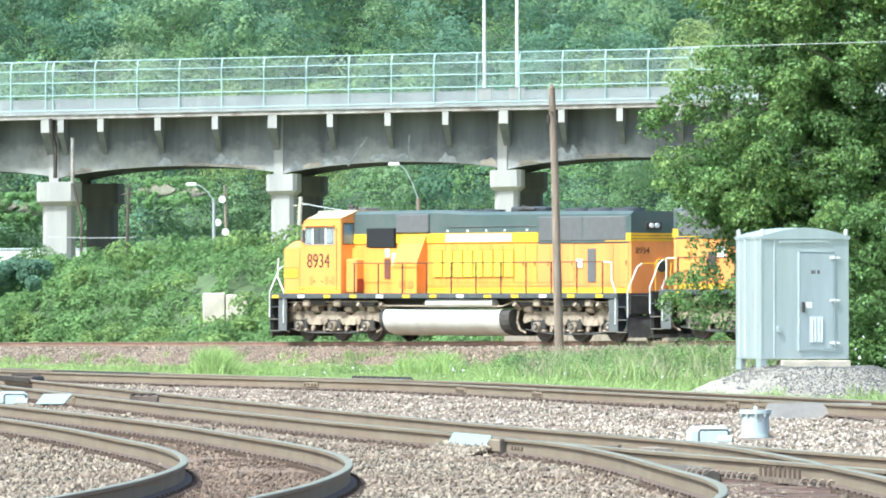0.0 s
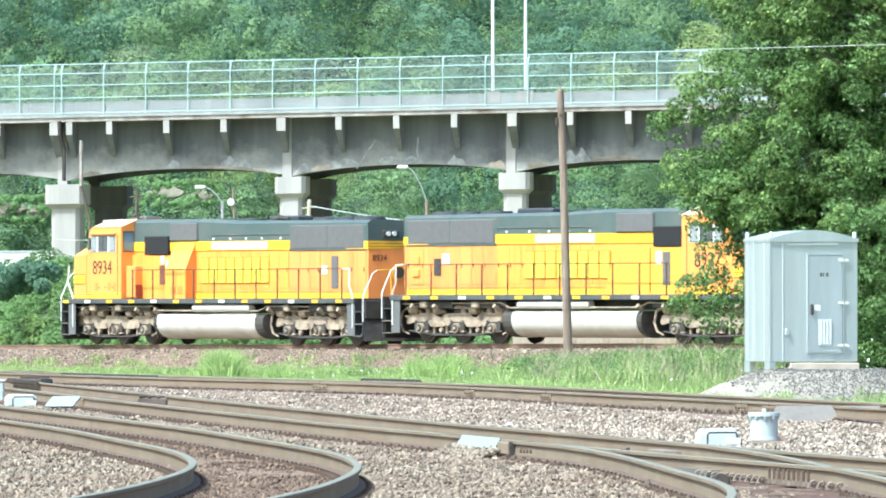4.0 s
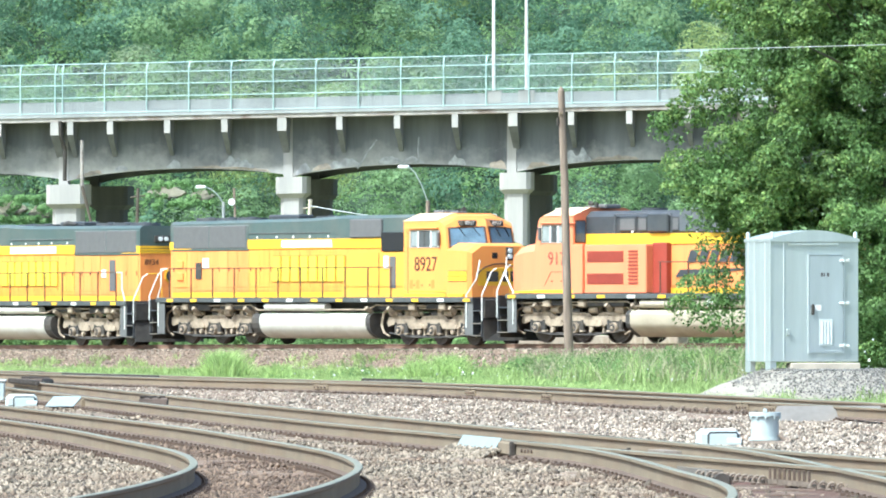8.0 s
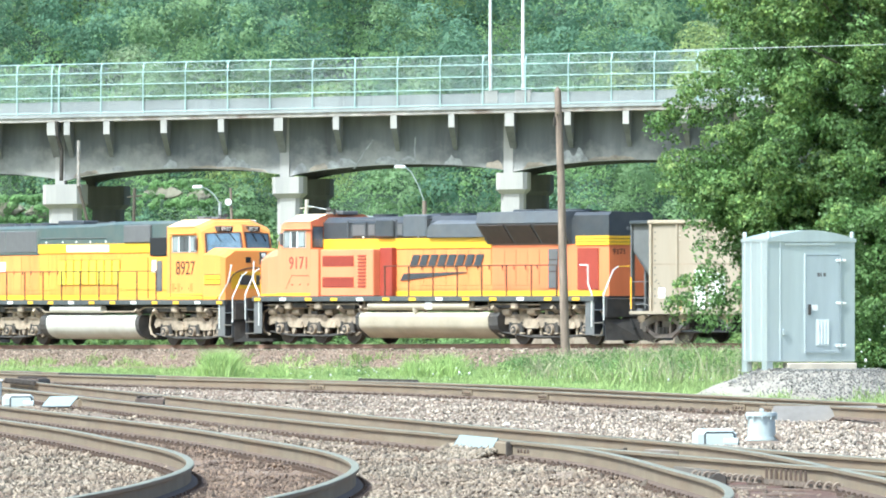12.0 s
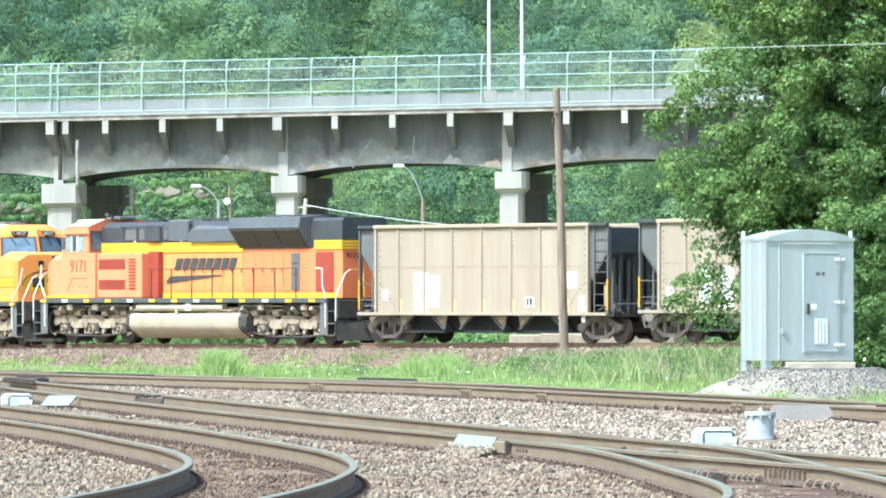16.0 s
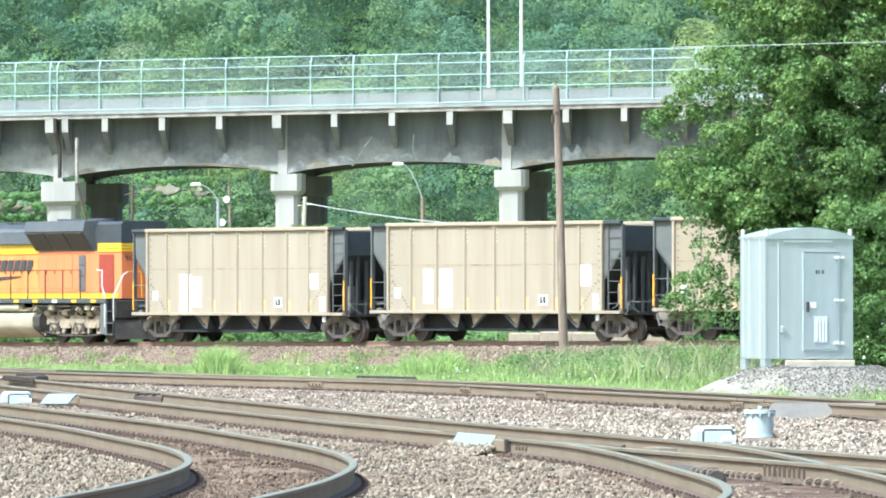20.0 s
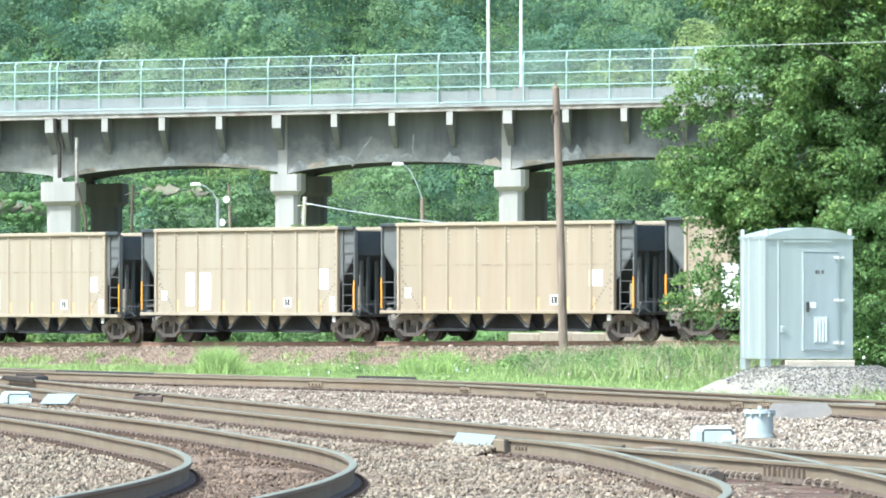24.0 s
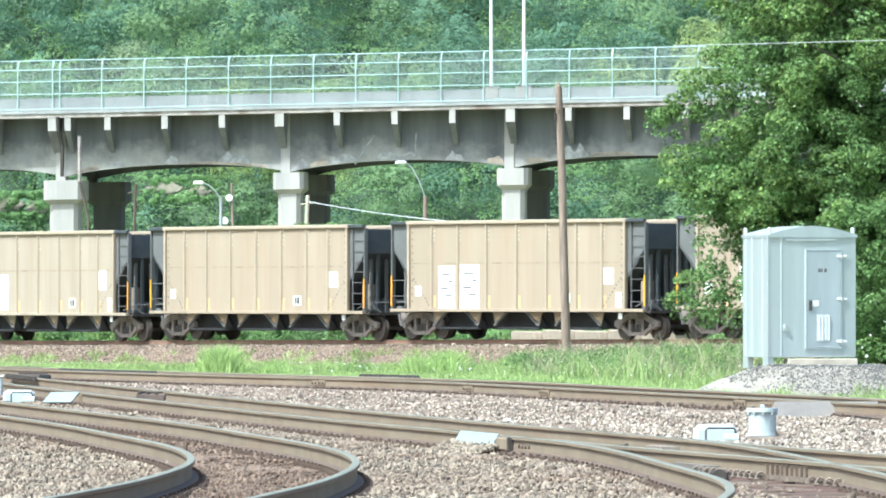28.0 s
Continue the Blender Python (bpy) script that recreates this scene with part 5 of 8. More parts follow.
    for s in (-1, 1):
        G().box(rear + 0.02, 8.9, s * 1.5, s * 1.508, 1.70, 1.80).make("sill_stripe", M_YELLOW, cab)
        if kind == "ace":
            G().box(8.95, 10.1, s * 1.3, s * 1.425, 1.70, 1.77).make("nose_sill_stripe", M_YELLOW, nose)
            for x0, z0, x1, z1 in ((8.3, 1.95, 7.95, 2.42), (7.95, 2.42, 6.85, 2.42)):
                G().tube([(x0, s * 1.502, z0), (x1, s * 1.502, z1)], 0.012, seg=4).make("panel_line", M_REDP, cab)
        else:
            G().box(rear + 0.02, 8.9, s * 1.5, s * 1.506, 1.86, 1.90).make("sill_stripe", M_YELLOW, cab)
            G().box(8.95, 9.9, s * 1.3, s * 1.462, 1.70, 1.79).make("nose_sill_stripe", M_YELLOW, nose)
            for x in (6.85, 7.25, 8.2):
                G().box(x - 0.22, x - 0.02, s * 1.5, s * 1.504, 1.98, 2.28, 0.003).make("louvre_plate", M_ORANGE3, cab)
        if kind != "ace":
            G().box(rear + 0.25, rear + 0.28, s * 1.5, s * 1.508, 1.72, 4.0).make("cab_door_seam", M_POSTC, cab)
        for k in range(3):
            G().cyl((6.9 + 0.5 * k, s * 1.5, 2.1), (6.9 + 0.5 * k, s * 1.515, 2.1), 0.03, seg=8).make("rivet_cap", M_POSTC, cab)
    if kind != "ace":
        cab.location.x = nose.location.x = -0.22
    return cab, nose


def hood_ring(x, hw, zt, c=0.22):
    return [(x, -hw, 1.675), (x, hw, 1.675), (x, hw, zt - c), (x, hw - c * 1.3, zt), (x, -hw + c * 1.3, zt), (x, -hw, zt - c)]


def door_panels(v, x0, x1, z0, z1, hw, material, step=0.62, name="hood_door"):
    """Access doors on both hood sides, each a thin raised panel with a latch."""
    n = max(1, int((x1 - x0) / step))
    d = (x1 - x0) / n
    for s in (-1, 1):
        for i in range(n):
            g = G().box(x0 + d * i + 0.012, x0 + d * (i + 1) - 0.012, s * hw, s * (hw + 0.012), z0, z1, 0.004)
            door = g.make(name, material, v)
            G().box(x0 + d * i - 0.005, x0 + d * i + 0.007, s * hw, s * (hw + 0.004), z0, z1).make("door_gap", M_POSTC, door)
            G().box(x0 + d * i + 0.08, x0 + d * i + 0.12, s * (hw + 0.018), s * (hw + 0.035), (z0 + z1) / 2 - 0.08, (z0 + z1) / 2 + 0.08).make("latch", M_UNDER, door)


M_MARK = mat("bright_yellow_relief_mark", (0.74, 0.60, 0.06), 0.4, vary=0.05, scale=2)


def brand_blocks(v, x0, x1, z0, z1, hw, material, edge, slant=0.0, sides=(1,)):
    """The company's mark as four pairs of plain upright slabs, with a dark outline where it has one."""
    for s in sides:
        n, gap = 4, 0.12
        w = (abs(x1 - x0) - gap * (n - 1)) / n
        for i in range(2 * n):
            a = max(x0, x1) - (i // 2) * (w + gap) - (0 if i % 2 == 0 else w * 0.56)
            wide = w * 0.44

            def slab(grow, d0, d1):
                lo, hi = z0 - grow, z1 + grow
                return G().prism([(a + grow, lo), (a - wide - grow, lo), (a - wide - grow - slant, hi), (a + grow - slant, hi)], "y", s * (hw + d0), s * (hw + d1))
            block = slab(0.0, 0.02, 0.05 if edge else 0.032).make("mark_block", material, v)
            if edge:
                slab(0.045, 0.014, 0.018).make("mark_edge", edge, block)


def number_on(v, body, x, y, z, size, material, side):
    """A road number on the cab side: read from outside the given side."""
    rz = 180 if side > 0 else 0
    return text_mesh(body, size, material, v, Matrix.Translation((x, y, z)) @ Euler((radians(90), 0, radians(rz))).to_matrix().to_4x4())


def loco_mac(road, label, s_centre, turned):
    """Older engine: orange and yellow with a dark green roof."""
    v = thing("locomotive", label, "locomotive", "locomotives of the coal train")
    scheme = dict(body=M_ORANGE, trucks=(7.38, 7.0) if turned else (7.0, 7.38), short_front=0.0 if turned else 0.42, tank=(-3.45, 3.5), reservoir=(-3.1, 0.9), rail=(5.2, -9.6))
    loco_common(v, scheme, -1 if turned else 1)
    side = -1 if turned else 1
    wide_cab(v, M_ORANGE, "mac", road, scheme["short_front"])
    number_on(v, road, 7.42, side * 1.508, 2.6, 0.72, M_NUM, side)
    loft(G(), [hood_ring(-5.0, 0.92, 3.5, 0.02), hood_ring(6.25, 0.92, 3.5, 0.02)]).make("long_hood", M_HOODY, v, "golden yellow engine hood with access doors")
    loft(G(), [hood_ring(-10.35, 0.92, 3.5, 0.02), hood_ring(-5.004, 0.92, 3.5, 0.02)]).make("radiator_hood", M_HOOD, v, "orange hood under the radiators")
    roof = loft(G(), [[(x, -0.935, 3.44), (x, 0.935, 3.44), (x, 0.935, zt - 0.11), (x, 0.80, zt), (x, -0.80, zt), (x, -0.935, zt - 0.11)] for x, zt in ((-10.352, 4.47), (-5.0, 4.5), (-1.0, 4.52), (1.2, 4.60), (6.25, 4.60))])
    roof = roof.make("hood_roof", M_GREEN, v, "dark green hood roof")
    for s in (-1, 1):
        G().box(-5.1, 6.2, s * 0.93, s * 0.955, 3.44, 3.78).make("hood_stripe", M_YELLOW, v)
        w0, w1 = (-2.75, 0.57) if turned else (-3.5, 0.4)
        G().box(w0, w1, s * 0.955, s * 0.962, 3.48, 3.74).make("white_band", M_WHITE, v)
        G().box(-10.37, -8.9, s * 0.93, s * 0.958, 3.44, 3.72).make("rear_stripe", M_YELLOW, v)
        # intake box, grey equipment panels and radiators stand proud of the hood
        back = 0.0 if turned else -0.5
        G().box(3.9 + back, 5.6 + back, s * 0.9, s * 1.06, 3.30, 3.98, 0.02).make("air_intake", M_DARK, v, "black air intake opening")
        g = G().box(1.8 + back * 0.8, 3.85 + back, s * 0.9, s * 1.02, 3.80, 4.46, 0.03)
        g.make("grey_side_panel", M_GREY, v)
        for a, b in ((-5.15, -7.62), (-7.68, -10.1)):
            rad = G().box(a, b, s * 0.9, s * 0.975, 3.47, 4.30, 0.02).make("radiator", M_GREY, v, "dark grey radiator grille")
            for k in range(8):
                z = 3.53 + k * 0.093
                G().box(a - 0.12, b + 0.12, s * 0.975, s * 0.98, z, z + 0.06).make("slat", M_GREY, rad)
        G().box(-5.0, -10.25, s * 0.9, s * 0.955, 3.38, 4.31, 0.02).make("radiator_frame", M_GREEN, v)
        # deep equipment cabinet on the walkway behind the cab
        if turned:
            G().prism([(6.2, 1.68), (1.2, 1.68), (1.75, 3.25), (6.2, 3.3)], "y", s * 0.9, s * 1.02).make("equipment_cabinet", M_YELLOW2, v)
        else:
            G().prism([(6.2, 1.68), (2.9, 1.68), (2.9, 3.25), (6.2, 3.3)], "y", s * 0.9, s * 1.02).make("side_casing", M_HOODY, v)
            cabinet = G().prism([(s * 0.9, 1.68), (s * 1.39, 1.68), (s * 1.39, 2.75), (s * 1.10, 3.42), (s * 0.9, 3.42)], "x", 1.57, 3.0).make("equipment_cabinet", M_HOODY, v, "wide cabinet tapering towards its top")
            G().prism([(s * 0.9, 3.42), (s * 1.10, 3.42), (s * 0.94, 3.79), (s * 0.9, 3.79)], "x", 1.57, 3.0).make("cabinet_stripe", M_YELLOW, cabinet)
            # Thin darker orange plate paints the shade on the cabinet's rear face.
            G().prism([(s * 0.9, 1.68), (s * 1.39, 1.68), (s * 1.39, 2.75), (s * 0.95, 3.76), (s * 0.9, 3.76)], "x", 1.55, 1.568).make("rear_plate", M_ORANGE3, cabinet, "rear plate in a shaded orange")
            G().box(1.7, 2.85, s * 1.385, s * 1.392, 2.74, 2.77).make("cabinet_seam", M_POSTC, cabinet)
            for k in range(2):
                G().box(1.75 + 0.5 * k, 2.1 + 0.5 * k, s * 1.39, s * 1.41, 1.86, 2.12, 0.04).make("cable_opening", M_ORANGE3, cabinet)
        if turned:
            G().box(4.42, 4.8, s * 1.02, s * 1.04, 2.0, 3.12).make("dark_vent", M_GREY, v)
            G().box(4.05, 4.35, s * 1.02, s * 1.05, 2.7, 3.15).make("notice", M_WHITE, v)
            G().box(3.7, 3.74, s * 1.02, s * 1.035, 1.75, 3.26).make("panel_seam", M_POSTC, v)
        else:
            sand = G().box(5.3, 5.95, s * 1.0, s * 1.35, 1.7, 2.9, 0.04).make("sand_box", M_ORANGE, v)
            G().box(5.28, 5.3, s * 1.04, s * 1.32, 1.75, 2.2).make("recess", M_REDP, sand)
            G().box(3.65, 4.0, s * 1.02, s * 1.05, 2.2, 2.9).make("dark_vent", M_REDBROWN, v)
            G().box(3.15, 3.55, s * 1.02, s * 1.05, 2.65, 3.1, 0.02).make("notice", M_WHITE, v)
            G().box(3.7, 3.95, s * 1.02, s * 1.05, 2.95, 3.25, 0.02).make("notice", M_WHITE, v)
        if turned:
            G().box(-8.6, -8.2, s * 0.935, s * 0.95, 2.35, 2.95).make("dark_vent", M_UNDER, v)
            G().box(-8.12, -7.7, s * 0.935, s * 0.95, 2.75, 3.12, 0.02).make("notice", M_WHITE, v)
            panel = G().box(-9.95, -9.2, s * 0.935, s * 0.95, 2.05, 3.34).make("recess_panel", M_ORANGE, v)
            for z in (2.3, 2.75):
                G().box(-9.8, -9.4, s * 0.95, s * 1.02, z, z + 0.3, 0.05).make("cable_box", M_ORANGE, panel)
        else:
            G().box(-8.35, -7.9, s * 0.935, s * 0.95, 2.05, 3.2).make("dark_door", M_GREY, v)
            G().box(-7.6, -7.25, s * 0.935, s * 0.95, 2.55, 2.85).make("notice", M_WHITE, v)
    for s in (-1, 1):
        for x in (0.3, -0.9, -2.0, -3.1, -4.4):
            G().box(x - 0.05, x + 0.05, s * 0.935, s * 0.96, 3.82, 3.9, 0.02).make("marker_lamp", M_LAMP, v)
        G().tube([(0.4, s * 0.95, 4.0), (-4.9, s * 0.95, 4.0)], 0.014).make("roof_grab_bar", M_GREY, v)
    for x, h in ((-4.0, 0.2), (-4.25, 0.17), (-3.75, 0.16)):
        G().cyl((x, 0.5, 4.4 + h), (x + 0.4, 0.5, 4.42 + h), 0.04, 0.1, seg=10).make("horn_bell", M_UNDER, v)
    door_panels(v, -4.95, 1.1, 2.05, 3.36, 0.92, M_HOODY)
    door_panels(v, -7.1, -5.05, 2.05, 3.36, 0.92, M_HOOD)
    door_panels(v, -10.2, -8.5, 2.05, 3.36, 0.92, M_HOOD)
    brand_blocks(v, 1.1 + 0.3 * turned, -3.6 + 0.3 * turned, 2.26, 3.15, 0.935, M_MARK, M_MARKEDGE, sides=(side,))
    for x in (0.3, -0.9, -6.2, -7.6, -9.0):
        g = G().cyl((x, 0, 4.46), (x, 0, 4.60), 0.58, 0.56, seg=24)
        g.cyl((x, 0, 4.60), (x, 0, 4.63), 0.2, 0.1, seg=12)
        g.make("roof_fan", M_BLACK, v, smooth=True)
    G().box(-4.6, -2.6, -0.35, 0.35, 4.48, 4.68, 0.05).make("exhaust_silencer", M_BLACK, v)
    for k in range(6):
        G().cyl((-3.4 + 0.5 * k - 1.2, 0.6, 4.36), (-3.4 + 0.5 * k - 1.2, 0.6, 4.5), 0.05, seg=6).make("lifting_lug", M_GREEN, v)
    g = G().box(-10.36, -10.42, -0.35, 0.35, 3.85, 4.1, 0.02)
    g.make("rear_number_board", M_UNDER, v)
    for k in range(3):
        G().box(-10.352, -10.372, -0.93, 0.93, 3.44 + 0.1 * k, 3.52 + 0.1 * k).make("rear_band", M_YELLOW, v)
    turn = Matrix(((0, 0, -1, -10.36), (-1, 0, 0, 0.45), (0, 1, 0, 3.02), (0, 0, 0, 1)))
    text_mesh(road, 0.3, M_NUM, v, turn)
    for s in (-0.12, 0.12):
        G().cyl((-10.4, s, 3.98), (-10.46, s, 3.98), 0.085, seg=12).make("rear_light", M_LAMP, v, smooth=True)
    G().cyl((-10.35, -0.35, 2.6), (-10.4, -0.35, 2.6), 0.26, seg=24).make("rear_emblem", M_YELLOW, v, smooth=True)
    G().cyl((-10.4, -0.35, 2.6), (-10.41, -0.35, 2.6), 0.21, seg=24).make("emblem_disc", M_UNDER, v, smooth=True)
    VEHICLES.append((v, s_centre, turned))
    return v


def loco_ace(road, label, s_centre):
    """Newer engine: red-orange with a black roof and flared radiators."""
    v = thing("locomotive", label, "locomotive", "locomotives of the coal train")
    scheme = dict(body=M_ORANGE2, trucks=(7.05, 7.38), tank_paint=M_TANK2, tank_half=[(0.95, 0.20), (1.40, 0.52), (1.47, 0.66), (1.47, 0.98), (1.36, 1.12)], tank=(-4.1, 3.75), reservoir=(-3.0, 3.2), rail=(2.1, -9.6))
    loco_common(v, scheme, 1)
    wide_cab(v, M_ORANGE2, "ace", road)
    for s in (-1, 1):
        beam = G().box(-4.3, 3.9, s * 1.15, s * 1.28, 1.17, 1.34, 0.02).make("side_beam", M_TRUCK, v, "dusty tan side beam above the tank")
        for k in range(9):
            G().box(-4.0 + 0.95 * k, -3.93 + 0.95 * k, s * 1.28, s * 1.36, 1.16, 1.5, 0.01).make("beam_gusset", M_TRUCK, beam)
        G().box(-0.75, -0.35, s * 1.46, s * 1.5, 1.22, 1.48, 0.01).make("gauge_plate", M_WHITE, v)
        G().cyl((0.35, s * 1.4, 1.1), (0.35, s * 1.46, 1.4), 0.1, 0.06, seg=10).make("filler_pipe", M_TANK2, v, smooth=True)
    number_on(v, road, 7.48, 1.508, 2.66, 0.64, M_NUM2, 1)
    loft(G(), [hood_ring(-3.6, 0.92, 3.5, 0.02), hood_ring(6.75, 0.92, 3.5, 0.02)]).make("long_hood", M_HOOD2, v, "orange engine hood with access doors")
    loft(G(), [hood_ring(-10.45, 0.92, 3.5, 0.02), hood_ring(-3.604, 0.92, 3.5, 0.02)]).make("radiator_hood", M_REDOR, v, "red-orange hood under the radiators")
    roof = loft(G(), [[(x, -0.935, 3.46), (x, 0.935, 3.46), (x, 0.935, 4.3), (x, 0.72, 4.5), (x, -0.72, 4.5), (x, -0.935, 4.3)] for x in (-8.4, 6.75)])
    roof.make("hood_roof", M_BLACK, v, "black hood roof")
    loft(G(), [[(x, -0.935, 3.46), (x, 0.935, 3.46), (x, 0.935, 4.44), (x, 0.82, 4.55), (x, -0.82, 4.55), (x, -0.935, 4.44)] for x in (-10.452, -8.404)]).make("rear_housing", M_BLACK, v, "black rear housing")
    for s in (-1, 1):
        G().box(-3.6, 6.72, s * 0.93, s * 0.955, 3.36, 3.72).make("hood_stripe", M_YELLOW, v)
        band = G().box(-10.47, -8.55, s * 0.93, s * 0.958, 3.42, 3.74).make("rear_stripe", M_YELLOW, v)
        for z in (3.52, 3.62):
            G().box(-10.47, -8.55, s * 0.958, s * 0.962, z, z + 0.02).make("stripe_line", M_NUM, band)
        # side cabinet with grilles beside the cab
        G().box(6.26, 6.76, s * 0.9, s * 1.498, 1.68, 3.36, 0.01).make("cab_base", M_ORANGE2, v)
        cabinet = G().box(2.95, 6.25, s * 0.9, s * 1.42, 1.68, 3.34, 0.03).make("equipment_cabinet", M_ORANGE2, v)
        for z0, z1 in ((2.75, 3.12), (2.0, 2.36)):
            gr = G().box(6.08, 4.15, s * 1.42, s * 1.435, z0, z1).make("grille", M_REDP, cabinet)
            for k in range(5):
                G().box(6.08, 4.15, s * 1.435, s * 1.447, z0 + 0.02 + 0.07 * k, z0 + 0.05 + 0.07 * k).make("grille_slat", M_REDP, gr)
        for k in range(10):
            G().box(3.38, 3.86, s * 1.42, s * 1.45, 2.0 + k * 0.12, 2.06 + k * 0.12).make("louvre", M_REDP, cabinet)
        G().box(2.2, 2.94, s * 0.9, s * 1.14, 1.68, 3.40, 0.02).make("red_cabinet", M_REDP, v)
        # raised roof boxes and flared radiators
        vs = [(0.12, 3.74), (-3.34, 3.74), (-3.34, 4.30), (-0.6, 4.34), (-0.3, 4.31), (-0.08, 4.22), (0.08, 4.06)]
        duct = loft(G(), [[(x, s * y, z) for x, z in vs] for y in (0.3, 0.94)] + [[(x, s * 1.08, min(z, 4.2)) for x, z in vs]]).make("exhaust_duct", M_ROOFGREY, v, "grey exhaust duct along the roof edge")
        G().box(0.3, 1.74, s * 0.3, s * 1.0, 3.74, 4.56, 0.05).make("blower_housing", M_ROOFGREY, v)
        G().box(0.12, 0.29, s * 0.3, s * 0.96, 3.74, 4.4).make("duct_gap", M_DARK, v)
        G().tube([(5.1, s * 1.02, 3.72), (5.1, s * 1.02, 4.38), (2.3, s * 1.02, 4.40), (2.1, s * 1.02, 4.3), (2.1, s * 1.02, 3.72)], 0.02).make("roof_handrail", M_ROOFGREY, v)
        pts = [(-3.35, s * 0.93, 3.45), (-8.3, s * 0.93, 3.45), (-8.3, s * 1.45, 4.2), (-3.35, s * 1.45, 4.2), (-8.3, s * 1.38, 4.58), (-3.35, s * 1.38, 4.58), (-3.35, s * 0.2, 4.62), (-8.3, s * 0.2, 4.62)]
        G().add(pts, [(0, 1, 2, 3), (3, 2, 4, 5), (5, 4, 7, 6), (0, 3, 5, 6), (1, 7, 4, 2)], 0).make("flared_radiator", M_ROOFGREY, v, "black flared radiator housing")
        for k in range(3):
            a, b = -3.5 - k * 1.6, -4.95 - k * 1.6
            vs = [(a, s * 0.97, 3.52), (b, s * 0.97, 3.52), (b, s * 1.43, 4.14), (a, s * 1.43, 4.14)]
            vs += [(x, y + s * 0.03, z - 0.02) for x, y, z in vs]
            G().add(vs, [(4, 5, 6, 7), (0, 4, 7, 3), (1, 2, 6, 5), (0, 1, 5, 4), (3, 7, 6, 2)]).make("radiator_grille", M_BROWNGRILLE, v)
        G().box(-6.95, -7.5, s * 0.935, s * 0.95, 1.95, 3.3).make("dark_door", M_GREY, v)
        for z in (2.5, 2.9):
            G().box(-6.98, -7.47, s * 0.95, s * 0.958, z, z + 0.05).make("door_hinge_strip", M_BROWNGRILLE, v)
        G().box(-8.65, -9.85, s * 0.935, s * 0.95, 1.9, 3.32).make("red_door", M_REDP, v)
        G().box(3.3, 2.2, s * 0.6, s * 1.1, 3.75, 4.4, 0.05).make("roof_box", M_BLACK, v)
    for s in (-1, 1):
        for x in (4.2, 2.3, 0.8, -0.3, -1.4, -2.6):
            G().box(x - 0.06, x + 0.06, s * 0.955, s * 0.985, 3.74, 3.84, 0.02).make("marker_lamp", M_LAMP, v)
        for x0, x1 in ((4.9, 4.0), (3.9, 3.4), (2.1, 1.7)):
            G().box(x0, x1, s * 0.9, s * 0.99, 3.78, 4.3, 0.03).make("roof_locker", M_BLACK, v)
            G().box(x0 - 0.06, x1 + 0.06, s * 0.99, s * 1.0, 3.84, 4.22).make("locker_door", M_GREY, v)
    door_panels(v, -3.55, 1.2, 2.05, 3.3, 0.92, M_HOOD2)
    door_panels(v, -6.4, -3.65, 2.05, 3.3, 0.92, M_REDOR)
    brand_blocks(v, 1.35, -2.95, 2.72, 3.14, 0.935, M_BLACK, None, slant=0.22)
    G().prism([(1.95, 2.22), (1.7, 2.48), (-2.1, 2.53), (-2.1, 2.50)], "y", 0.95, 0.965).make("mark_swoosh", M_BLACK, v)
    for x in (-4.6, -5.9, -7.2):
        G().cyl((x, 0, 4.55), (x, 0, 4.68), 0.62, 0.6, seg=24).make("roof_fan", M_BLACK, v, smooth=True)
    for x in (4.2, 0.6, -0.6):
        G().cyl((x, 0, 4.4), (x, 0, 4.6), 0.45, seg=20).make("roof_fan", M_BLACK, v, smooth=True)
    for s in (-0.12, 0.12):
        G().cyl((-10.44, s, 3.98), (-10.475, s, 3.98), 0.07, seg=12).make("rear_light", M_GREY, v, smooth=True)
    for k in range(3):
        G().box(-10.455, -10.475, -0.93, 0.93, 3.42 + 0.11 * k, 3.51 + 0.11 * k).make("rear_band", M_YELLOW, v)
    text_mesh(road, 0.28, M_NUM, v, Matrix(((0, 0, -1, -10.46), (-1, 0, 0, 0.5), (0, 1, 0, 3.1), (0, 0, 0, 1))))
    VEHICLES.append((v, s_centre, False))
    return v


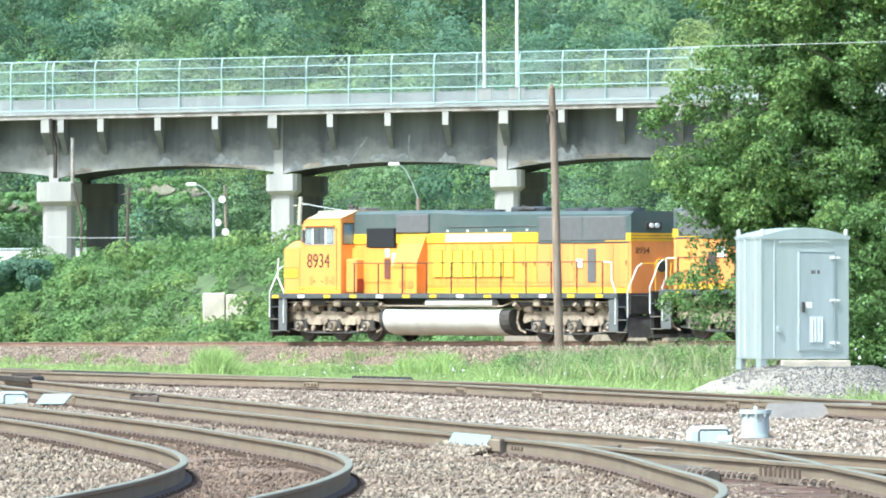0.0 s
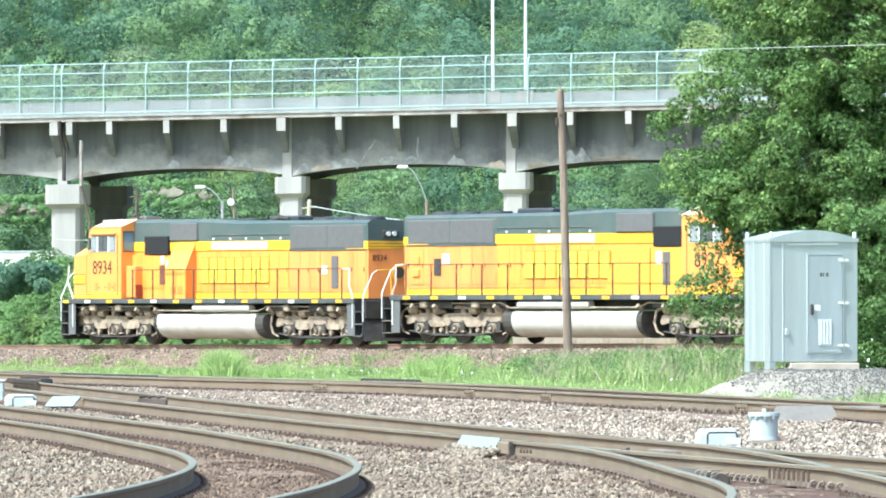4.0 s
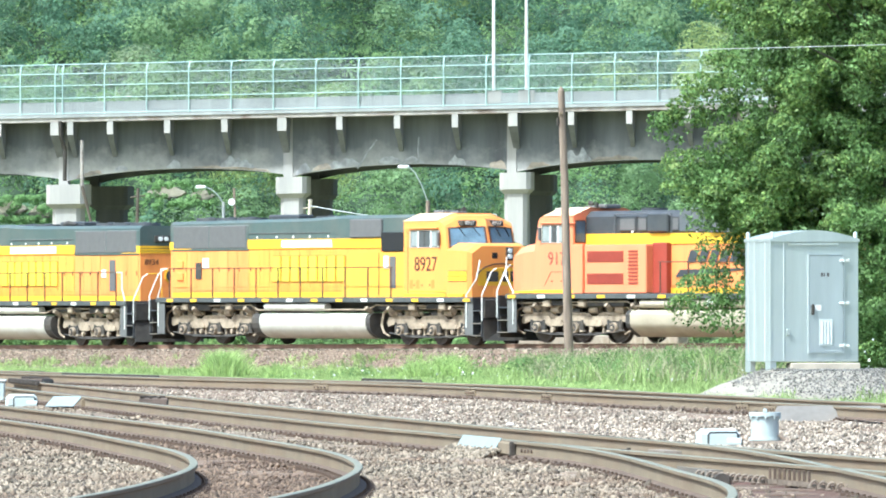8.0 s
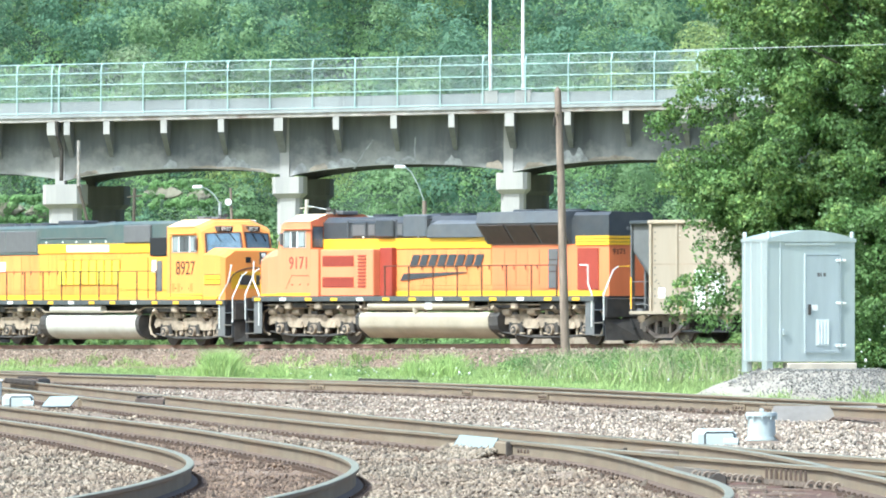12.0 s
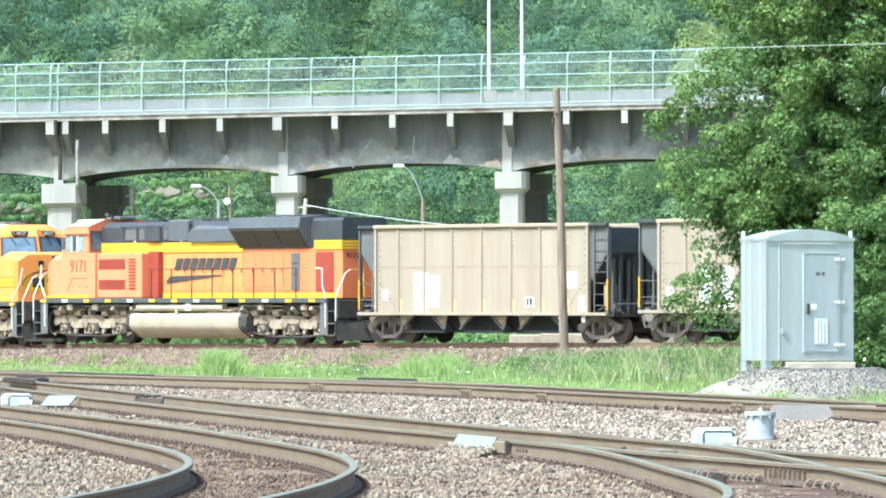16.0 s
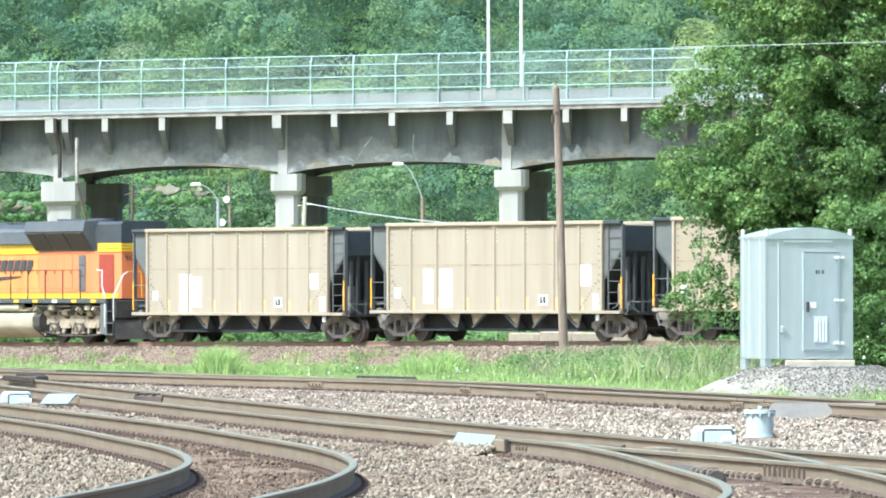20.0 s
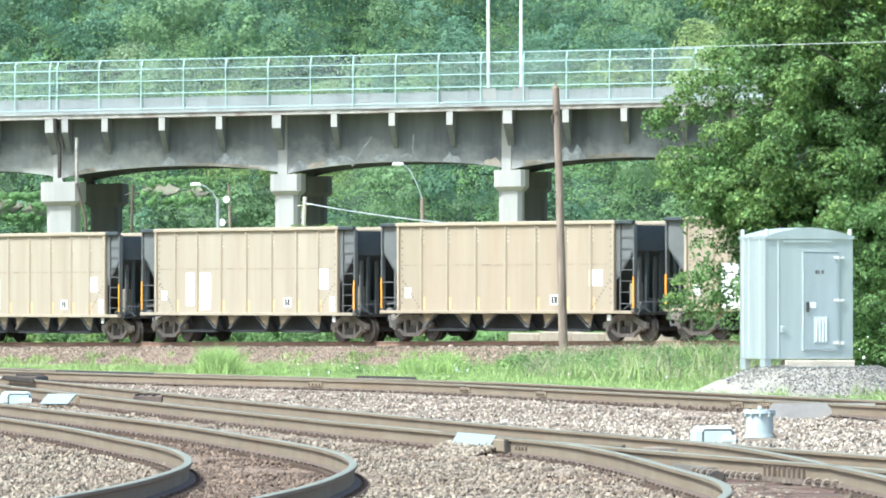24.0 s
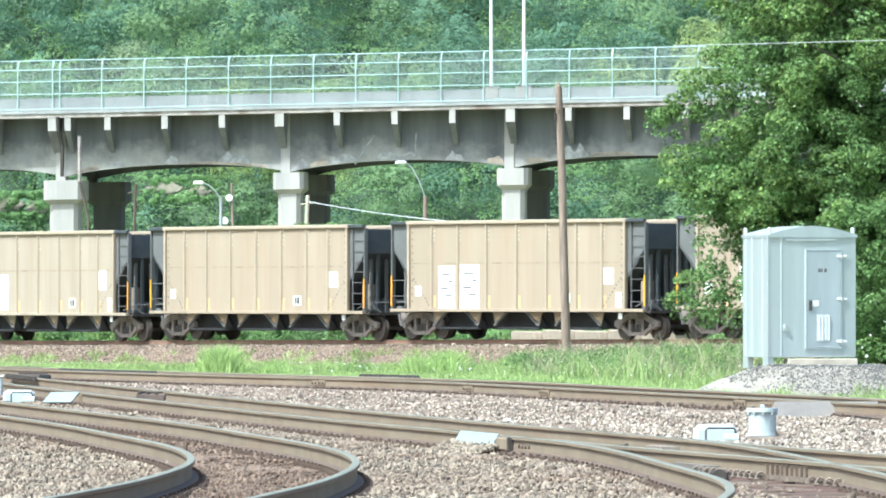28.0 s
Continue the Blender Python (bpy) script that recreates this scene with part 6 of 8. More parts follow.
def hopper_truck(vehicle, cx):
    tk = G().box(-0.25, 0.25, -0.95, 0.95, 0.45, 0.8, 0.04).make("truck", M_TRUCK2, vehicle, "brown freight truck with spring groups")
    tk.matrix_basis = pose(cx, 0, 0)
    for s in (-1, 1):
        outer = [(-1.2, 0.62), (-0.95, 0.72), (-0.45, 0.90), (0.45, 0.90), (0.95, 0.72), (1.2, 0.62), (1.2, 0.42), (0.95, 0.40), (0.5, 0.16), (-0.5, 0.16), (-0.95, 0.40), (-1.2, 0.42)]
        g = G()
        y0, y1 = s * 0.95, s * 1.08
        # top and bottom chords with open windows
        g.prism([(-1.2, 0.45), (-1.2, 0.64), (-0.45, 0.92), (0.45, 0.92), (1.2, 0.64), (1.2, 0.45), (0.9, 0.5), (0.4, 0.72), (-0.4, 0.72), (-0.9, 0.5)], "y", y0, y1)
        g.prism([(-0.95, 0.46), (-0.42, 0.15), (0.42, 0.15), (0.95, 0.46), (0.78, 0.47), (0.36, 0.28), (-0.36, 0.28), (-0.78, 0.47)], "y", y0, y1)
        for x in (-0.36, 0.36):
            g.box(x - 0.06, x + 0.06, y0, y1, 0.2, 0.85)
        g.make("side_frame", M_TRUCK2, tk)
        for x in (-0.2, 0, 0.2):
            G().cyl((x, s * 1.02, 0.27), (x, s * 1.02, 0.52), 0.085, seg=9).make("spring", M_UNDER, tk, smooth=True)
        for x in (-0.89, 0.89):
            g = G().box(x - 0.15, x + 0.15, y0, y1 + s * 0.02, 0.36, 0.62, 0.02)
            g.cyl((x, s * 1.0, 0.46), (x, s * 1.16, 0.46), 0.1, seg=12)
            g.make("bearing_cap", M_TRUCK2, tk, smooth=True)
    for x in (-0.89, 0.89):
        w = wheelset(tk, vehicle, x, 0.457, 1)
        w.matrix_basis = pose(x, 0, 0.457)
    return tk


def hopper_car(index, s_centre, label):
    v = thing("coal_hopper", label, "hopper wagon", "coal hoppers")
    paint = M_HOPPER if index < 2 else M_HOPPER2
    for s in (-1, 1):
        sheet = G().box(-6.25, 6.25, s * 1.50, s * 1.56, 1.02, 4.05).make("side_sheet", paint, v, "dusty tan side sheet")
        for x in (4.85, 3.32, 1.66, -0.08, -1.8, -3.48, -4.93):
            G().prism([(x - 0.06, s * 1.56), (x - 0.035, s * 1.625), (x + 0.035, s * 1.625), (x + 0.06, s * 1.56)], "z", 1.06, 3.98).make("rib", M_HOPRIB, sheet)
            for k in range(4):
                G().box(x - 0.125, x - 0.085, s * 1.56, s * 1.572, 3.42 + k * 0.15, 3.50 + k * 0.15).make("rib_plate", M_RIBPLATE, sheet)
            G().box(x - 0.2, x - 0.08, s * 1.56, s * 1.566, 1.08, 1.52).make("yellow_mark", M_STAIN, sheet)
        for x in (-6.2, 6.2):
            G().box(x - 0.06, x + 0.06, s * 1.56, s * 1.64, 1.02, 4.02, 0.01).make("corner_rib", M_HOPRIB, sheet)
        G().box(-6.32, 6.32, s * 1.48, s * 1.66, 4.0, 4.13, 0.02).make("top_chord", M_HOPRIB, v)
        for e in (-1, 1):
            G().box(e * 6.32, e * 7.28, s * 1.48, s * 1.65, 4.0, 4.12, 0.02).make("end_chord", M_HOPDARK, v)
        G().box(-7.28, 7.28, s * 1.46, s * 1.64, 0.95, 1.06, 0.01).make("side_sill", paint, v)
        G().box(-6.2, 6.2, s * 1.56, s * 1.568, 2.62, 2.66).make("weld_seam", M_SEAM, sheet)
        # rows of rivets by the end ribs and along the slope of the end sheets
        for e in (-1, 1):
            for k in range(11):
                G().box(e * 6.02 - 0.02, e * 6.02 + 0.02, s * 1.56, s * 1.575, 1.3 + 0.24 * k, 1.345 + 0.24 * k).make("rivet", M_HOPDARK, sheet)
            for k in range(9):
                x, z = 5.95 - 0.115 * k, 2.1 - 0.115 * k
                G().box(e * x - 0.02, e * x + 0.02, s * 1.56, s * 1.575, z - 0.02, z + 0.02).make("rivet", M_HOPDARK, sheet)
        for e in (-1, 1):
            tri = [(e * 6.25, 4.0), (e * 7.26, 4.0), (e * 7.26, 3.1), (e * 6.25, 2.1)]
            G().prism(tri, "y", s * 1.46, s * 1.50).make("end_gusset", M_GUSSET, v, "grey end gusset")
            G().box(e * 7.24, e * 7.30, s * 1.42, s * 1.56, 1.05, 4.0).make("corner_post", M_GUSSET, v)
            G().box(e * 7.235, e * 7.305, s * 1.56, s * 1.575, 1.15, 2.2).make("reflector", M_REFLECT, v)
            if e * s < 0:
                lad = G().box(e * 6.5, e * 6.54, s * 1.52, s * 1.56, 1.05, 4.0).make("ladder", M_GREY, v)
                for k in range(7):
                    G().tube([(e * 6.52, s * 1.55, 1.3 + 0.38 * k), (e * 7.26, s * 1.55, 1.3 + 0.38 * k)], 0.014).make("rung", M_GREY, lad)
            else:
                for z in (1.5, 2.05):
                    G().tube([(e * 6.3, s * 1.55, z), (e * 7.26, s * 1.55, z)], 0.016).make("grab_iron", M_GREY, v)
    for e in (-1, 1):
        vs = [(e * 7.26, -1.5, 3.95), (e * 7.26, 1.5, 3.95), (e * 7.26, 1.5, 3.1), (e * 7.26, -1.5, 3.1), (e * 5.0, 1.5, 0.95), (e * 5.0, -1.5, 0.95),
              (e * 7.20, -1.5, 3.95), (e * 7.20, 1.5, 3.95), (e * 7.20, 1.5, 3.13), (e * 7.20, -1.5, 3.13), (e * 4.92, 1.5, 0.98), (e * 4.92, -1.5, 0.98)]
        G().add(vs, [(0, 1, 2, 3), (3, 2, 4, 5), (6, 9, 8, 7), (9, 11, 10, 8), (0, 3, 9, 6), (3, 5, 11, 9), (1, 7, 8, 2), (2, 8, 10, 4), (0, 6, 7, 1), (5, 4, 10, 11)]).make("slope_sheet", M_HOPDARK, v, "black sloping end sheet")
        for y in (-0.9, -0.3, 0.3, 0.9):
            G().prism([(e * 7.22, 1.0), (e * 7.1, 1.0), (e * 7.1, 3.1), (e * 7.22, 3.1)], "y", y - 0.05, y + 0.05).make("end_brace", M_HOPDARK, v)
        G().box(e * 6.2, e * 7.45, -1.45, 1.45, 0.92, 1.0).make("end_platform", M_UNDER, v)
        g = G().box(e * 7.2, e * 7.75, -0.14, 0.14, 0.74, 1.0, 0.02).box(e * 7.7, e * 8.05, -0.18, 0.18, 0.66, 1.04, 0.05)
        g.make("coupler", M_TRUCK2, v)
    G().cyl((-6.72, 1.0, 1.15), (-6.72, 1.0, 2.0), 0.23, seg=16).make("brake_reservoir", M_HOPPER2, v, smooth=True)
    G().cyl((-6.5, 0.3, 1.02), (-6.5, 0.3, 1.5), 0.17, seg=12).make("brake_valve", M_GUSSET, v, smooth=True)
    for e in (-1, 1):
        G().tube([(e * 6.3, 1.2, 1.12), (e * 6.9, 1.3, 1.3), (e * 7.3, 1.3, 1.28), (e * 7.42, 0.8, 0.9)], 0.03).make("brake_pipe", M_GUSSET, v)
        G().tube([(e * 7.42, 1.42, 1.0), (e * 7.5, 1.42, 1.35), (e * 7.5, 0.4, 1.36)], 0.022).make("uncoupling_lever", M_GREY, v)
        G().tube([(e * 7.6, 0.3, 0.95), (e * 7.78, 0.32, 0.55), (e * 8.0, 0.25, 0.62)], 0.035).make("air_hose", M_GUSSET, v)
        for y in (1.1, 0.45, -0.4):
            G().box(e * 6.98, e * 7.06, y - 0.06, y + 0.06, 1.0, 3.2).make("end_post", M_GUSSET, v)
        G().box(e * 6.9, e * 7.2, 0.9, 1.4, 1.02, 1.14, 0.02).make("step_board", M_GUSSET, v)
    G().box(-5.92, -5.72, 1.46, 1.5, 0.72, 0.93, 0.01).make("hanging_tag", M_WHITE, v)
    G().cyl((7.32, -0.5, 2.4), (7.36, -0.5, 2.4), 0.28, seg=16).make("brake_wheel", M_GREY, v)
    G().box(-7.2, 7.2, -0.2, 0.2, 0.72, 1.0).make("centre_sill", M_UNDER, v)
    # Near-black pockets and an added backing paint the shade beneath the sill.
    G().box(-5.3, 5.3, -0.8, 0.8, 0.36, 0.94).make("pocket_back", M_POCKETSHADE, v)
    for cx in (3.75, 0.25, -3.25):
        hop = loft(G(), [[(cx - 0.62, y, 0.98), (cx + 0.62, y, 0.98), (cx + 1.2, y, 0.42), (cx - 1.2, y, 0.42)] for y in (-0.9, 0.9)]).make("hopper_pocket", M_POCKETSHADE, v)
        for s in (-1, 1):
            G().box(cx - 1.3, cx + 1.3, s * 1.2, s * 1.27, 0.34, 0.42, 0.01).make("gate_bar", M_POCKETSHADE, hop)
            for k in (-1, 1):
                tri = [(cx + k * 0.5, 0.97), (cx + k * 1.42, 0.97), (cx + k * 1.26, 0.50)]
                G().prism(tri, "y", s * 1.27, s * 1.3).make("pocket_plate", paint, hop)
                G().prism([(cx + k * 0.46, 0.97), (cx + k * 0.58, 0.97), (cx + k * 1.31, 0.49), (cx + k * 1.24, 0.46)], "y", s * 1.28, s * 1.36).make("pocket_flange", M_GUSSET, hop)
                G().box(cx + k * 0.95, cx + k * 1.2, s * 1.3, s * 1.308, 0.68, 0.78).make("yellow_mark", M_STAIN, hop)
    # stencil panels differ from car to car
    panels = [[(3.55, 0.85, 1.05, 2.45), (2.75, 0.6, 1.25, 2.35)], [(3.85, 0.55, 1.3, 2.5), (2.8, 0.75, 1.15, 2.5)], [],
              [(4.0, 0.95, 1.05, 2.55), (2.65, 1.1, 1.05, 2.6)], [(3.7, 0.8, 1.2, 2.4)], [], [(3.6, 0.9, 1.1, 2.4)], []][index]
    for x, w, z0, z1 in panels:
        pn = G().box(x - w / 2, x + w / 2, 1.56, 1.568, z0, z1).make("stencil_panel", M_WHITE, v, "white lettered panel")
        for k, (wa, wb) in enumerate(() if index < 2 else ((0.34, 0.10), (0.10, 0.36), (0.36, -0.12), (0.22, 0.30))):
            z = z0 + (z1 - z0) * (0.30 + 0.16 * k)
            G().box(x - w * wa, x + w * wb, 1.568, 1.572, z, z + 0.06).make("lettering_bar", M_GREY, pn)
    G().box(-5.55, -5.0 + 0.1 * (index % 3), 1.56, 1.568, 1.9, 2.45 + 0.2 * (index == 1), 0.003).make("white_patch", M_WHITE, v)
    G().box(5.5, 5.85, 1.56, 1.568, 1.5, 1.85).make("white_patch", M_WHITE, v)
    if index in (0, 1, 3, 4):
        G().box(-6.0, -5.68, 1.56, 1.568, 1.1, 1.62).make("white_patch", M_WHITE, v)
    sq = G().box(-3.1, -2.6, 1.56, 1.568, 1.25, 1.6).make("data_plate", M_WHITE, v)
    G().box(-3.0, -2.85, 1.568, 1.572, 1.3, 1.55).box(-2.8, -2.68, 1.568, 1.572, 1.3, 1.55).make("data_mark", M_UNDER, sq)
    hopper_truck(v, 6.17)
    hopper_truck(v, -6.17)
    VEHICLES.append((v, s_centre, False))
    return v


loco_mac("8934", "orange and yellow diesel locomotive with green roof, road number 8934", 10.0, False)
loco_mac("8927", "orange and yellow diesel locomotive facing backwards, road number 8927", -12.9, True)
loco_ace("9171", "red-orange diesel locomotive with black flared radiators, road number 9171", -35.5)
for i in range(8):
    hopper_car(i, -55.0 - 16.18 * i, ("dusty tan open coal hopper with white stencil panels" if i in (0, 1, 3, 4, 6) else "dusty tan open coal hopper with small white patches"))


# ---------------------------------------------------------------- stones of the ballast
def icosa():
    t = (1 + 5 ** 0.5) / 2
    v = np.array([(-1, t, 0), (1, t, 0), (-1, -t, 0), (1, -t, 0), (0, -1, t), (0, 1, t), (0, -1, -t), (0, 1, -t), (t, 0, -1), (t, 0, 1), (-t, 0, -1), (-t, 0, 1)], float)
    f = np.array([(0, 11, 5), (0, 5, 1), (0, 1, 7), (0, 7, 10), (0, 10, 11), (1, 5, 9), (5, 11, 4), (11, 10, 2), (10, 7, 6), (7, 1, 8),
                  (3, 9, 4), (3, 4, 2), (3, 2, 6), (3, 6, 8), (3, 8, 9), (4, 9, 5), (2, 4, 11), (6, 2, 10), (8, 6, 7), (9, 8, 1)])
    return v / np.linalg.norm(v[0]), f


def chip():
    """An angular stone: an octahedron with its corners moved later."""
    v = np.array([(1, 0, 0), (-1, 0, 0), (0, 1, 0), (0, -1, 0), (0, 0, 1), (0, 0, -1)], float) * 1.15
    f = np.array([(0, 2, 4), (2, 1, 4), (1, 3, 4), (3, 0, 4), (2, 0, 5), (1, 2, 5), (3, 1, 5), (0, 3, 5)])
    return v, f


def stones(name, pts, size, material, label):
    P = np.asarray(pts, float)
    n = len(P)
    v0, f0 = chip()
    s = size * np.random.lognormal(0, 0.33, n)
    ax = np.random.uniform(0.65, 1.35, (n, 1, 3)) * s[:, None, None]
    j = np.random.normal(0, 0.28, (n, 6, 3))
    V = (v0[None] + j) * ax
    a = np.random.rand(n) * math.tau
    b = np.random.normal(0, 0.8, n)
    ca, sa, cb, sb = np.cos(a), np.sin(a), np.cos(b), np.sin(b)
    x, y, z = V[..., 0].copy(), V[..., 1].copy(), V[..., 2].copy()
    y, z = y * cb[:, None] - z * sb[:, None], y * sb[:, None] + z * cb[:, None]
    x, y = x * ca[:, None] - y * sa[:, None], x * sa[:, None] + y * ca[:, None]
    V = np.stack([x, y, z], -1) + P[:, None, :]
    F = (f0[None] + (np.arange(n) * 6)[:, None, None]).reshape(-1, 3)
    return tagged(raw_mesh(name, V.reshape(-1, 3), F, material), label, "ballast", kind="stuff")


CURVE_Y = [p.y for p in reversed(CURVE)]
CURVE_X = [p.x for p in reversed(CURVE)]
pts = []
rs = random.Random(8)
M1_X = ([p.y for p in reversed(MAIN_1)], [p.x for p in reversed(MAIN_1)])
M2_X = ([p.y for p in reversed(MAIN_2)], [p.x for p in reversed(MAIN_2)])
pale, inner = [], []
while len(pts) + len(pale) < 125000:
    q = rs.uniform(0.0098, 0.0262)          # depth drawn so that near stones lie densest
    y = 1.65 / q
    x = rs.uniform(-0.058, 0.058) * y
    d = abs(x - float(np.interp(y, CURVE_Y, CURVE_X)))
    if d < 0.72:
        if rs.random() < 0.95:
            inner.append((x, y, yard_z(x, y) + rs.uniform(-0.012, 0.010)))
        continue
    if 69 < y < 79.6 and 2.5 + 0.03 * (80 - y) < x < 4.05 and rs.random() < 0.96:
        continue
    if y < line_y(x) - 0.3:
        far = np.interp(y, *M2_X) + 0.4 < x < np.interp(y, *M1_X) and rs.random() < 0.85
        (pale if far else pts).append((x, y, yard_z(x, y) + rs.uniform(-0.012, 0.018)))
stones("loose_ballast", pts, 0.0155, M_STONE, "loose brown crushed ballast stones between the rails")
stones("stained_ballast", inner, 0.0135, M_INNERSTONE, "fine red-brown stained stones inside the curved track")
stones("pale_loose_ballast", pale, 0.0155, M_STONE3, "pale grey-pink crushed stones between the main tracks")
pts = []
for i in range(26000):
    s, lat = rs.uniform(-42, 48), rs.uniform(1.3, 4.2)
    x, y, z, _ = track_at(s, lat)
    pts.append((x, y, z - 0.22 - max(0, lat - 1.75) * 0.31 + rs.uniform(-0.02, 0.03)))
stones("bank_ballast", pts, 0.026, M_BANKSTONE, "rusty brown crushed stones on the running line's shoulder")


# ---------------------------------------------------------------- the equipment hut on its gravel heap
def heap_z(x, y):
    r = math.hypot((x - 7.1) / 2.75, (y - 155.6) / 5.5)
    return -0.5 + 0.74 * max(0.0, 1 - max(0, r - 0.42) / 0.62) ** 0.8 + 0.03 * noise.noise(Vector((x * 3, y * 2, 0)))


hv = [4.0 + 0.15 * i for i in range(44)]
hw = [149.5 + 0.35 * i for i in range(36)]
grid_sheet("gravel_heap", hv, hw, heap_z, M_SAND, "heap of pale gravel under the equipment hut", "gravel")
pts = []
while len(pts) < 15000:
    x, y = rs.uniform(4.1, 10.2), rs.uniform(149.8, 159)
    if heap_z(x, y) > -0.42 and rs.random() < (x - 5.1) / 1.7 + 0.75 * noise.noise(Vector((x * 2, y * 0.6, 0))):
        pts.append((x, y, heap_z(x, y) + rs.uniform(-0.01, 0.02)))
stones("heap_gravel", pts, 0.0115, M_STONE2, "pale grey gravel stones heaped round the hut")

M_SEAMGALV = mat("bright_galvanised_edge", (0.66, 0.70, 0.70), 0.45, 0.5, vary=0.08, scale=3)
M_DOORGALV = mat("dull_galvanised_door", (0.52, 0.56, 0.57), 0.5, 0.65, vary=0.12, scale=1.2, dirt=(0.36, 0.41, 0.42), dscale=0.9, damt=0.5, streak=True)
hut = thing("equipment_hut", "silver sheet-metal railway equipment hut on a gravel heap", "hut", at=(6.09, 155.3, 0.28), rz=17)
HW, HD, HH = 1.75, 1.45, 2.42
body = G().box(0, HW, 0, HD, 0.12, HH, 0.012).make("hut_wall", M_GALV, hut)
roof = G()
roof.prism([(-0.015, HH - 0.05), (HW + 0.015, HH - 0.05)] + [(HW + 0.015 - (HW + 0.03) * i / 14, HH + 0.005 + 0.165 * (1 - abs(2 * i / 14 - 1) ** 1.7)) for i in range(15)], "y", -0.035, HD + 0.02)
roof.make("hut_roof", M_GALV, hut, "shallow arched silver roof")
for y in (0.3, 0.9, 1.25):
    G().box(-0.02, 0.0, y - 0.011, y + 0.011, 0.14, HH - 0.05, 0.004).make("side_seam", M_SEAMGALV, body)
G().box(-0.012, 0.03, -0.012, 0.03, 0.12, HH, 0.004).make("corner_trim", M_GALV, body)
door = G().box(0.76, 1.44, -0.022, -0.002, 0.30, 2.12, 0.006).make("hut_door", M_DOORGALV, hut, "closed sheet-metal door with padlock hasp")
for a, b, c, d in ((0.738, 0.756, 0.28, 2.14), (1.444, 1.462, 0.28, 2.14), (0.756, 1.444, 2.124, 2.14), (0.756, 1.444, 0.28, 0.296)):
    G().box(a, b, -0.03, -0.002, c, d).make("door_frame", M_SEAMGALV if a < 0.75 else M_DOORGALV, door)
G().box(0.25, 0.272, -0.016, -0.002, 0.14, HH - 0.05, 0.004).make("front_seam", M_SEAMGALV, body)
for z in (0.42, 1.22, 2.02):
    G().box(1.36, 1.56, -0.045, -0.022, z - 0.025, z + 0.025, 0.008).make("hinge", M_WHITE, door)
    G().cyl((1.46, -0.04, z - 0.05), (1.46, -0.04, z + 0.05), 0.016, seg=8).make("hinge_pin", M_GALV, door)
G().box(0.80, 0.86, -0.055, -0.022, 1.0, 1.2, 0.012).make("door_handle", M_UNDER, door)
G().box(0.88, 1.0, -0.03, -0.022, 1.08, 1.19).make("door_label", M_WHITE, door, "small white notice")
vent = G().box(0.96, 1.23, -0.034, -0.022, 0.42, 0.92, 0.008).make("vent_plate", M_SEAMGALV, door)
for k in range(4):
    G().prism([(0.985 + 0.062 * k, -0.034), (1.02 + 0.062 * k, -0.052), (1.03 + 0.062 * k, -0.034)], "z", 0.45, 0.89).make("louvre", M_SEAMGALV, vent)
for k, w in ((0, 0.05), (1, 0.025), (2, 0.05)):
    G().box(0.99 + 0.06 * k, 0.99 + 0.06 * k + w, -0.026, -0.022, 1.72, 1.79).make("stencil_bar", M_GREY, door)
G().box(0.35, 1.35, -0.03, -0.002, HH - 0.12, HH - 0.06, 0.01).make("drip_strip", M_GALV, hut)
G().box(0.30, 0.38, -0.05, -0.002, 0.62, 0.74, 0.01).make("cable_box", M_GALV, hut)
for x, y in ((0.04, 0.04), (HW - 0.05, 0.04), (0.04, HD - 0.05), (HW - 0.05, HD - 0.05)):
    G().box(x - 0.03, x + 0.03, y - 0.05, y + 0.05, HH, HH + 0.14, 0.02).make("lifting_lug", M_SEAMGALV, hut)
G().box(0.0, 0.12, 0.02, 0.3, -0.08, 0.12).make("hut_foot", M_GALV, hut)
G().box(0.4, HW + 0.02, -0.05, 0.25, -0.10, 0.10, 0.015).make("door_step", M_CREAM, hut, "pale concrete door sill")
G().box(0.0, 0.1, HD - 0.3, HD, -0.08, 0.12).make("hut_foot", M_GALV, hut)


# ---------------------------------------------------------------- the leaning wooden pole
pole = thing("utility_pole", "weathered bare wooden pole leaning in the trackside grass", "pole", at=(3.92, 262, -0.6))
G().limb([(0, 0, 0), (-0.09, 0, 3.2), (-0.15, 0, 6.0), (-0.26, 0, 8.85)], (0.15, 0.14, 0.125, 0.11), 12).make("shaft", M_POLE, pole, smooth=True)
G().cyl((-0.26, 0, 8.85), (-0.27, 0, 8.98), 0.10, 0.02, seg=10).make("split_top", M_POLE, pole)
G().box(-0.32, -0.2, -0.16, -0.1, 8.1, 8.16).make("bolt", M_RUST, pole)
G().cyl((-0.36, -0.05, 7.75), (-0.36, -0.05, 8.0), 0.05, seg=8).make("insulator", M_DARKIRON, pole)


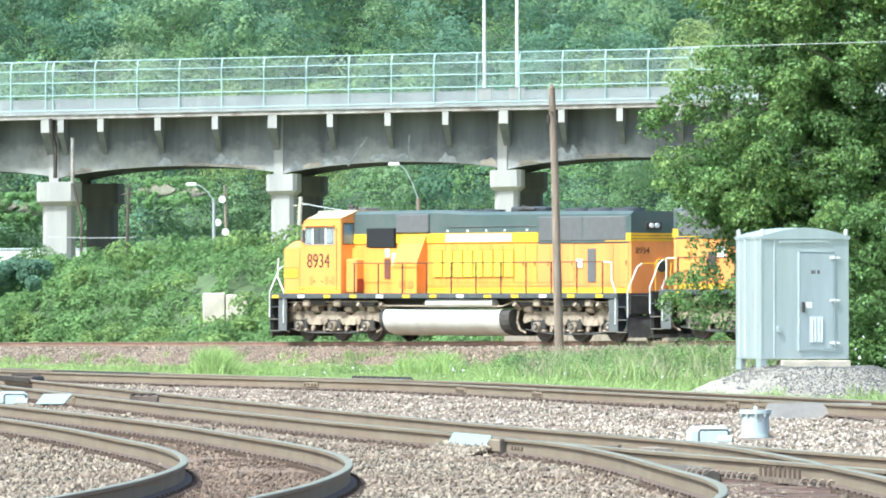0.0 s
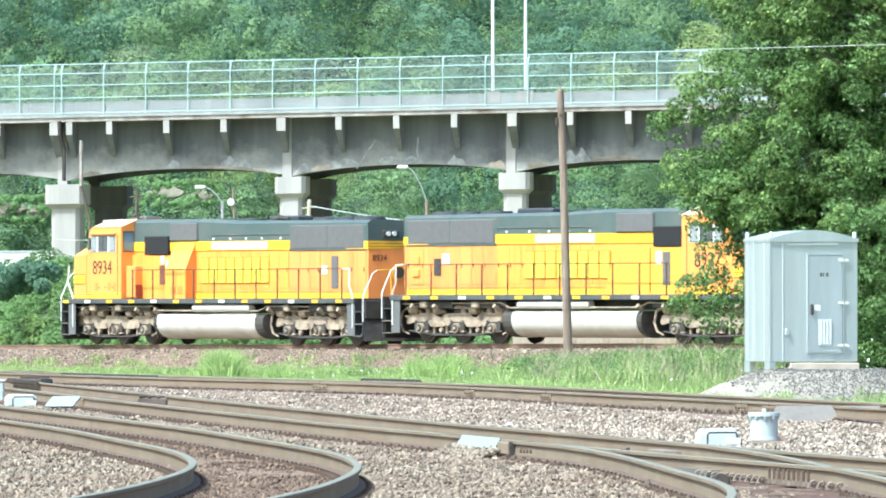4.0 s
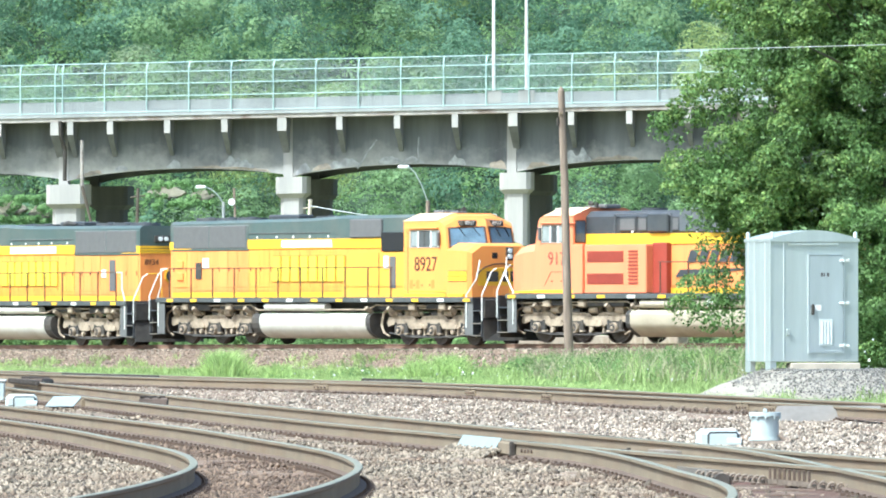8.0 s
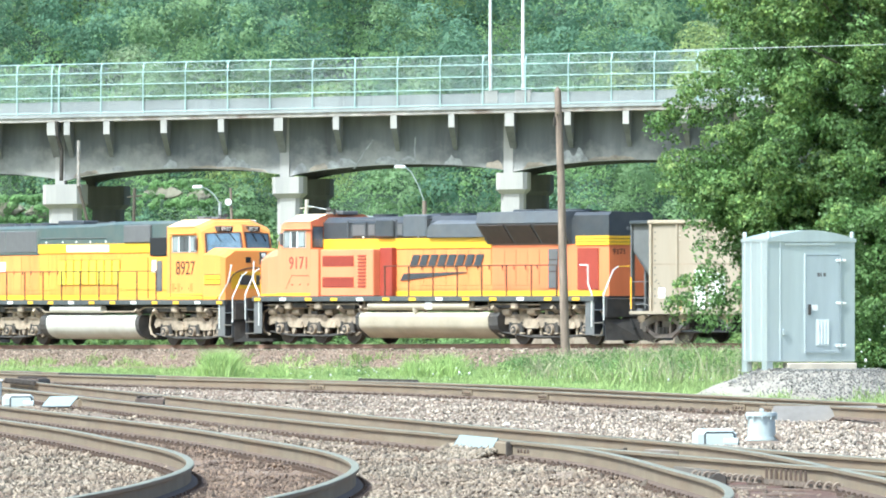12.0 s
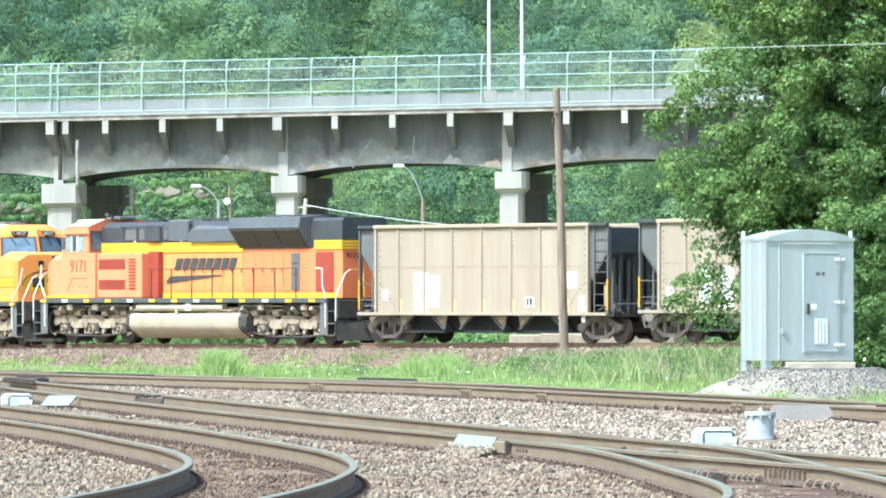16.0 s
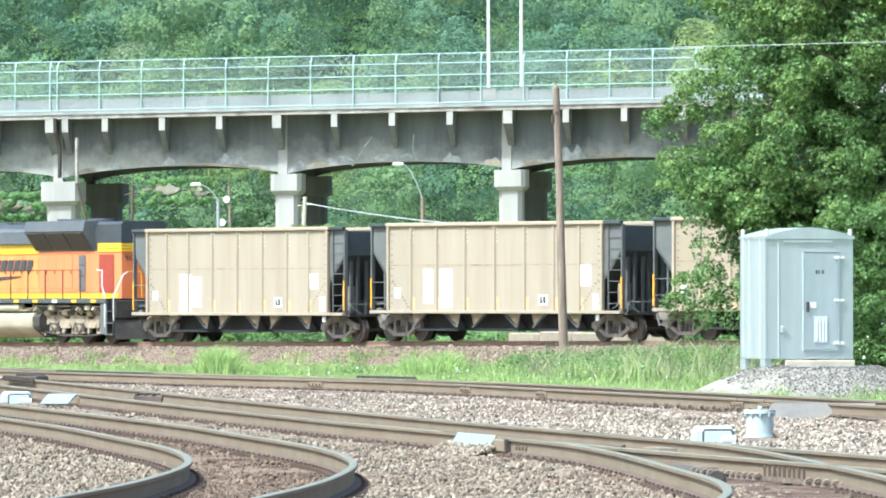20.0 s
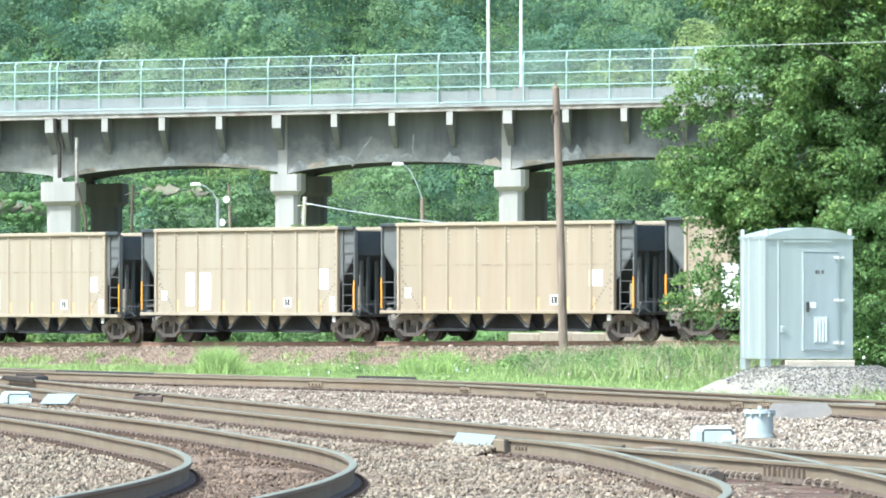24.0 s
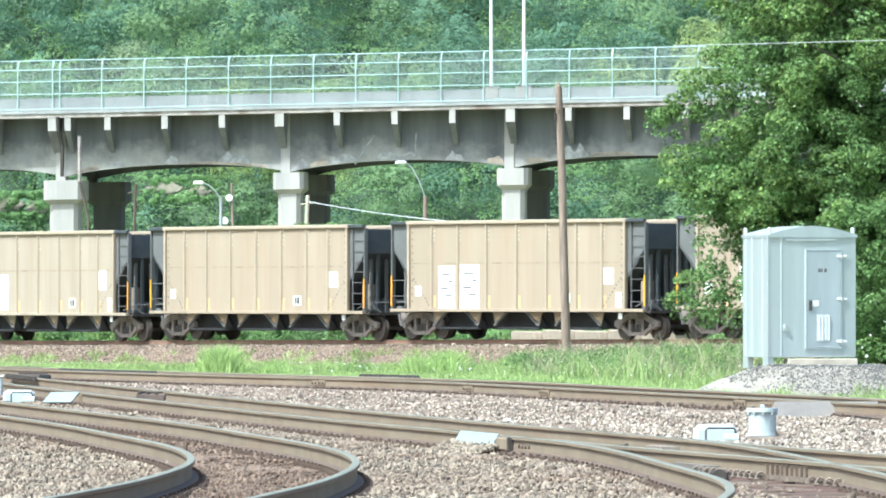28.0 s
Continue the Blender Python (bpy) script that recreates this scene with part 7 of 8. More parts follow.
# ---------------------------------------------------------------- the broadleaf tree beside the hut
tree = thing("broadleaf_tree", "tall leafy green tree beside the running line", "tree", at=(10.5, 200, -0.5))
EDGE_Z = [0.5, 1.2, 2.2, 3.0, 4.0, 5.0, 6.0, 7.0, 8.0, 9.0, 11.0, 13.0, 14.5]
EDGE_R = [4.5, 4.8, 4.6, 4.1, 4.8, 4.8, 4.6, 4.3, 4.3, 4.2, 3.8, 2.6, 1.0]
cen, rad = [], []
rt = random.Random(21)
while len(cen) < 1600:
    z = rt.uniform(0.9, 14.4)
    lim = float(np.interp(z, EDGE_Z, EDGE_R)) * (1 + 0.16 * noise.noise(Vector((z * 0.9, 0, 4))))
    a = rt.uniform(0, math.tau)
    r = lim * math.sqrt(rt.uniform(0.05, 1.0))
    if rt.random() < 0.5:
        a = -abs(a - math.pi)      # more clumps on the open side
    q = rt.uniform(0.22, 0.50)
    r = max(0, r - q * 0.6)
    cen.append((math.cos(a) * r, math.sin(a) * r, z + 0.5))
    rad.append(q)
for i in range(170):
    cen.append((rt.uniform(-2.2, 3.2), rt.uniform(-3.5, 0.5), rt.uniform(0.3, 2.6)))
    rad.append(rt.uniform(0.3, 0.55))
for i in range(130):
    cen.append((rt.uniform(-1.4, 1.2), rt.uniform(-6.2, -4.0), rt.uniform(0.3, 4.2)))
    rad.append(rt.uniform(0.2, 0.42))
for bx, bz in ((-1.8, 7.0), (-3.3, 4.7), (-1.2, 4.2), (0.6, 6.0)):
    for i in range(55):
        cen.append((rt.gauss(bx, 0.7), rt.uniform(-2.2, 1.5), rt.gauss(bz, 0.6)))
        rad.append(rt.uniform(0.25, 0.5))
for bx, by, bz, n, sp in ((-5.5, -0.5, 6.3, 30, 0.40), (-4.8, -0.8, 7.6, 8, 0.3), (-4.7, -1.0, 5.1, 22, 0.4), (-4.0, -0.6, 9.2, 22, 0.5), (-3.9, -1.2, 3.9, 18, 0.4)):
    for i in range(n):                  # single branches that reach out of the crown
        k = rt.random()
        cen.append((bx + 1.6 * k + rt.gauss(0, sp * 0.5), by + rt.gauss(0, 0.5), bz + 0.35 * k + rt.gauss(0, sp * 0.6)))
        rad.append(rt.uniform(0.14, 0.3))
v, f = leaf_cloud(cen, rad, 290000, 0.056, flat_z=0.8, wide=0.62, jitter=0.5, up=0.1, three=True)
tagged(raw_mesh("crown", v, f, M_LEAF, tree), "many small green leaves in uneven clumps")
# Clumps high and left in the crown take the sunlit leaf colour.
sunlit = [i for i in range(len(cen)) if noise.noise(Vector(cen[i]) * 0.55) + rt.gauss(0, 0.25) + min(0.2, 0.07 * (cen[i][2] - 6.5)) - 0.05 * max(0, cen[i][0]) > 0.05]
v, f = leaf_cloud([cen[i] for i in sunlit], [rad[i] * 1.04 for i in sunlit], 130000, 0.053, flat_z=0.8, wide=0.6, jitter=0.55, up=0.3, three=True)
tagged(raw_mesh("young_foliage", v, f, M_LEAF_SUNLIT, tree), "yellow-green leaves coloured as sunlit, high and left in the crown")
G().limb([(-0.1, 0.1, 6.6), (-0.9, -3.2, 7.6), (-2.0, -6.58, 7.98)], (0.08, 0.04, 0.012), 6).make("limb", M_BARK, tree)
trunk = G().limb([(0, 0, 0), (0.1, 0, 3.0), (-0.1, 0.1, 7.0), (0, 0, 12.5)], (0.34, 0.26, 0.16, 0.04), 12)
trunk.make("trunk", M_BARK, tree, smooth=True)
for i in range(26):
    c = Vector(cen[i * 55])
    h = max(0.8, c.z - 1.2 - 0.25 * math.hypot(c.x, c.y))
    mid = Vector((c.x * 0.5, c.y * 0.5, (h + c.z) / 2 + 0.2))
    G().limb([(0, 0, h), mid, c], (0.09, 0.055, 0.015), 6).make("limb", M_BARK, tree)


# ---------------------------------------------------------------- switch gear among the rails
def cover_plate(x, y, w, h=0.13, material=M_WHITE, label="white painted sheet cover leaning on the rail"):
    c = thing("switch_cover", label, "switch cover", "covers beside the rails", at=(x, y, -0.25), rz=0)
    z0, z1 = 0.255 - h, 0.25
    vs = [(-w / 2 - 0.02, -0.30, z0), (w / 2 - 0.12, -0.30, z0), (w / 2, 0.05, z1), (-w / 2 + 0.10, 0.05, z1)]
    vs += [(p[0], p[1] + 0.012, p[2] - 0.014) for p in vs]
    G().add(vs, [(0, 1, 2, 3), (4, 7, 6, 5), (0, 4, 5, 1), (1, 5, 6, 2), (2, 6, 7, 3), (3, 7, 4, 0)]).make("sloping_sheet", material, c)
    G().box(-w / 2 + 0.05, w / 2 - 0.12, -0.26, 0.04, -0.02, z0).make("timber_base", M_TIE, c)
    G().box(w / 2 + 0.0, w / 2 + 0.24, -0.1, 0.05, -0.02, 0.21, 0.02).make("rod_bracket", M_RUST, c)
    G().cyl((w / 2 + 0.26, 0.0, 0.0), (w / 2 + 0.26, 0.0, 0.2), 0.03, seg=8).make("bolt", M_DARKIRON, c)


M_RAMP = mat("grey_concrete_ramp", (0.17, 0.155, 0.14), 0.85, vary=0.2, scale=3, dirt=(0.15, 0.13, 0.11), dscale=2.0, damt=0.6)
sheet = thing("switch_cover", "pale blue sheet cover leaning on the rail", "switch cover", "covers beside the rails", at=(0.36, 91.25, -0.11), rz=-79.9)
vs = [(-1.17, -0.03, 0.0), (1.17, -0.03, 0.0), (1.23, 0.035, 0.125), (-1.11, 0.035, 0.125)]
vs += [(x, y + 0.012, z - 0.004) for x, y, z in vs]
G().add(vs, [(0, 1, 2, 3), (4, 7, 6, 5), (0, 4, 5, 1), (1, 5, 6, 2), (2, 6, 7, 3), (3, 7, 4, 0)]).make("leaning_sheet", M_PALEBLUE, sheet)
G().box(-1.0, 1.0, 0.02, 0.1, -0.16, 0.0, 0.01).make("timber_base", M_TIE, sheet)
pts = []
for i in range(900):
    k, d = rs.uniform(-1.5, 1.5), rs.random() ** 1.5
    pts.append((0.36 + k * 0.175 - 0.02 - d * 0.3, 91.25 - k * 0.985, -0.12 - 0.1 * d + rs.uniform(-0.015, 0.015)))
stones("piled_ballast", pts, 0.016, M_STONE, "crushed stones heaped against the sheet cover")
G().box(1.25, 1.95, -0.01, 0.05, -0.05, 0.09, 0.015).make("rod_bracket", M_RUST, sheet)
G().box(1.97, 2.03, -0.02, 0.05, -0.06, 0.10, 0.01).make("bolt", M_DARKIRON, sheet)
cover_plate(-6.1, 132.8, 0.55, 0.16, M_PALEBLUE)
cover_plate(5.52, 120.3, 1.6, 0.24, M_RAMP, "grey weathered ramp plate beside the rail")


def joint_bar(line, y0, y1, z, label):
    """A dark bar with bolts running along a rail for a few metres."""
    a, b = near(line, y0, y1)
    g = G()
    g.tube([(p.x, p.y, z) for p in line[a:b + 1]], 0.04, seg=6)
    ob = tagged(g.make("joint_bar", M_DARKIRON), label, "rail joint", "bolted rail joints")
    for i in range(a, b):
        for k in (0.25, 0.75):
            p = line[i].lerp(line[i + 1], k)
            G().box(p.x - 0.05, p.x + 0.05, p.y - 0.05, p.y + 0.05, z - 0.02, z + 0.07, 0.01).make("bolt", M_DARKIRON, ob)


joint_bar(offset(MAIN_1, 0.86), 157.2, 160.8, -0.02, "dark bolted joint bar along the main rail")
joint_bar(offset(MAIN_1, -0.66), 168, 176, -0.03, "dark bolted joint bar along the main rail")
joint_bar(offset(MAIN_2, 0.66), 157, 163, -0.03, "dark bolted joint bar along the second rail")


def switch_machine(x, y, rz):
    c = thing("switch_machine", "white painted point machine with a domed motor case", "switch machine", "point machines", at=(x, y, -0.26), rz=rz)
    G().box(-0.26, 0.26, -0.2, 0.2, 0.0, 0.24, 0.06).make("case", M_PALE, c)
    arch = [(-0.12, 0.02), (-0.12, 0.17), (-0.095, 0.2), (0.21, 0.2), (0.235, 0.17), (0.235, 0.02)]
    groove = G().tube([(x, -0.2, z) for x, z in arch], 0.012).make("cover_groove", M_SILL, c)
    G().box(-0.105, 0.22, -0.212, -0.2, 0.02, 0.185, 0.008).make("cover_panel", M_PALE, groove)
    G().cyl((0.10, -0.27, 0.07), (0.27, -0.27, 0.07), 0.065, seg=16).make("motor_tube", M_PALE, c, smooth=True)
    G().cyl((0.27, -0.27, 0.07), (0.29, -0.27, 0.07), 0.05, seg=14).make("tube_cap", M_DARKIRON, c, smooth=True)
    G().box(-0.4, 0.4, -0.4, 0.3, -0.06, 0.0).make("base_board", M_TIE, c)


switch_machine(3.26, 99.2, 0)
switch_machine(-7.05, 138.0, 0)
pot = thing("signal_pot", "pale blue-white cylindrical relay pot on a brown base", "relay pot", at=(3.87, 100.4, -0.225))
G().cyl((0, 0, 0.04), (0, 0, 0.34), 0.17, 0.165, seg=24).make("pot_body", M_PALE, pot, smooth=True)
G().cyl((0, 0, 0.34), (0, 0, 0.385), 0.195, 0.19, seg=24).make("pot_lid", M_PALE, pot, smooth=True)
G().box(-0.025, 0.025, -0.02, 0.02, 0.385, 0.43, 0.01).make("lid_lug", M_PALE, pot)
for k in range(5):
    a = math.radians(-160 + 35 * k)
    G().box(0.185 * math.cos(a) - 0.012, 0.185 * math.cos(a) + 0.012, 0.185 * math.sin(a) - 0.012, 0.185 * math.sin(a) + 0.012, 0.30, 0.35, 0.004).make("lid_clamp", M_PALE, pot)
G().box(-0.2, 0.3, -0.75, 0.3, -0.1, 0.045, 0.03).make("pot_base", M_TIE, pot)
G().cyl((0, 0, 0.05), (0, 0, 0.085), 0.2, 0.195, seg=24).make("pot_flange", M_PALE, pot, smooth=True)
G().cyl((0.17, -0.1, 0.12), (0.24, -0.12, 0.05), 0.03, seg=8).make("cable_gland", M_TIE, pot)
box = thing("relay_box", "small pale blue metal relay box beside the tracks", "relay box", at=(-7.9, 146, -0.3))
G().box(-0.15, 0.15, -0.12, 0.12, 0.0, 0.42, 0.02).make("case", M_PALE, box)
G().box(-0.17, 0.17, -0.14, 0.14, 0.42, 0.45, 0.01).make("lid", M_WHITE, box)
for x, y, w in ((1.95, 91.0, 0.32), (2.2, 86.5, 0.3), (2.56, 76.9, 0.17)):
    c = thing("switch_rod", "dark oily steel switch rod between the rails", "switch rod", "switch rods", at=(x, y, -0.2))
    G().box(-w / 2, w / 2, -0.06, 0.06, -0.05, 0.08, 0.02).make("rod", M_DARKIRON, c)
    G().cyl((w / 2 - 0.08, -0.1, 0.03), (w / 2 - 0.08, 0.1, 0.03), 0.07, seg=10).make("pin", M_DARKIRON, c, smooth=True)
# the crossing of the branch with the second track: chairs, nuts, plates and stained timbers
frog = thing("rail_crossing", "rusty bolted rail crossing on dark stained timbers", "rail crossing")
M_DARKTIE = mat("oily_timber", (0.10, 0.068, 0.05), 0.9, vary=0.35, scale=5, bump=0.5, bscale=30, obj=0.25)
M_RODCASE = mat("rusty_black_case", (0.085, 0.062, 0.05), 0.8, vary=0.3, scale=5)
M_CLIP = mat("grey_brown_clip", (0.23, 0.185, 0.145), 0.75, vary=0.25, scale=8)


def along(a, b, n):
    return [Vector(a).lerp(Vector(b), i / (n - 1)) for i in range(n)]


def beside(line, y):
    i = min(range(len(line)), key=lambda k: abs(line[k].y - y))
    j = i + (1 if line[i].y > y else -1)
    k = (y - line[i].y) / (line[j].y - line[i].y)
    return Vector((*line[i].lerp(line[j], k), -0.19))


for line, y0, y1, n in ((offset(MAIN_2, -0.90), 79.2, 76.6, 12), (offset(MAIN_2, -0.90), 74.6, 69.6, 16), (offset(MAIN_1, -0.90), 131.5, 124.0, 10), (offset(MAIN_2, -0.60), 82.0, 76.0, 14)):
    for y in [y0 + (y1 - y0) * i / (n - 1) for i in range(n)]:
        p = beside(line, y)
        bow = [p + Vector((0.038 * math.cos(a), -0.02 * math.sin(a), 0.065 * math.sin(a))) for a in [math.pi * k / 7 for k in range(8)]]
        G().tube(bow + [bow[-1] + Vector((0.02, -0.05, 0.0))], 0.0125).make("bowed_clip", M_CLIP, frog)
        G().box(p.x - 0.018, p.x + 0.018, p.y - 0.02, p.y + 0.02, p.z - 0.01, p.z + 0.035, 0.006).make("clip_shoulder", M_DARKIRON, frog)
        G().box(p.x - 0.06, p.x + 0.06, p.y - 0.09, p.y + 0.09, p.z - 0.02, p.z + 0.004).make("chair_plate", M_TIEPLATE_FOOTSHADE, frog)
for y in [76.4 - 0.19 * i for i in range(9)]:
    p = beside(offset(MAIN_2, -0.88), y)
    G().box(p.x - 0.012, p.x + 0.012, p.y - 0.03, p.y + 0.03, p.z, p.z + 0.15, 0.004).make("spring_clip", M_TIEPLATE_FOOTSHADE, frog)
    G().box(p.x - 0.02, p.x + 0.02, p.y - 0.05, p.y - 0.03, p.z, p.z + 0.05).make("clip_foot", M_CLIP, frog)
for a, b, w, h, m in (((2.27, 81.6, -0.17), (2.58, 78.8, -0.17), 0.10, 0.06, M_PLATE), ((2.12, 83.2, -0.12), (2.26, 82.2, -0.12), 0.09, 0.13, M_CLIP), ((2.9, 78.0, -0.17), (3.1, 76.4, -0.17), 0.04, 0.08, M_RUST)):
    a, b = Vector(a), Vector(b)
    s = Vector((a.y - b.y, b.x - a.x, 0)).normalized() * w
    vs = [q + o + Vector((0, 0, z)) for z in (-0.05, h) for q, o in ((a, s), (a, -s), (b, -s), (b, s))]
    G().add(vs, [(3, 2, 1, 0), (4, 5, 6, 7), (0, 1, 5, 4), (1, 2, 6, 5), (2, 3, 7, 6), (3, 0, 4, 7)]).make("filler_block", m, frog)
for i in range(13):
    y = 79.6 - 0.85 * i
    c = 3.05 + 0.02 * (79.6 - y)
    ob = G().box(-1.05, 1.05, -0.13, 0.13, -0.16, 0.0, 0.012).make("crossing_timber", M_DARKTIE, frog)
    ob.matrix_basis = pose(c, y, -0.2 + rs.uniform(-0.01, 0.006), 0, 0, rs.uniform(-5, 2))
gv = [2.35 + 0.09 * i for i in range(20)]
gw = [69.0 + 0.5 * i for i in range(20)]
grid_sheet("rusty_dirt", gv, gw, lambda x, y: -0.212 + 0.04 * noise.noise(Vector((x * 2.5, y * 1.2, 3))), M_REDDIRT, "dark red rusty dirt between the crossing rails", "dirt")
for line, ys in ((offset(MAIN_1, -0.755), (158, 147.5, 141.1, 126.1, 124.7)), (offset(MAIN_2, -0.755), (88.5,))):
    for y in ys:
        i = min(range(len(line)), key=lambda k: abs(line[k].y - y))
        d = (line[i + 1] - line[i - 1]).normalized()
        jt = thing("rail_joint", "bolted rail joint with rusty fishplates", "rail joint", "rail joints", at=(line[i].x, line[i].y, 0), rz=math.degrees(math.atan2(d.y, d.x)))
        for s in (-1, 1):
            G().box(-0.4, 0.4, s * 0.011, s * 0.035, -0.145, -0.05, 0.006).make("fishplate", M_RUST, jt)
            for k in (-0.3, -0.1, 0.1, 0.3):
                G().cyl((k, s * 0.034, -0.1), (k, s * 0.06, -0.1), 0.022, seg=6).make("bolt", M_TIEPLATE_FOOTSHADE, jt)
        G().box(-0.012, 0.012, -0.0385, 0.0385, -0.05, 0.002).make("rail_gap", M_DARKIRON, jt)
for x, y, half, rz in ((-4.68, 134.9, 0.36, -45), (-9.42, 187, 1.25, -72), (-8.47, 171.7, 0.85, -72)):
    slide = thing("switch_rod_cover", "dark rusty ribbed cover over a switch rod", "rod cover", "rod covers", at=(x, y, -0.13), rz=rz)
    G().box(-half, half, -0.11, 0.11, -0.08, 0.09, 0.03).make("ribbed_case", M_RODCASE, slide)
    for k in range(int(half / 0.1)):
        G().box(-half + 0.06 + 0.2 * k, -half + 0.14 + 0.2 * k, -0.12, 0.12, 0.08, 0.115, 0.01).make("rib", M_DARKIRON, slide)
    G().cyl((half + 0.05, -0.11, 0.0), (half + 0.05, 0.11, 0.0), 0.08, seg=12).make("end_roller", M_DARK, slide)
for x, y, w in ((-11.4, 233, 0.62), (-10.2, 233, 0.55)):
    deb = thing("old_sleeper", "discarded dark sleeper lying in the dry grass", "sleeper", "discarded sleepers", at=(x, y, ground_z(x, y) + 0.12), rz=8)
    G().box(-w, w, -0.13, 0.13, -0.1, 0.14, 0.02).make("timber", M_DARKTIE, deb)
for x, y, r in ((-5.33, 94.0, 0.05), (-5.15, 91.3, 0.07), (0.9, 116, 0.06), (-1.2, 104, 0.03), (4.5, 127, 0.06)):
    v0, f0 = icosa()
    g = G().add([(p[0] * r * rs.uniform(0.8, 1.3), p[1] * r, p[2] * r * 0.7) for p in v0], f0.tolist())
    ob = g.make("white_rock", M_WHITE)
    ob.matrix_basis = pose(x, y, yard_z(x, y) + r * 0.45, 0, 0, rs.uniform(0, 90))
    tagged(ob, "pale limestone rock lying on the ballast", "rock", "pale rocks")


# ---------------------------------------------------------------- behind the train
def street_lamp(x, y, top, ax, az, wood=False):
    c = thing("street_lamp", "grey street lamp with a curved arm and long pale head", "street lamp", "street lamps", at=(x, y, -0.4))
    t = top + 0.4
    G().cyl((0, 0, 0), (0, 0, t), 0.13 if wood else 0.11, 0.11 if wood else 0.085, seg=10).make("pole", M_POLE if wood else M_PARAPET, c, smooth=True)
    G().tube([(0, 0, t - 0.1), (ax * 0.25, 0, t + az * 0.45), (ax * 0.55, 0, t + az * 0.85), (ax * 0.8, 0, t + az)], 0.03).make("arm", M_GALV, c)
    G().box(ax * 0.78, ax * 1.25, -0.12, 0.12, t + az - 0.09, t + az + 0.1, 0.06).make("lamp_head", M_LAMP, c)


street_lamp(-11.5, 430, 6.85, -1.15, 0.75)
street_lamp(-0.9, 430, 6.9, -1.25, 1.75, True)
fl = thing("floodlight_pole", "thin pole with three round white floodlights", "floodlight", at=(-10.9, 432, -0.4))
G().cyl((0.15, 0, 0), (-0.1, 0, 8.0), 0.09, 0.06, seg=8).make("pole", M_POLE, fl, smooth=True)
for x, z in ((-0.22, 7.25), (-0.45, 6.05), (-0.05, 5.55)):
    h = G().cyl((x, -0.1, z), (x, 0.18, z), 0.19, 0.11, seg=16).make("flood_head", M_WHITE, fl, smooth=True)
    G().cyl((x, -0.12, z), (x, -0.1, z), 0.165, seg=16).make("lens", M_LAMP, h, smooth=True)
G().tube([(-0.05, 0, 6.05), (-0.45, 0, 6.05)], 0.03).make("cross_arm", M_POLE, fl)
for x0, z0, x1, z1, y, r, m, lab in ((-7.75, 2.0, -7.35, 7.75, 452, 0.13, M_CREAM, "pale leaning pole beside a bridge column"), (-16.5, 1.5, -16.3, 8.2, 440, 0.10, M_BARK, "thin dark wooden pole under the bridge")):
    c = thing("service_pole", lab, "pole", at=(x0, y, -0.5))
    G().cyl((0, 0, 0), (x1 - x0, 0, z1), r, r * 0.8, seg=8).make("shaft", m, c, smooth=True)
    G().tube([(x1 - x0 - 0.4, 0, z1 - 0.5), (x1 - x0 + 0.4, 0, z1 - 0.4)], 0.04).make("cross_arm", m, c)
cond = thing("drain_pipe", "pale drain pipe running down the bridge pier", "pipe", at=(-20.75, 474, 0))
G().tube([(0, -0.2, 10.9), (0, -0.2, 8.3)], 0.11).make("upper_pipe", M_CONC3, cond)
G().tube([(-1.25, -0.35, 12.0), (-1.22, -0.3, 11.2), (-0.98, 0.0, 10.4), (-1.0, 0.1, 8.6)], 0.12).make("down_pipe", M_DARKIRON, cond, "dark iron down pipe")
G().tube([(0, -0.2, 8.3), (0.5, -0.2, 6.3), (0.5, -0.2, 0)], 0.09).make("lower_pipe", M_BARK, cond)


def cable(name, a, b, sag, r=0.03, label="thin pale overhead cable"):
    a, b = Vector(a), Vector(b)
    pts = [a.lerp(b, i / 14) - Vector((0, 0, sag * 4 * (i / 14) * (1 - i / 14))) for i in range(15)]
    return tagged(G().tube(pts, r, seg=5).make(name, M_WIRE), label, "cable")


cable("overhead_cable", (-7.35, 452, 6.9), (1.6, 420, 5.4), 0.12)
cable("overhead_cable", (-19.0, 345, 2.75), (-15.2, 344, 1.9), 0.02, 0.02)
cable("overhead_cable", (-21.6, 462, 5.15), (-15.9, 440, 4.95), 0.05, 0.02)
cable("overhead_cable", (5.4, 193.4, 7.42), (14.2, 193.4, 7.68), 0.02, 0.009)


def trailer(x0, x1, y, z0, z1):
    c = thing("box_trailer", "white box trailer parked behind the bridge columns", "trailer", "parked trailers", at=((x0 + x1) / 2, y, 0))
    h = (x1 - x0) / 2
    G().box(-h, h, 0, 2.6, z0, z1, 0.08).make("box_body", M_WHITE, c)
    G().box(-h - 0.02, h + 0.02, -0.03, 2.63, z1 - 0.1, z1 + 0.05, 0.02).make("roof_edge", M_GALV, c)
    n = int(h * 2 / 1.2)
    for i in range(n):
        G().box(-h + 0.6 + i * 1.2, -h + 0.65 + i * 1.2, -0.03, 0, z0 + 0.1, z1 - 0.15).make("panel_rib", M_WHITE, c)
    for x in (-h + 0.8, h - 0.8):
        for yy in (0.1, 2.2):
            w = G().cyl((x, yy, 0.1), (x, yy + 0.3, 0.1), 0.5, seg=16).make("wheel", M_DARK, c, smooth=True)
            G().cyl((x, yy - 0.01, 0.1), (x, yy + 0.02, 0.1), 0.26, seg=12).make("rim", M_GALV, w)
    G().box(-h + 0.3, h - 0.3, 0.8, 1.8, 0.5, z0).make("chassis", M_UNDER, c)


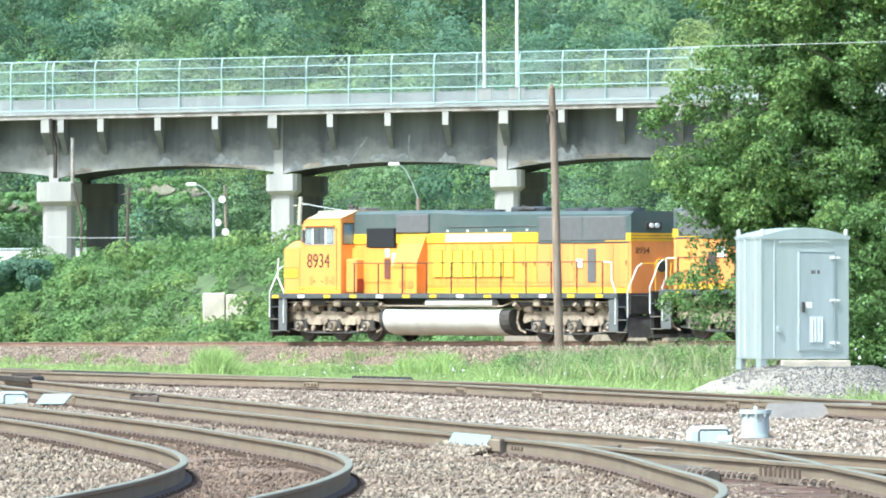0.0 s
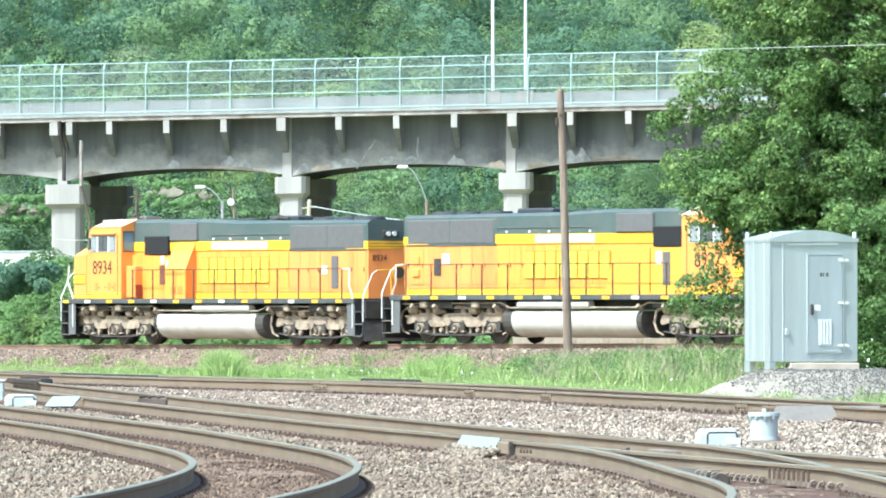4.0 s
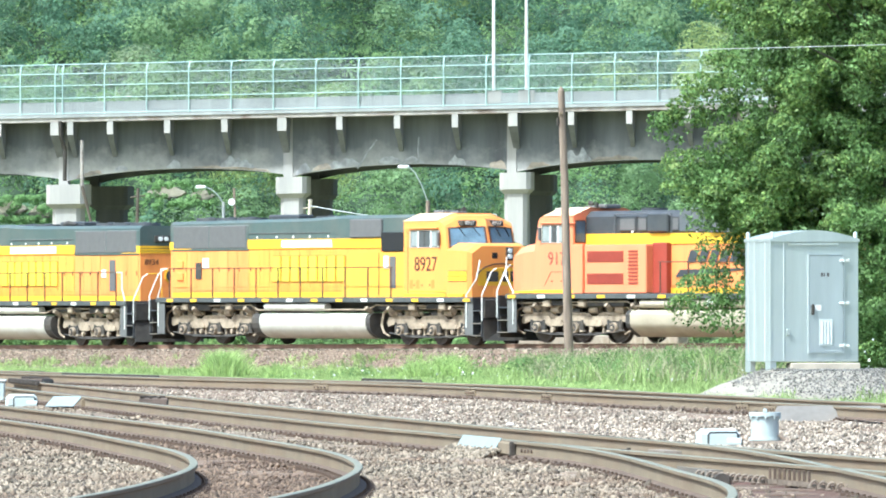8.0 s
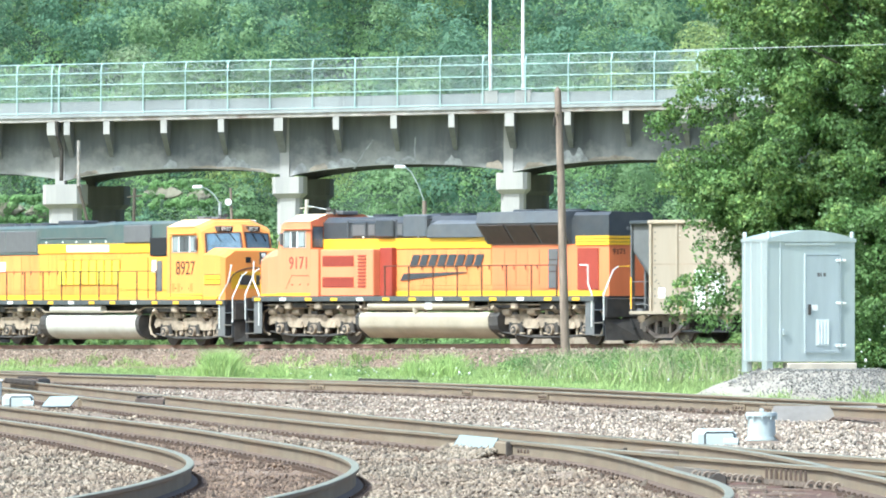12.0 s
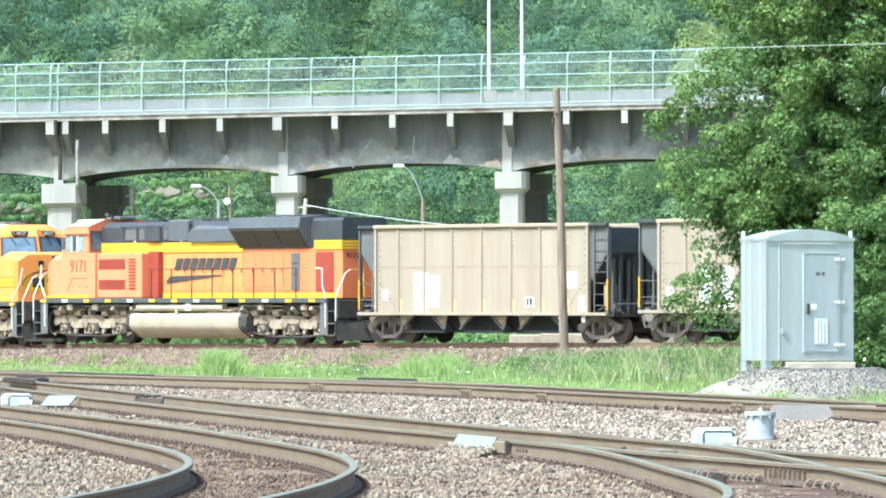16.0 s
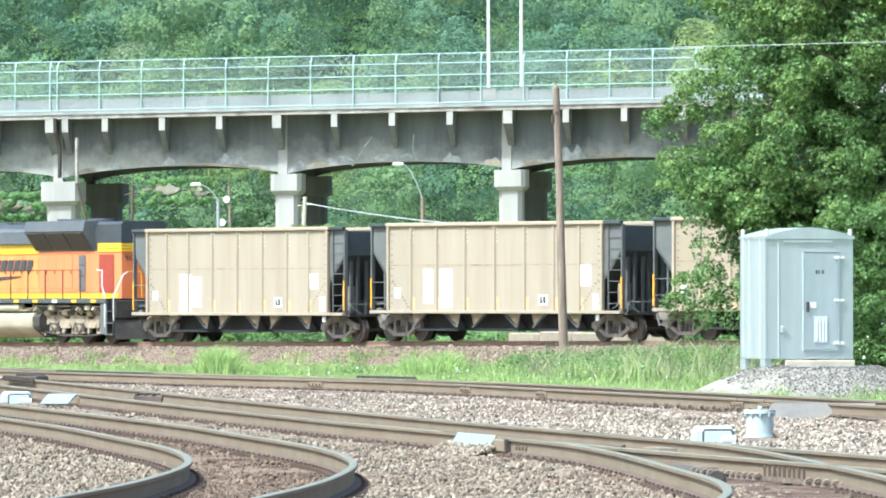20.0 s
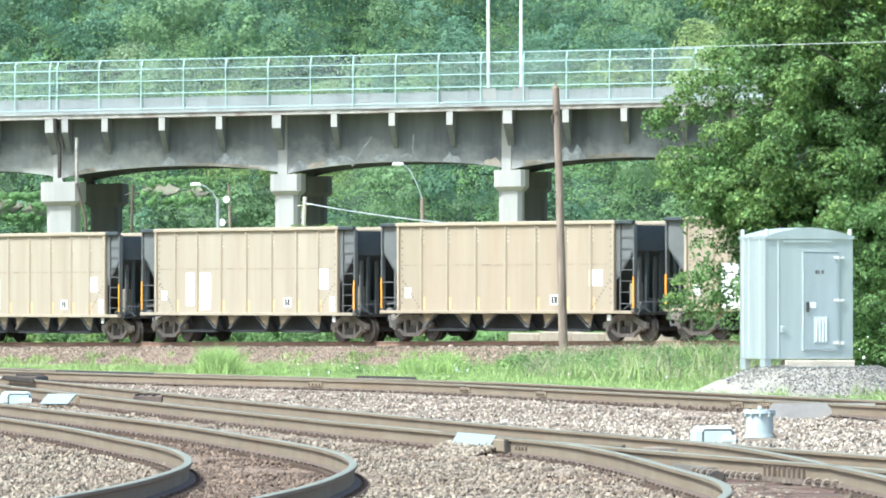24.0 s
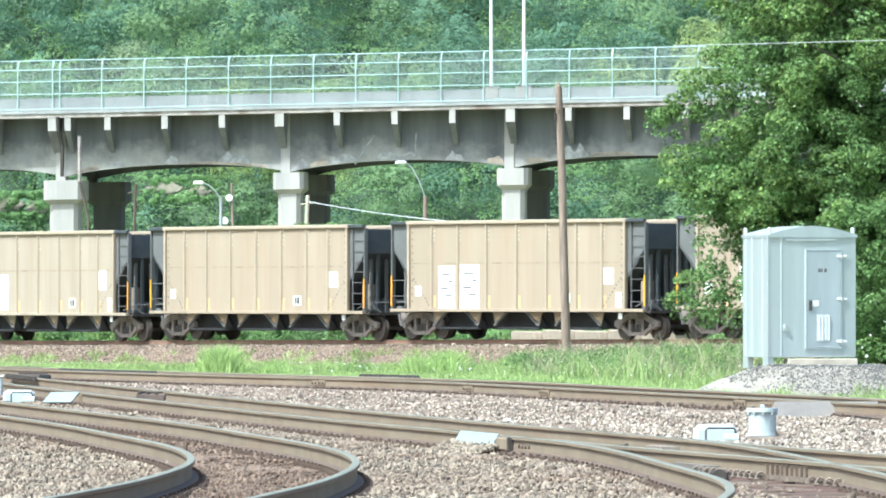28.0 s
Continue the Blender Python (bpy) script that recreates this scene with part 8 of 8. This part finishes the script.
trailer(-33, -21.4, 520, 1.3, 4.85)
trailer(-19.8, -16.6, 522, 1.3, 4.7)
wall = thing("retaining_wall", "short pale concrete block wall in the bushy bank", "wall", at=(-8.15, 320.6, 0))
for k in range(2):
    G().box(-0.85 + 0.9 * k, 0.02 + 0.9 * k, -0.2, 0.6, 0.2, 1.85 - 0.06 * k, 0.05).make("block", M_CREAM, wall)
low = thing("retaining_wall", "low pale concrete wall behind the running line", "wall")
M_WALLTAN = mat("dusty_tan_concrete", (0.40, 0.335, 0.26), 0.9, vary=0.2, scale=1.5, dirt=(0.22, 0.15, 0.10), dscale=1.2, damt=0.8, bump=0.3, bscale=15)
for k in range(1, 6):
    x, y, z, rz = track_at(17.0 - 2.0 * k, -5.6)
    ob = G().box(-0.98, 0.98, -0.25, 0.25, -0.9, 0.33 - 0.04 * (k % 2), 0.04).make("block", M_WALLTAN, low)
    ob.matrix_basis = pose(x, y, z, 0, 0, rz)
for x, z, w, h in ((-29.4, 7.9, 3.0, 1.5), (-26.9, 7.6, 1.8, 1.1), (-18.6, 9.0, 2.6, 0.9), (-16.2, 8.8, 1.6, 0.8)):
    ro = thing("rock_outcrop", "bare tan rock ledge on the wooded hillside", "rock", "rock ledges", at=(x, 552.0, z))
    n, m = 18, 7
    vs = [(-w / 2 + w * i / n, 0.12 * noise.noise(Vector((x + i * 0.35, j * 0.5, 0))) + 0.4 * j / m, h * (j / m - 0.5) * (1 - abs(2 * i / n - 1) ** 2.5) * (0.85 + 0.4 * noise.noise(Vector((x + i * 0.45, 9, 0)))) + 0.08 * h * noise.noise(Vector((x + i * 0.3, 3, 0)))) for j in range(m + 1) for i in range(n + 1)]
    vs += [(p[0], 4.0, p[2]) for p in vs]
    q = (n + 1) * (m + 1)
    fs = [(j * (n + 1) + i, j * (n + 1) + i + 1, (j + 1) * (n + 1) + i + 1, (j + 1) * (n + 1) + i) for j in range(m) for i in range(n)]
    fs += [tuple(k + q for k in reversed(fc)) for fc in fs]
    fs += [(m * (n + 1) + i, m * (n + 1) + i + 1, q + m * (n + 1) + i + 1, q + m * (n + 1) + i) for i in range(n)]
    G().add(vs, fs).make("ledge", M_ROCK, ro, smooth=True)
cen, rad = [], []
for i in range(100):
    x = rs.choice((rs.uniform(-31, -25.6), rs.uniform(-20.2, -15)))
    cen.append((x, rs.uniform(551.0, 551.7), (7.9 if x < -24 else 8.95) + rs.choice((-0.75, 0.6, rs.uniform(-0.8, 0.7))) + rs.uniform(-0.15, 0.15)))
    rad.append(rs.uniform(0.2, 0.42))
v, f = leaf_cloud(cen, rad, 12000, 0.075, wide=0.62)
tagged(raw_mesh("ledge_creepers", v, f, M_UNDERGROWTH), "green creepers hanging over the rock ledges", "creepers", kind="stuff")
# tall weeds, a few clumps of high grass and white flower heads
gp, gh = [], []
for cx, cy, n, sx, hh in ((-6.55, 246, 420, 0.55, 0.85), (0.1, 248, 420, 0.6, 0.7), (-0.8, 243, 200, 0.4, 0.6), (4.7, 205, 300, 0.7, 0.95), (6.3, 203, 320, 0.6, 1.05), (4.0, 240, 300, 1.0, 0.6), (3.0, 250, 250, 0.5, 0.65), (-4.8, 240, 150, 0.5, 0.5)):
    for i in range(n):
        d = rs.gauss(0, 1)
        gp.append((cx + d * sx * 0.62, rs.gauss(cy, 1.2), -0.72)), gh.append(hh * rs.uniform(0.75, 1.2) * math.exp(-0.28 * d * d))
M_TUFT = mat("bright_grass_blade", (0.37, 0.48, 0.175), 0.65, vary=0.25, scale=0.5, island=0.35, trans=0.4)
blades("tall_grass_clump", gp, gh, M_TUFT, "tall bright green grass clumps by the running line", 0.013, 9)
gp, gh = [], []
for i in range(1900):
    y = rs.uniform(185, 258)
    x = rs.uniform(2.4, 9.5) * y / 230
    gp.append((x, y, ground_z(x, y) - 0.02)), gh.append(rs.uniform(0.4, 1.05))
blades("dry_weeds", gp, gh, M_DRYGRASS, "tall pale seeding weeds beside the tree", 0.012, 2)
gp, gh = [], []
for i in range(4200):
    y = rs.uniform(185, 258)
    x = rs.uniform(1.2, 9.5) * y / 230
    gp.append((x, y, ground_z(x, y) - 0.02)), gh.append(rs.uniform(0.22, 0.5) + (0.15 if x > 4 and y > 215 else 0) + 0.5 * max(0, noise.noise(Vector((x * 0.8, y * 0.06, 2)))))
blades("tall_green_weeds", gp, gh, M_GRASS, "tall green weeds beside the running line", 0.012, 6)
gp = []
for i in range(200):
    y = rs.uniform(158, 230)
    x = rs.uniform(-0.02, 0.052) * y
    if y > line_y(x) + 1:
        gp.append((x, y, ground_z(x, y) + rs.uniform(0.2, 0.5)))
stones("white_flowers", gp, 0.011, M_WHITE, "tiny white flower heads in the grass")

cen, rad = [], []
for i in range(330):
    y = rs.uniform(186, 258)
    x = rs.uniform(1.8, 9.5) * y / 230
    r = rs.uniform(0.1, 0.26)
    cen.append((x, y, ground_z(x, y) + r + rs.uniform(0.0, 0.3))), rad.append(r)
for i in range(150):
    y = rs.uniform(170, 270)
    x = rs.uniform(-0.055, 0.02) * y
    if y > line_y(x) + 2:
        r = rs.uniform(0.06, 0.16)
        cen.append((x, y, ground_z(x, y) + r * 0.8)), rad.append(r)
v, f = leaf_cloud(cen, rad, 20000, 0.032, flat_z=1.1, wide=0.5)
# leafy upright weeds in loose stands
sc, sr = [], []
for bx, by, n, sp in ((3.3, 246, 26, 0.5), (4.7, 238, 30, 0.6), (5.6, 232, 30, 0.6), (6.4, 224, 34, 0.7), (7.3, 215, 34, 0.7), (2.2, 250, 14, 0.4), (0.2, 250, 12, 0.4), (5.4, 205, 22, 0.6), (4.2, 215, 16, 0.6), (6.6, 200, 24, 0.6), (-2.6, 250, 6, 0.4)):
    for i in range(2 * n):
        x, y, h = rs.gauss(bx, sp * 1.2), rs.gauss(by, 4.0), rs.uniform(0.35, 0.95)
        for k in range(7):
            sc.append((x + rs.gauss(0, 0.035), y + rs.gauss(0, 0.04), ground_z(x, y) + h * (0.12 + 0.13 * k))), sr.append(rs.uniform(0.05, 0.10) * (1.15 - 0.1 * k))
v3, f3 = leaf_cloud(sc, sr, 42000, 0.028, flat_z=1.0, wide=0.42, jitter=0.6)
v, f = np.concatenate([v, v3]), np.concatenate([f, f3 + len(v)])
tagged(raw_mesh("broadleaf_weeds", v, f, M_BUSH), "low broadleaf weeds among the trackside grass", "weeds", kind="stuff")
gp, gh = [], []
for i in range(5200):
    q, lat = rs.uniform(-14, 52), rs.uniform(2.3, 5.4)
    if noise.noise(Vector((q * 0.5, lat * 1.3, 1))) + (lat - 3.4) * 0.35 < 0.05:
        continue
    x, y, z, _ = track_at(q, lat)
    gp.append((x, y, z - 0.22 - max(0, lat - 1.75) * 0.31)), gh.append(rs.uniform(0.1, 0.34))
blades("shoulder_grass", gp, gh, M_GRASS, "scattered grass growing on the ballast shoulder", 0.014, 4)
gp, gh = [], []
for i in range(420):
    x, y = rs.uniform(5.2, 9.6), rs.uniform(149.7, 151.4)
    if noise.noise(Vector((x * 1.4, y * 0.5, 6))) > -0.05:
        gp.append((x, y, heap_z(x, y) - 0.02)), gh.append(rs.uniform(0.1, 0.26))
blades("heap_grass", gp, gh, M_GRASS, "grass tufts growing at the foot of the gravel heap", 0.009, 4)
gp = []
for i in range(6):
    y = rs.uniform(180, 190)
    gp.append((rs.uniform(9.3, 10.2) * y / 185, y, rs.uniform(0.1, 1.0)))
stones("tall_white_flowers", gp, 0.03, M_WHITE, "white flower heads on tall weeds beside the hut")


# ---------------------------------------------------------------- the train's run
RUN_T = [0.0, 3.5, 5.5, 9.0, 12.5, 14.5, 18.0, 21.5, 23.5, 26.0, 28.0]
RUN_S = [0.20, 14.02, 21.94, 35.66, 49.27, 57.16, 70.67, 84.18, 91.95, 101.77, 109.64]


def run(t):
    return float(np.interp(t, RUN_T, RUN_S))


def motions():
    for v, s0, turned in VEHICLES:
        rows = []
        for t in RUN_T:
            x, y, z, h = track_at(s0 + run(t))
            rows.append((t, pose(x, y, z, 0, 0, h + (180 if turned else 0))))
        walk(v, rows)
    steps = 172
    for v, w, x, r, sense in WHEELSETS:
        rows = []
        for i in range(steps + 1):
            t = 28.0 * i / steps
            rows.append((t, pose(x, 0, r, 0, math.degrees(sense * (run(t) - RUN_S[0]) / r), 0)))
        walk(w, rows)


motions()
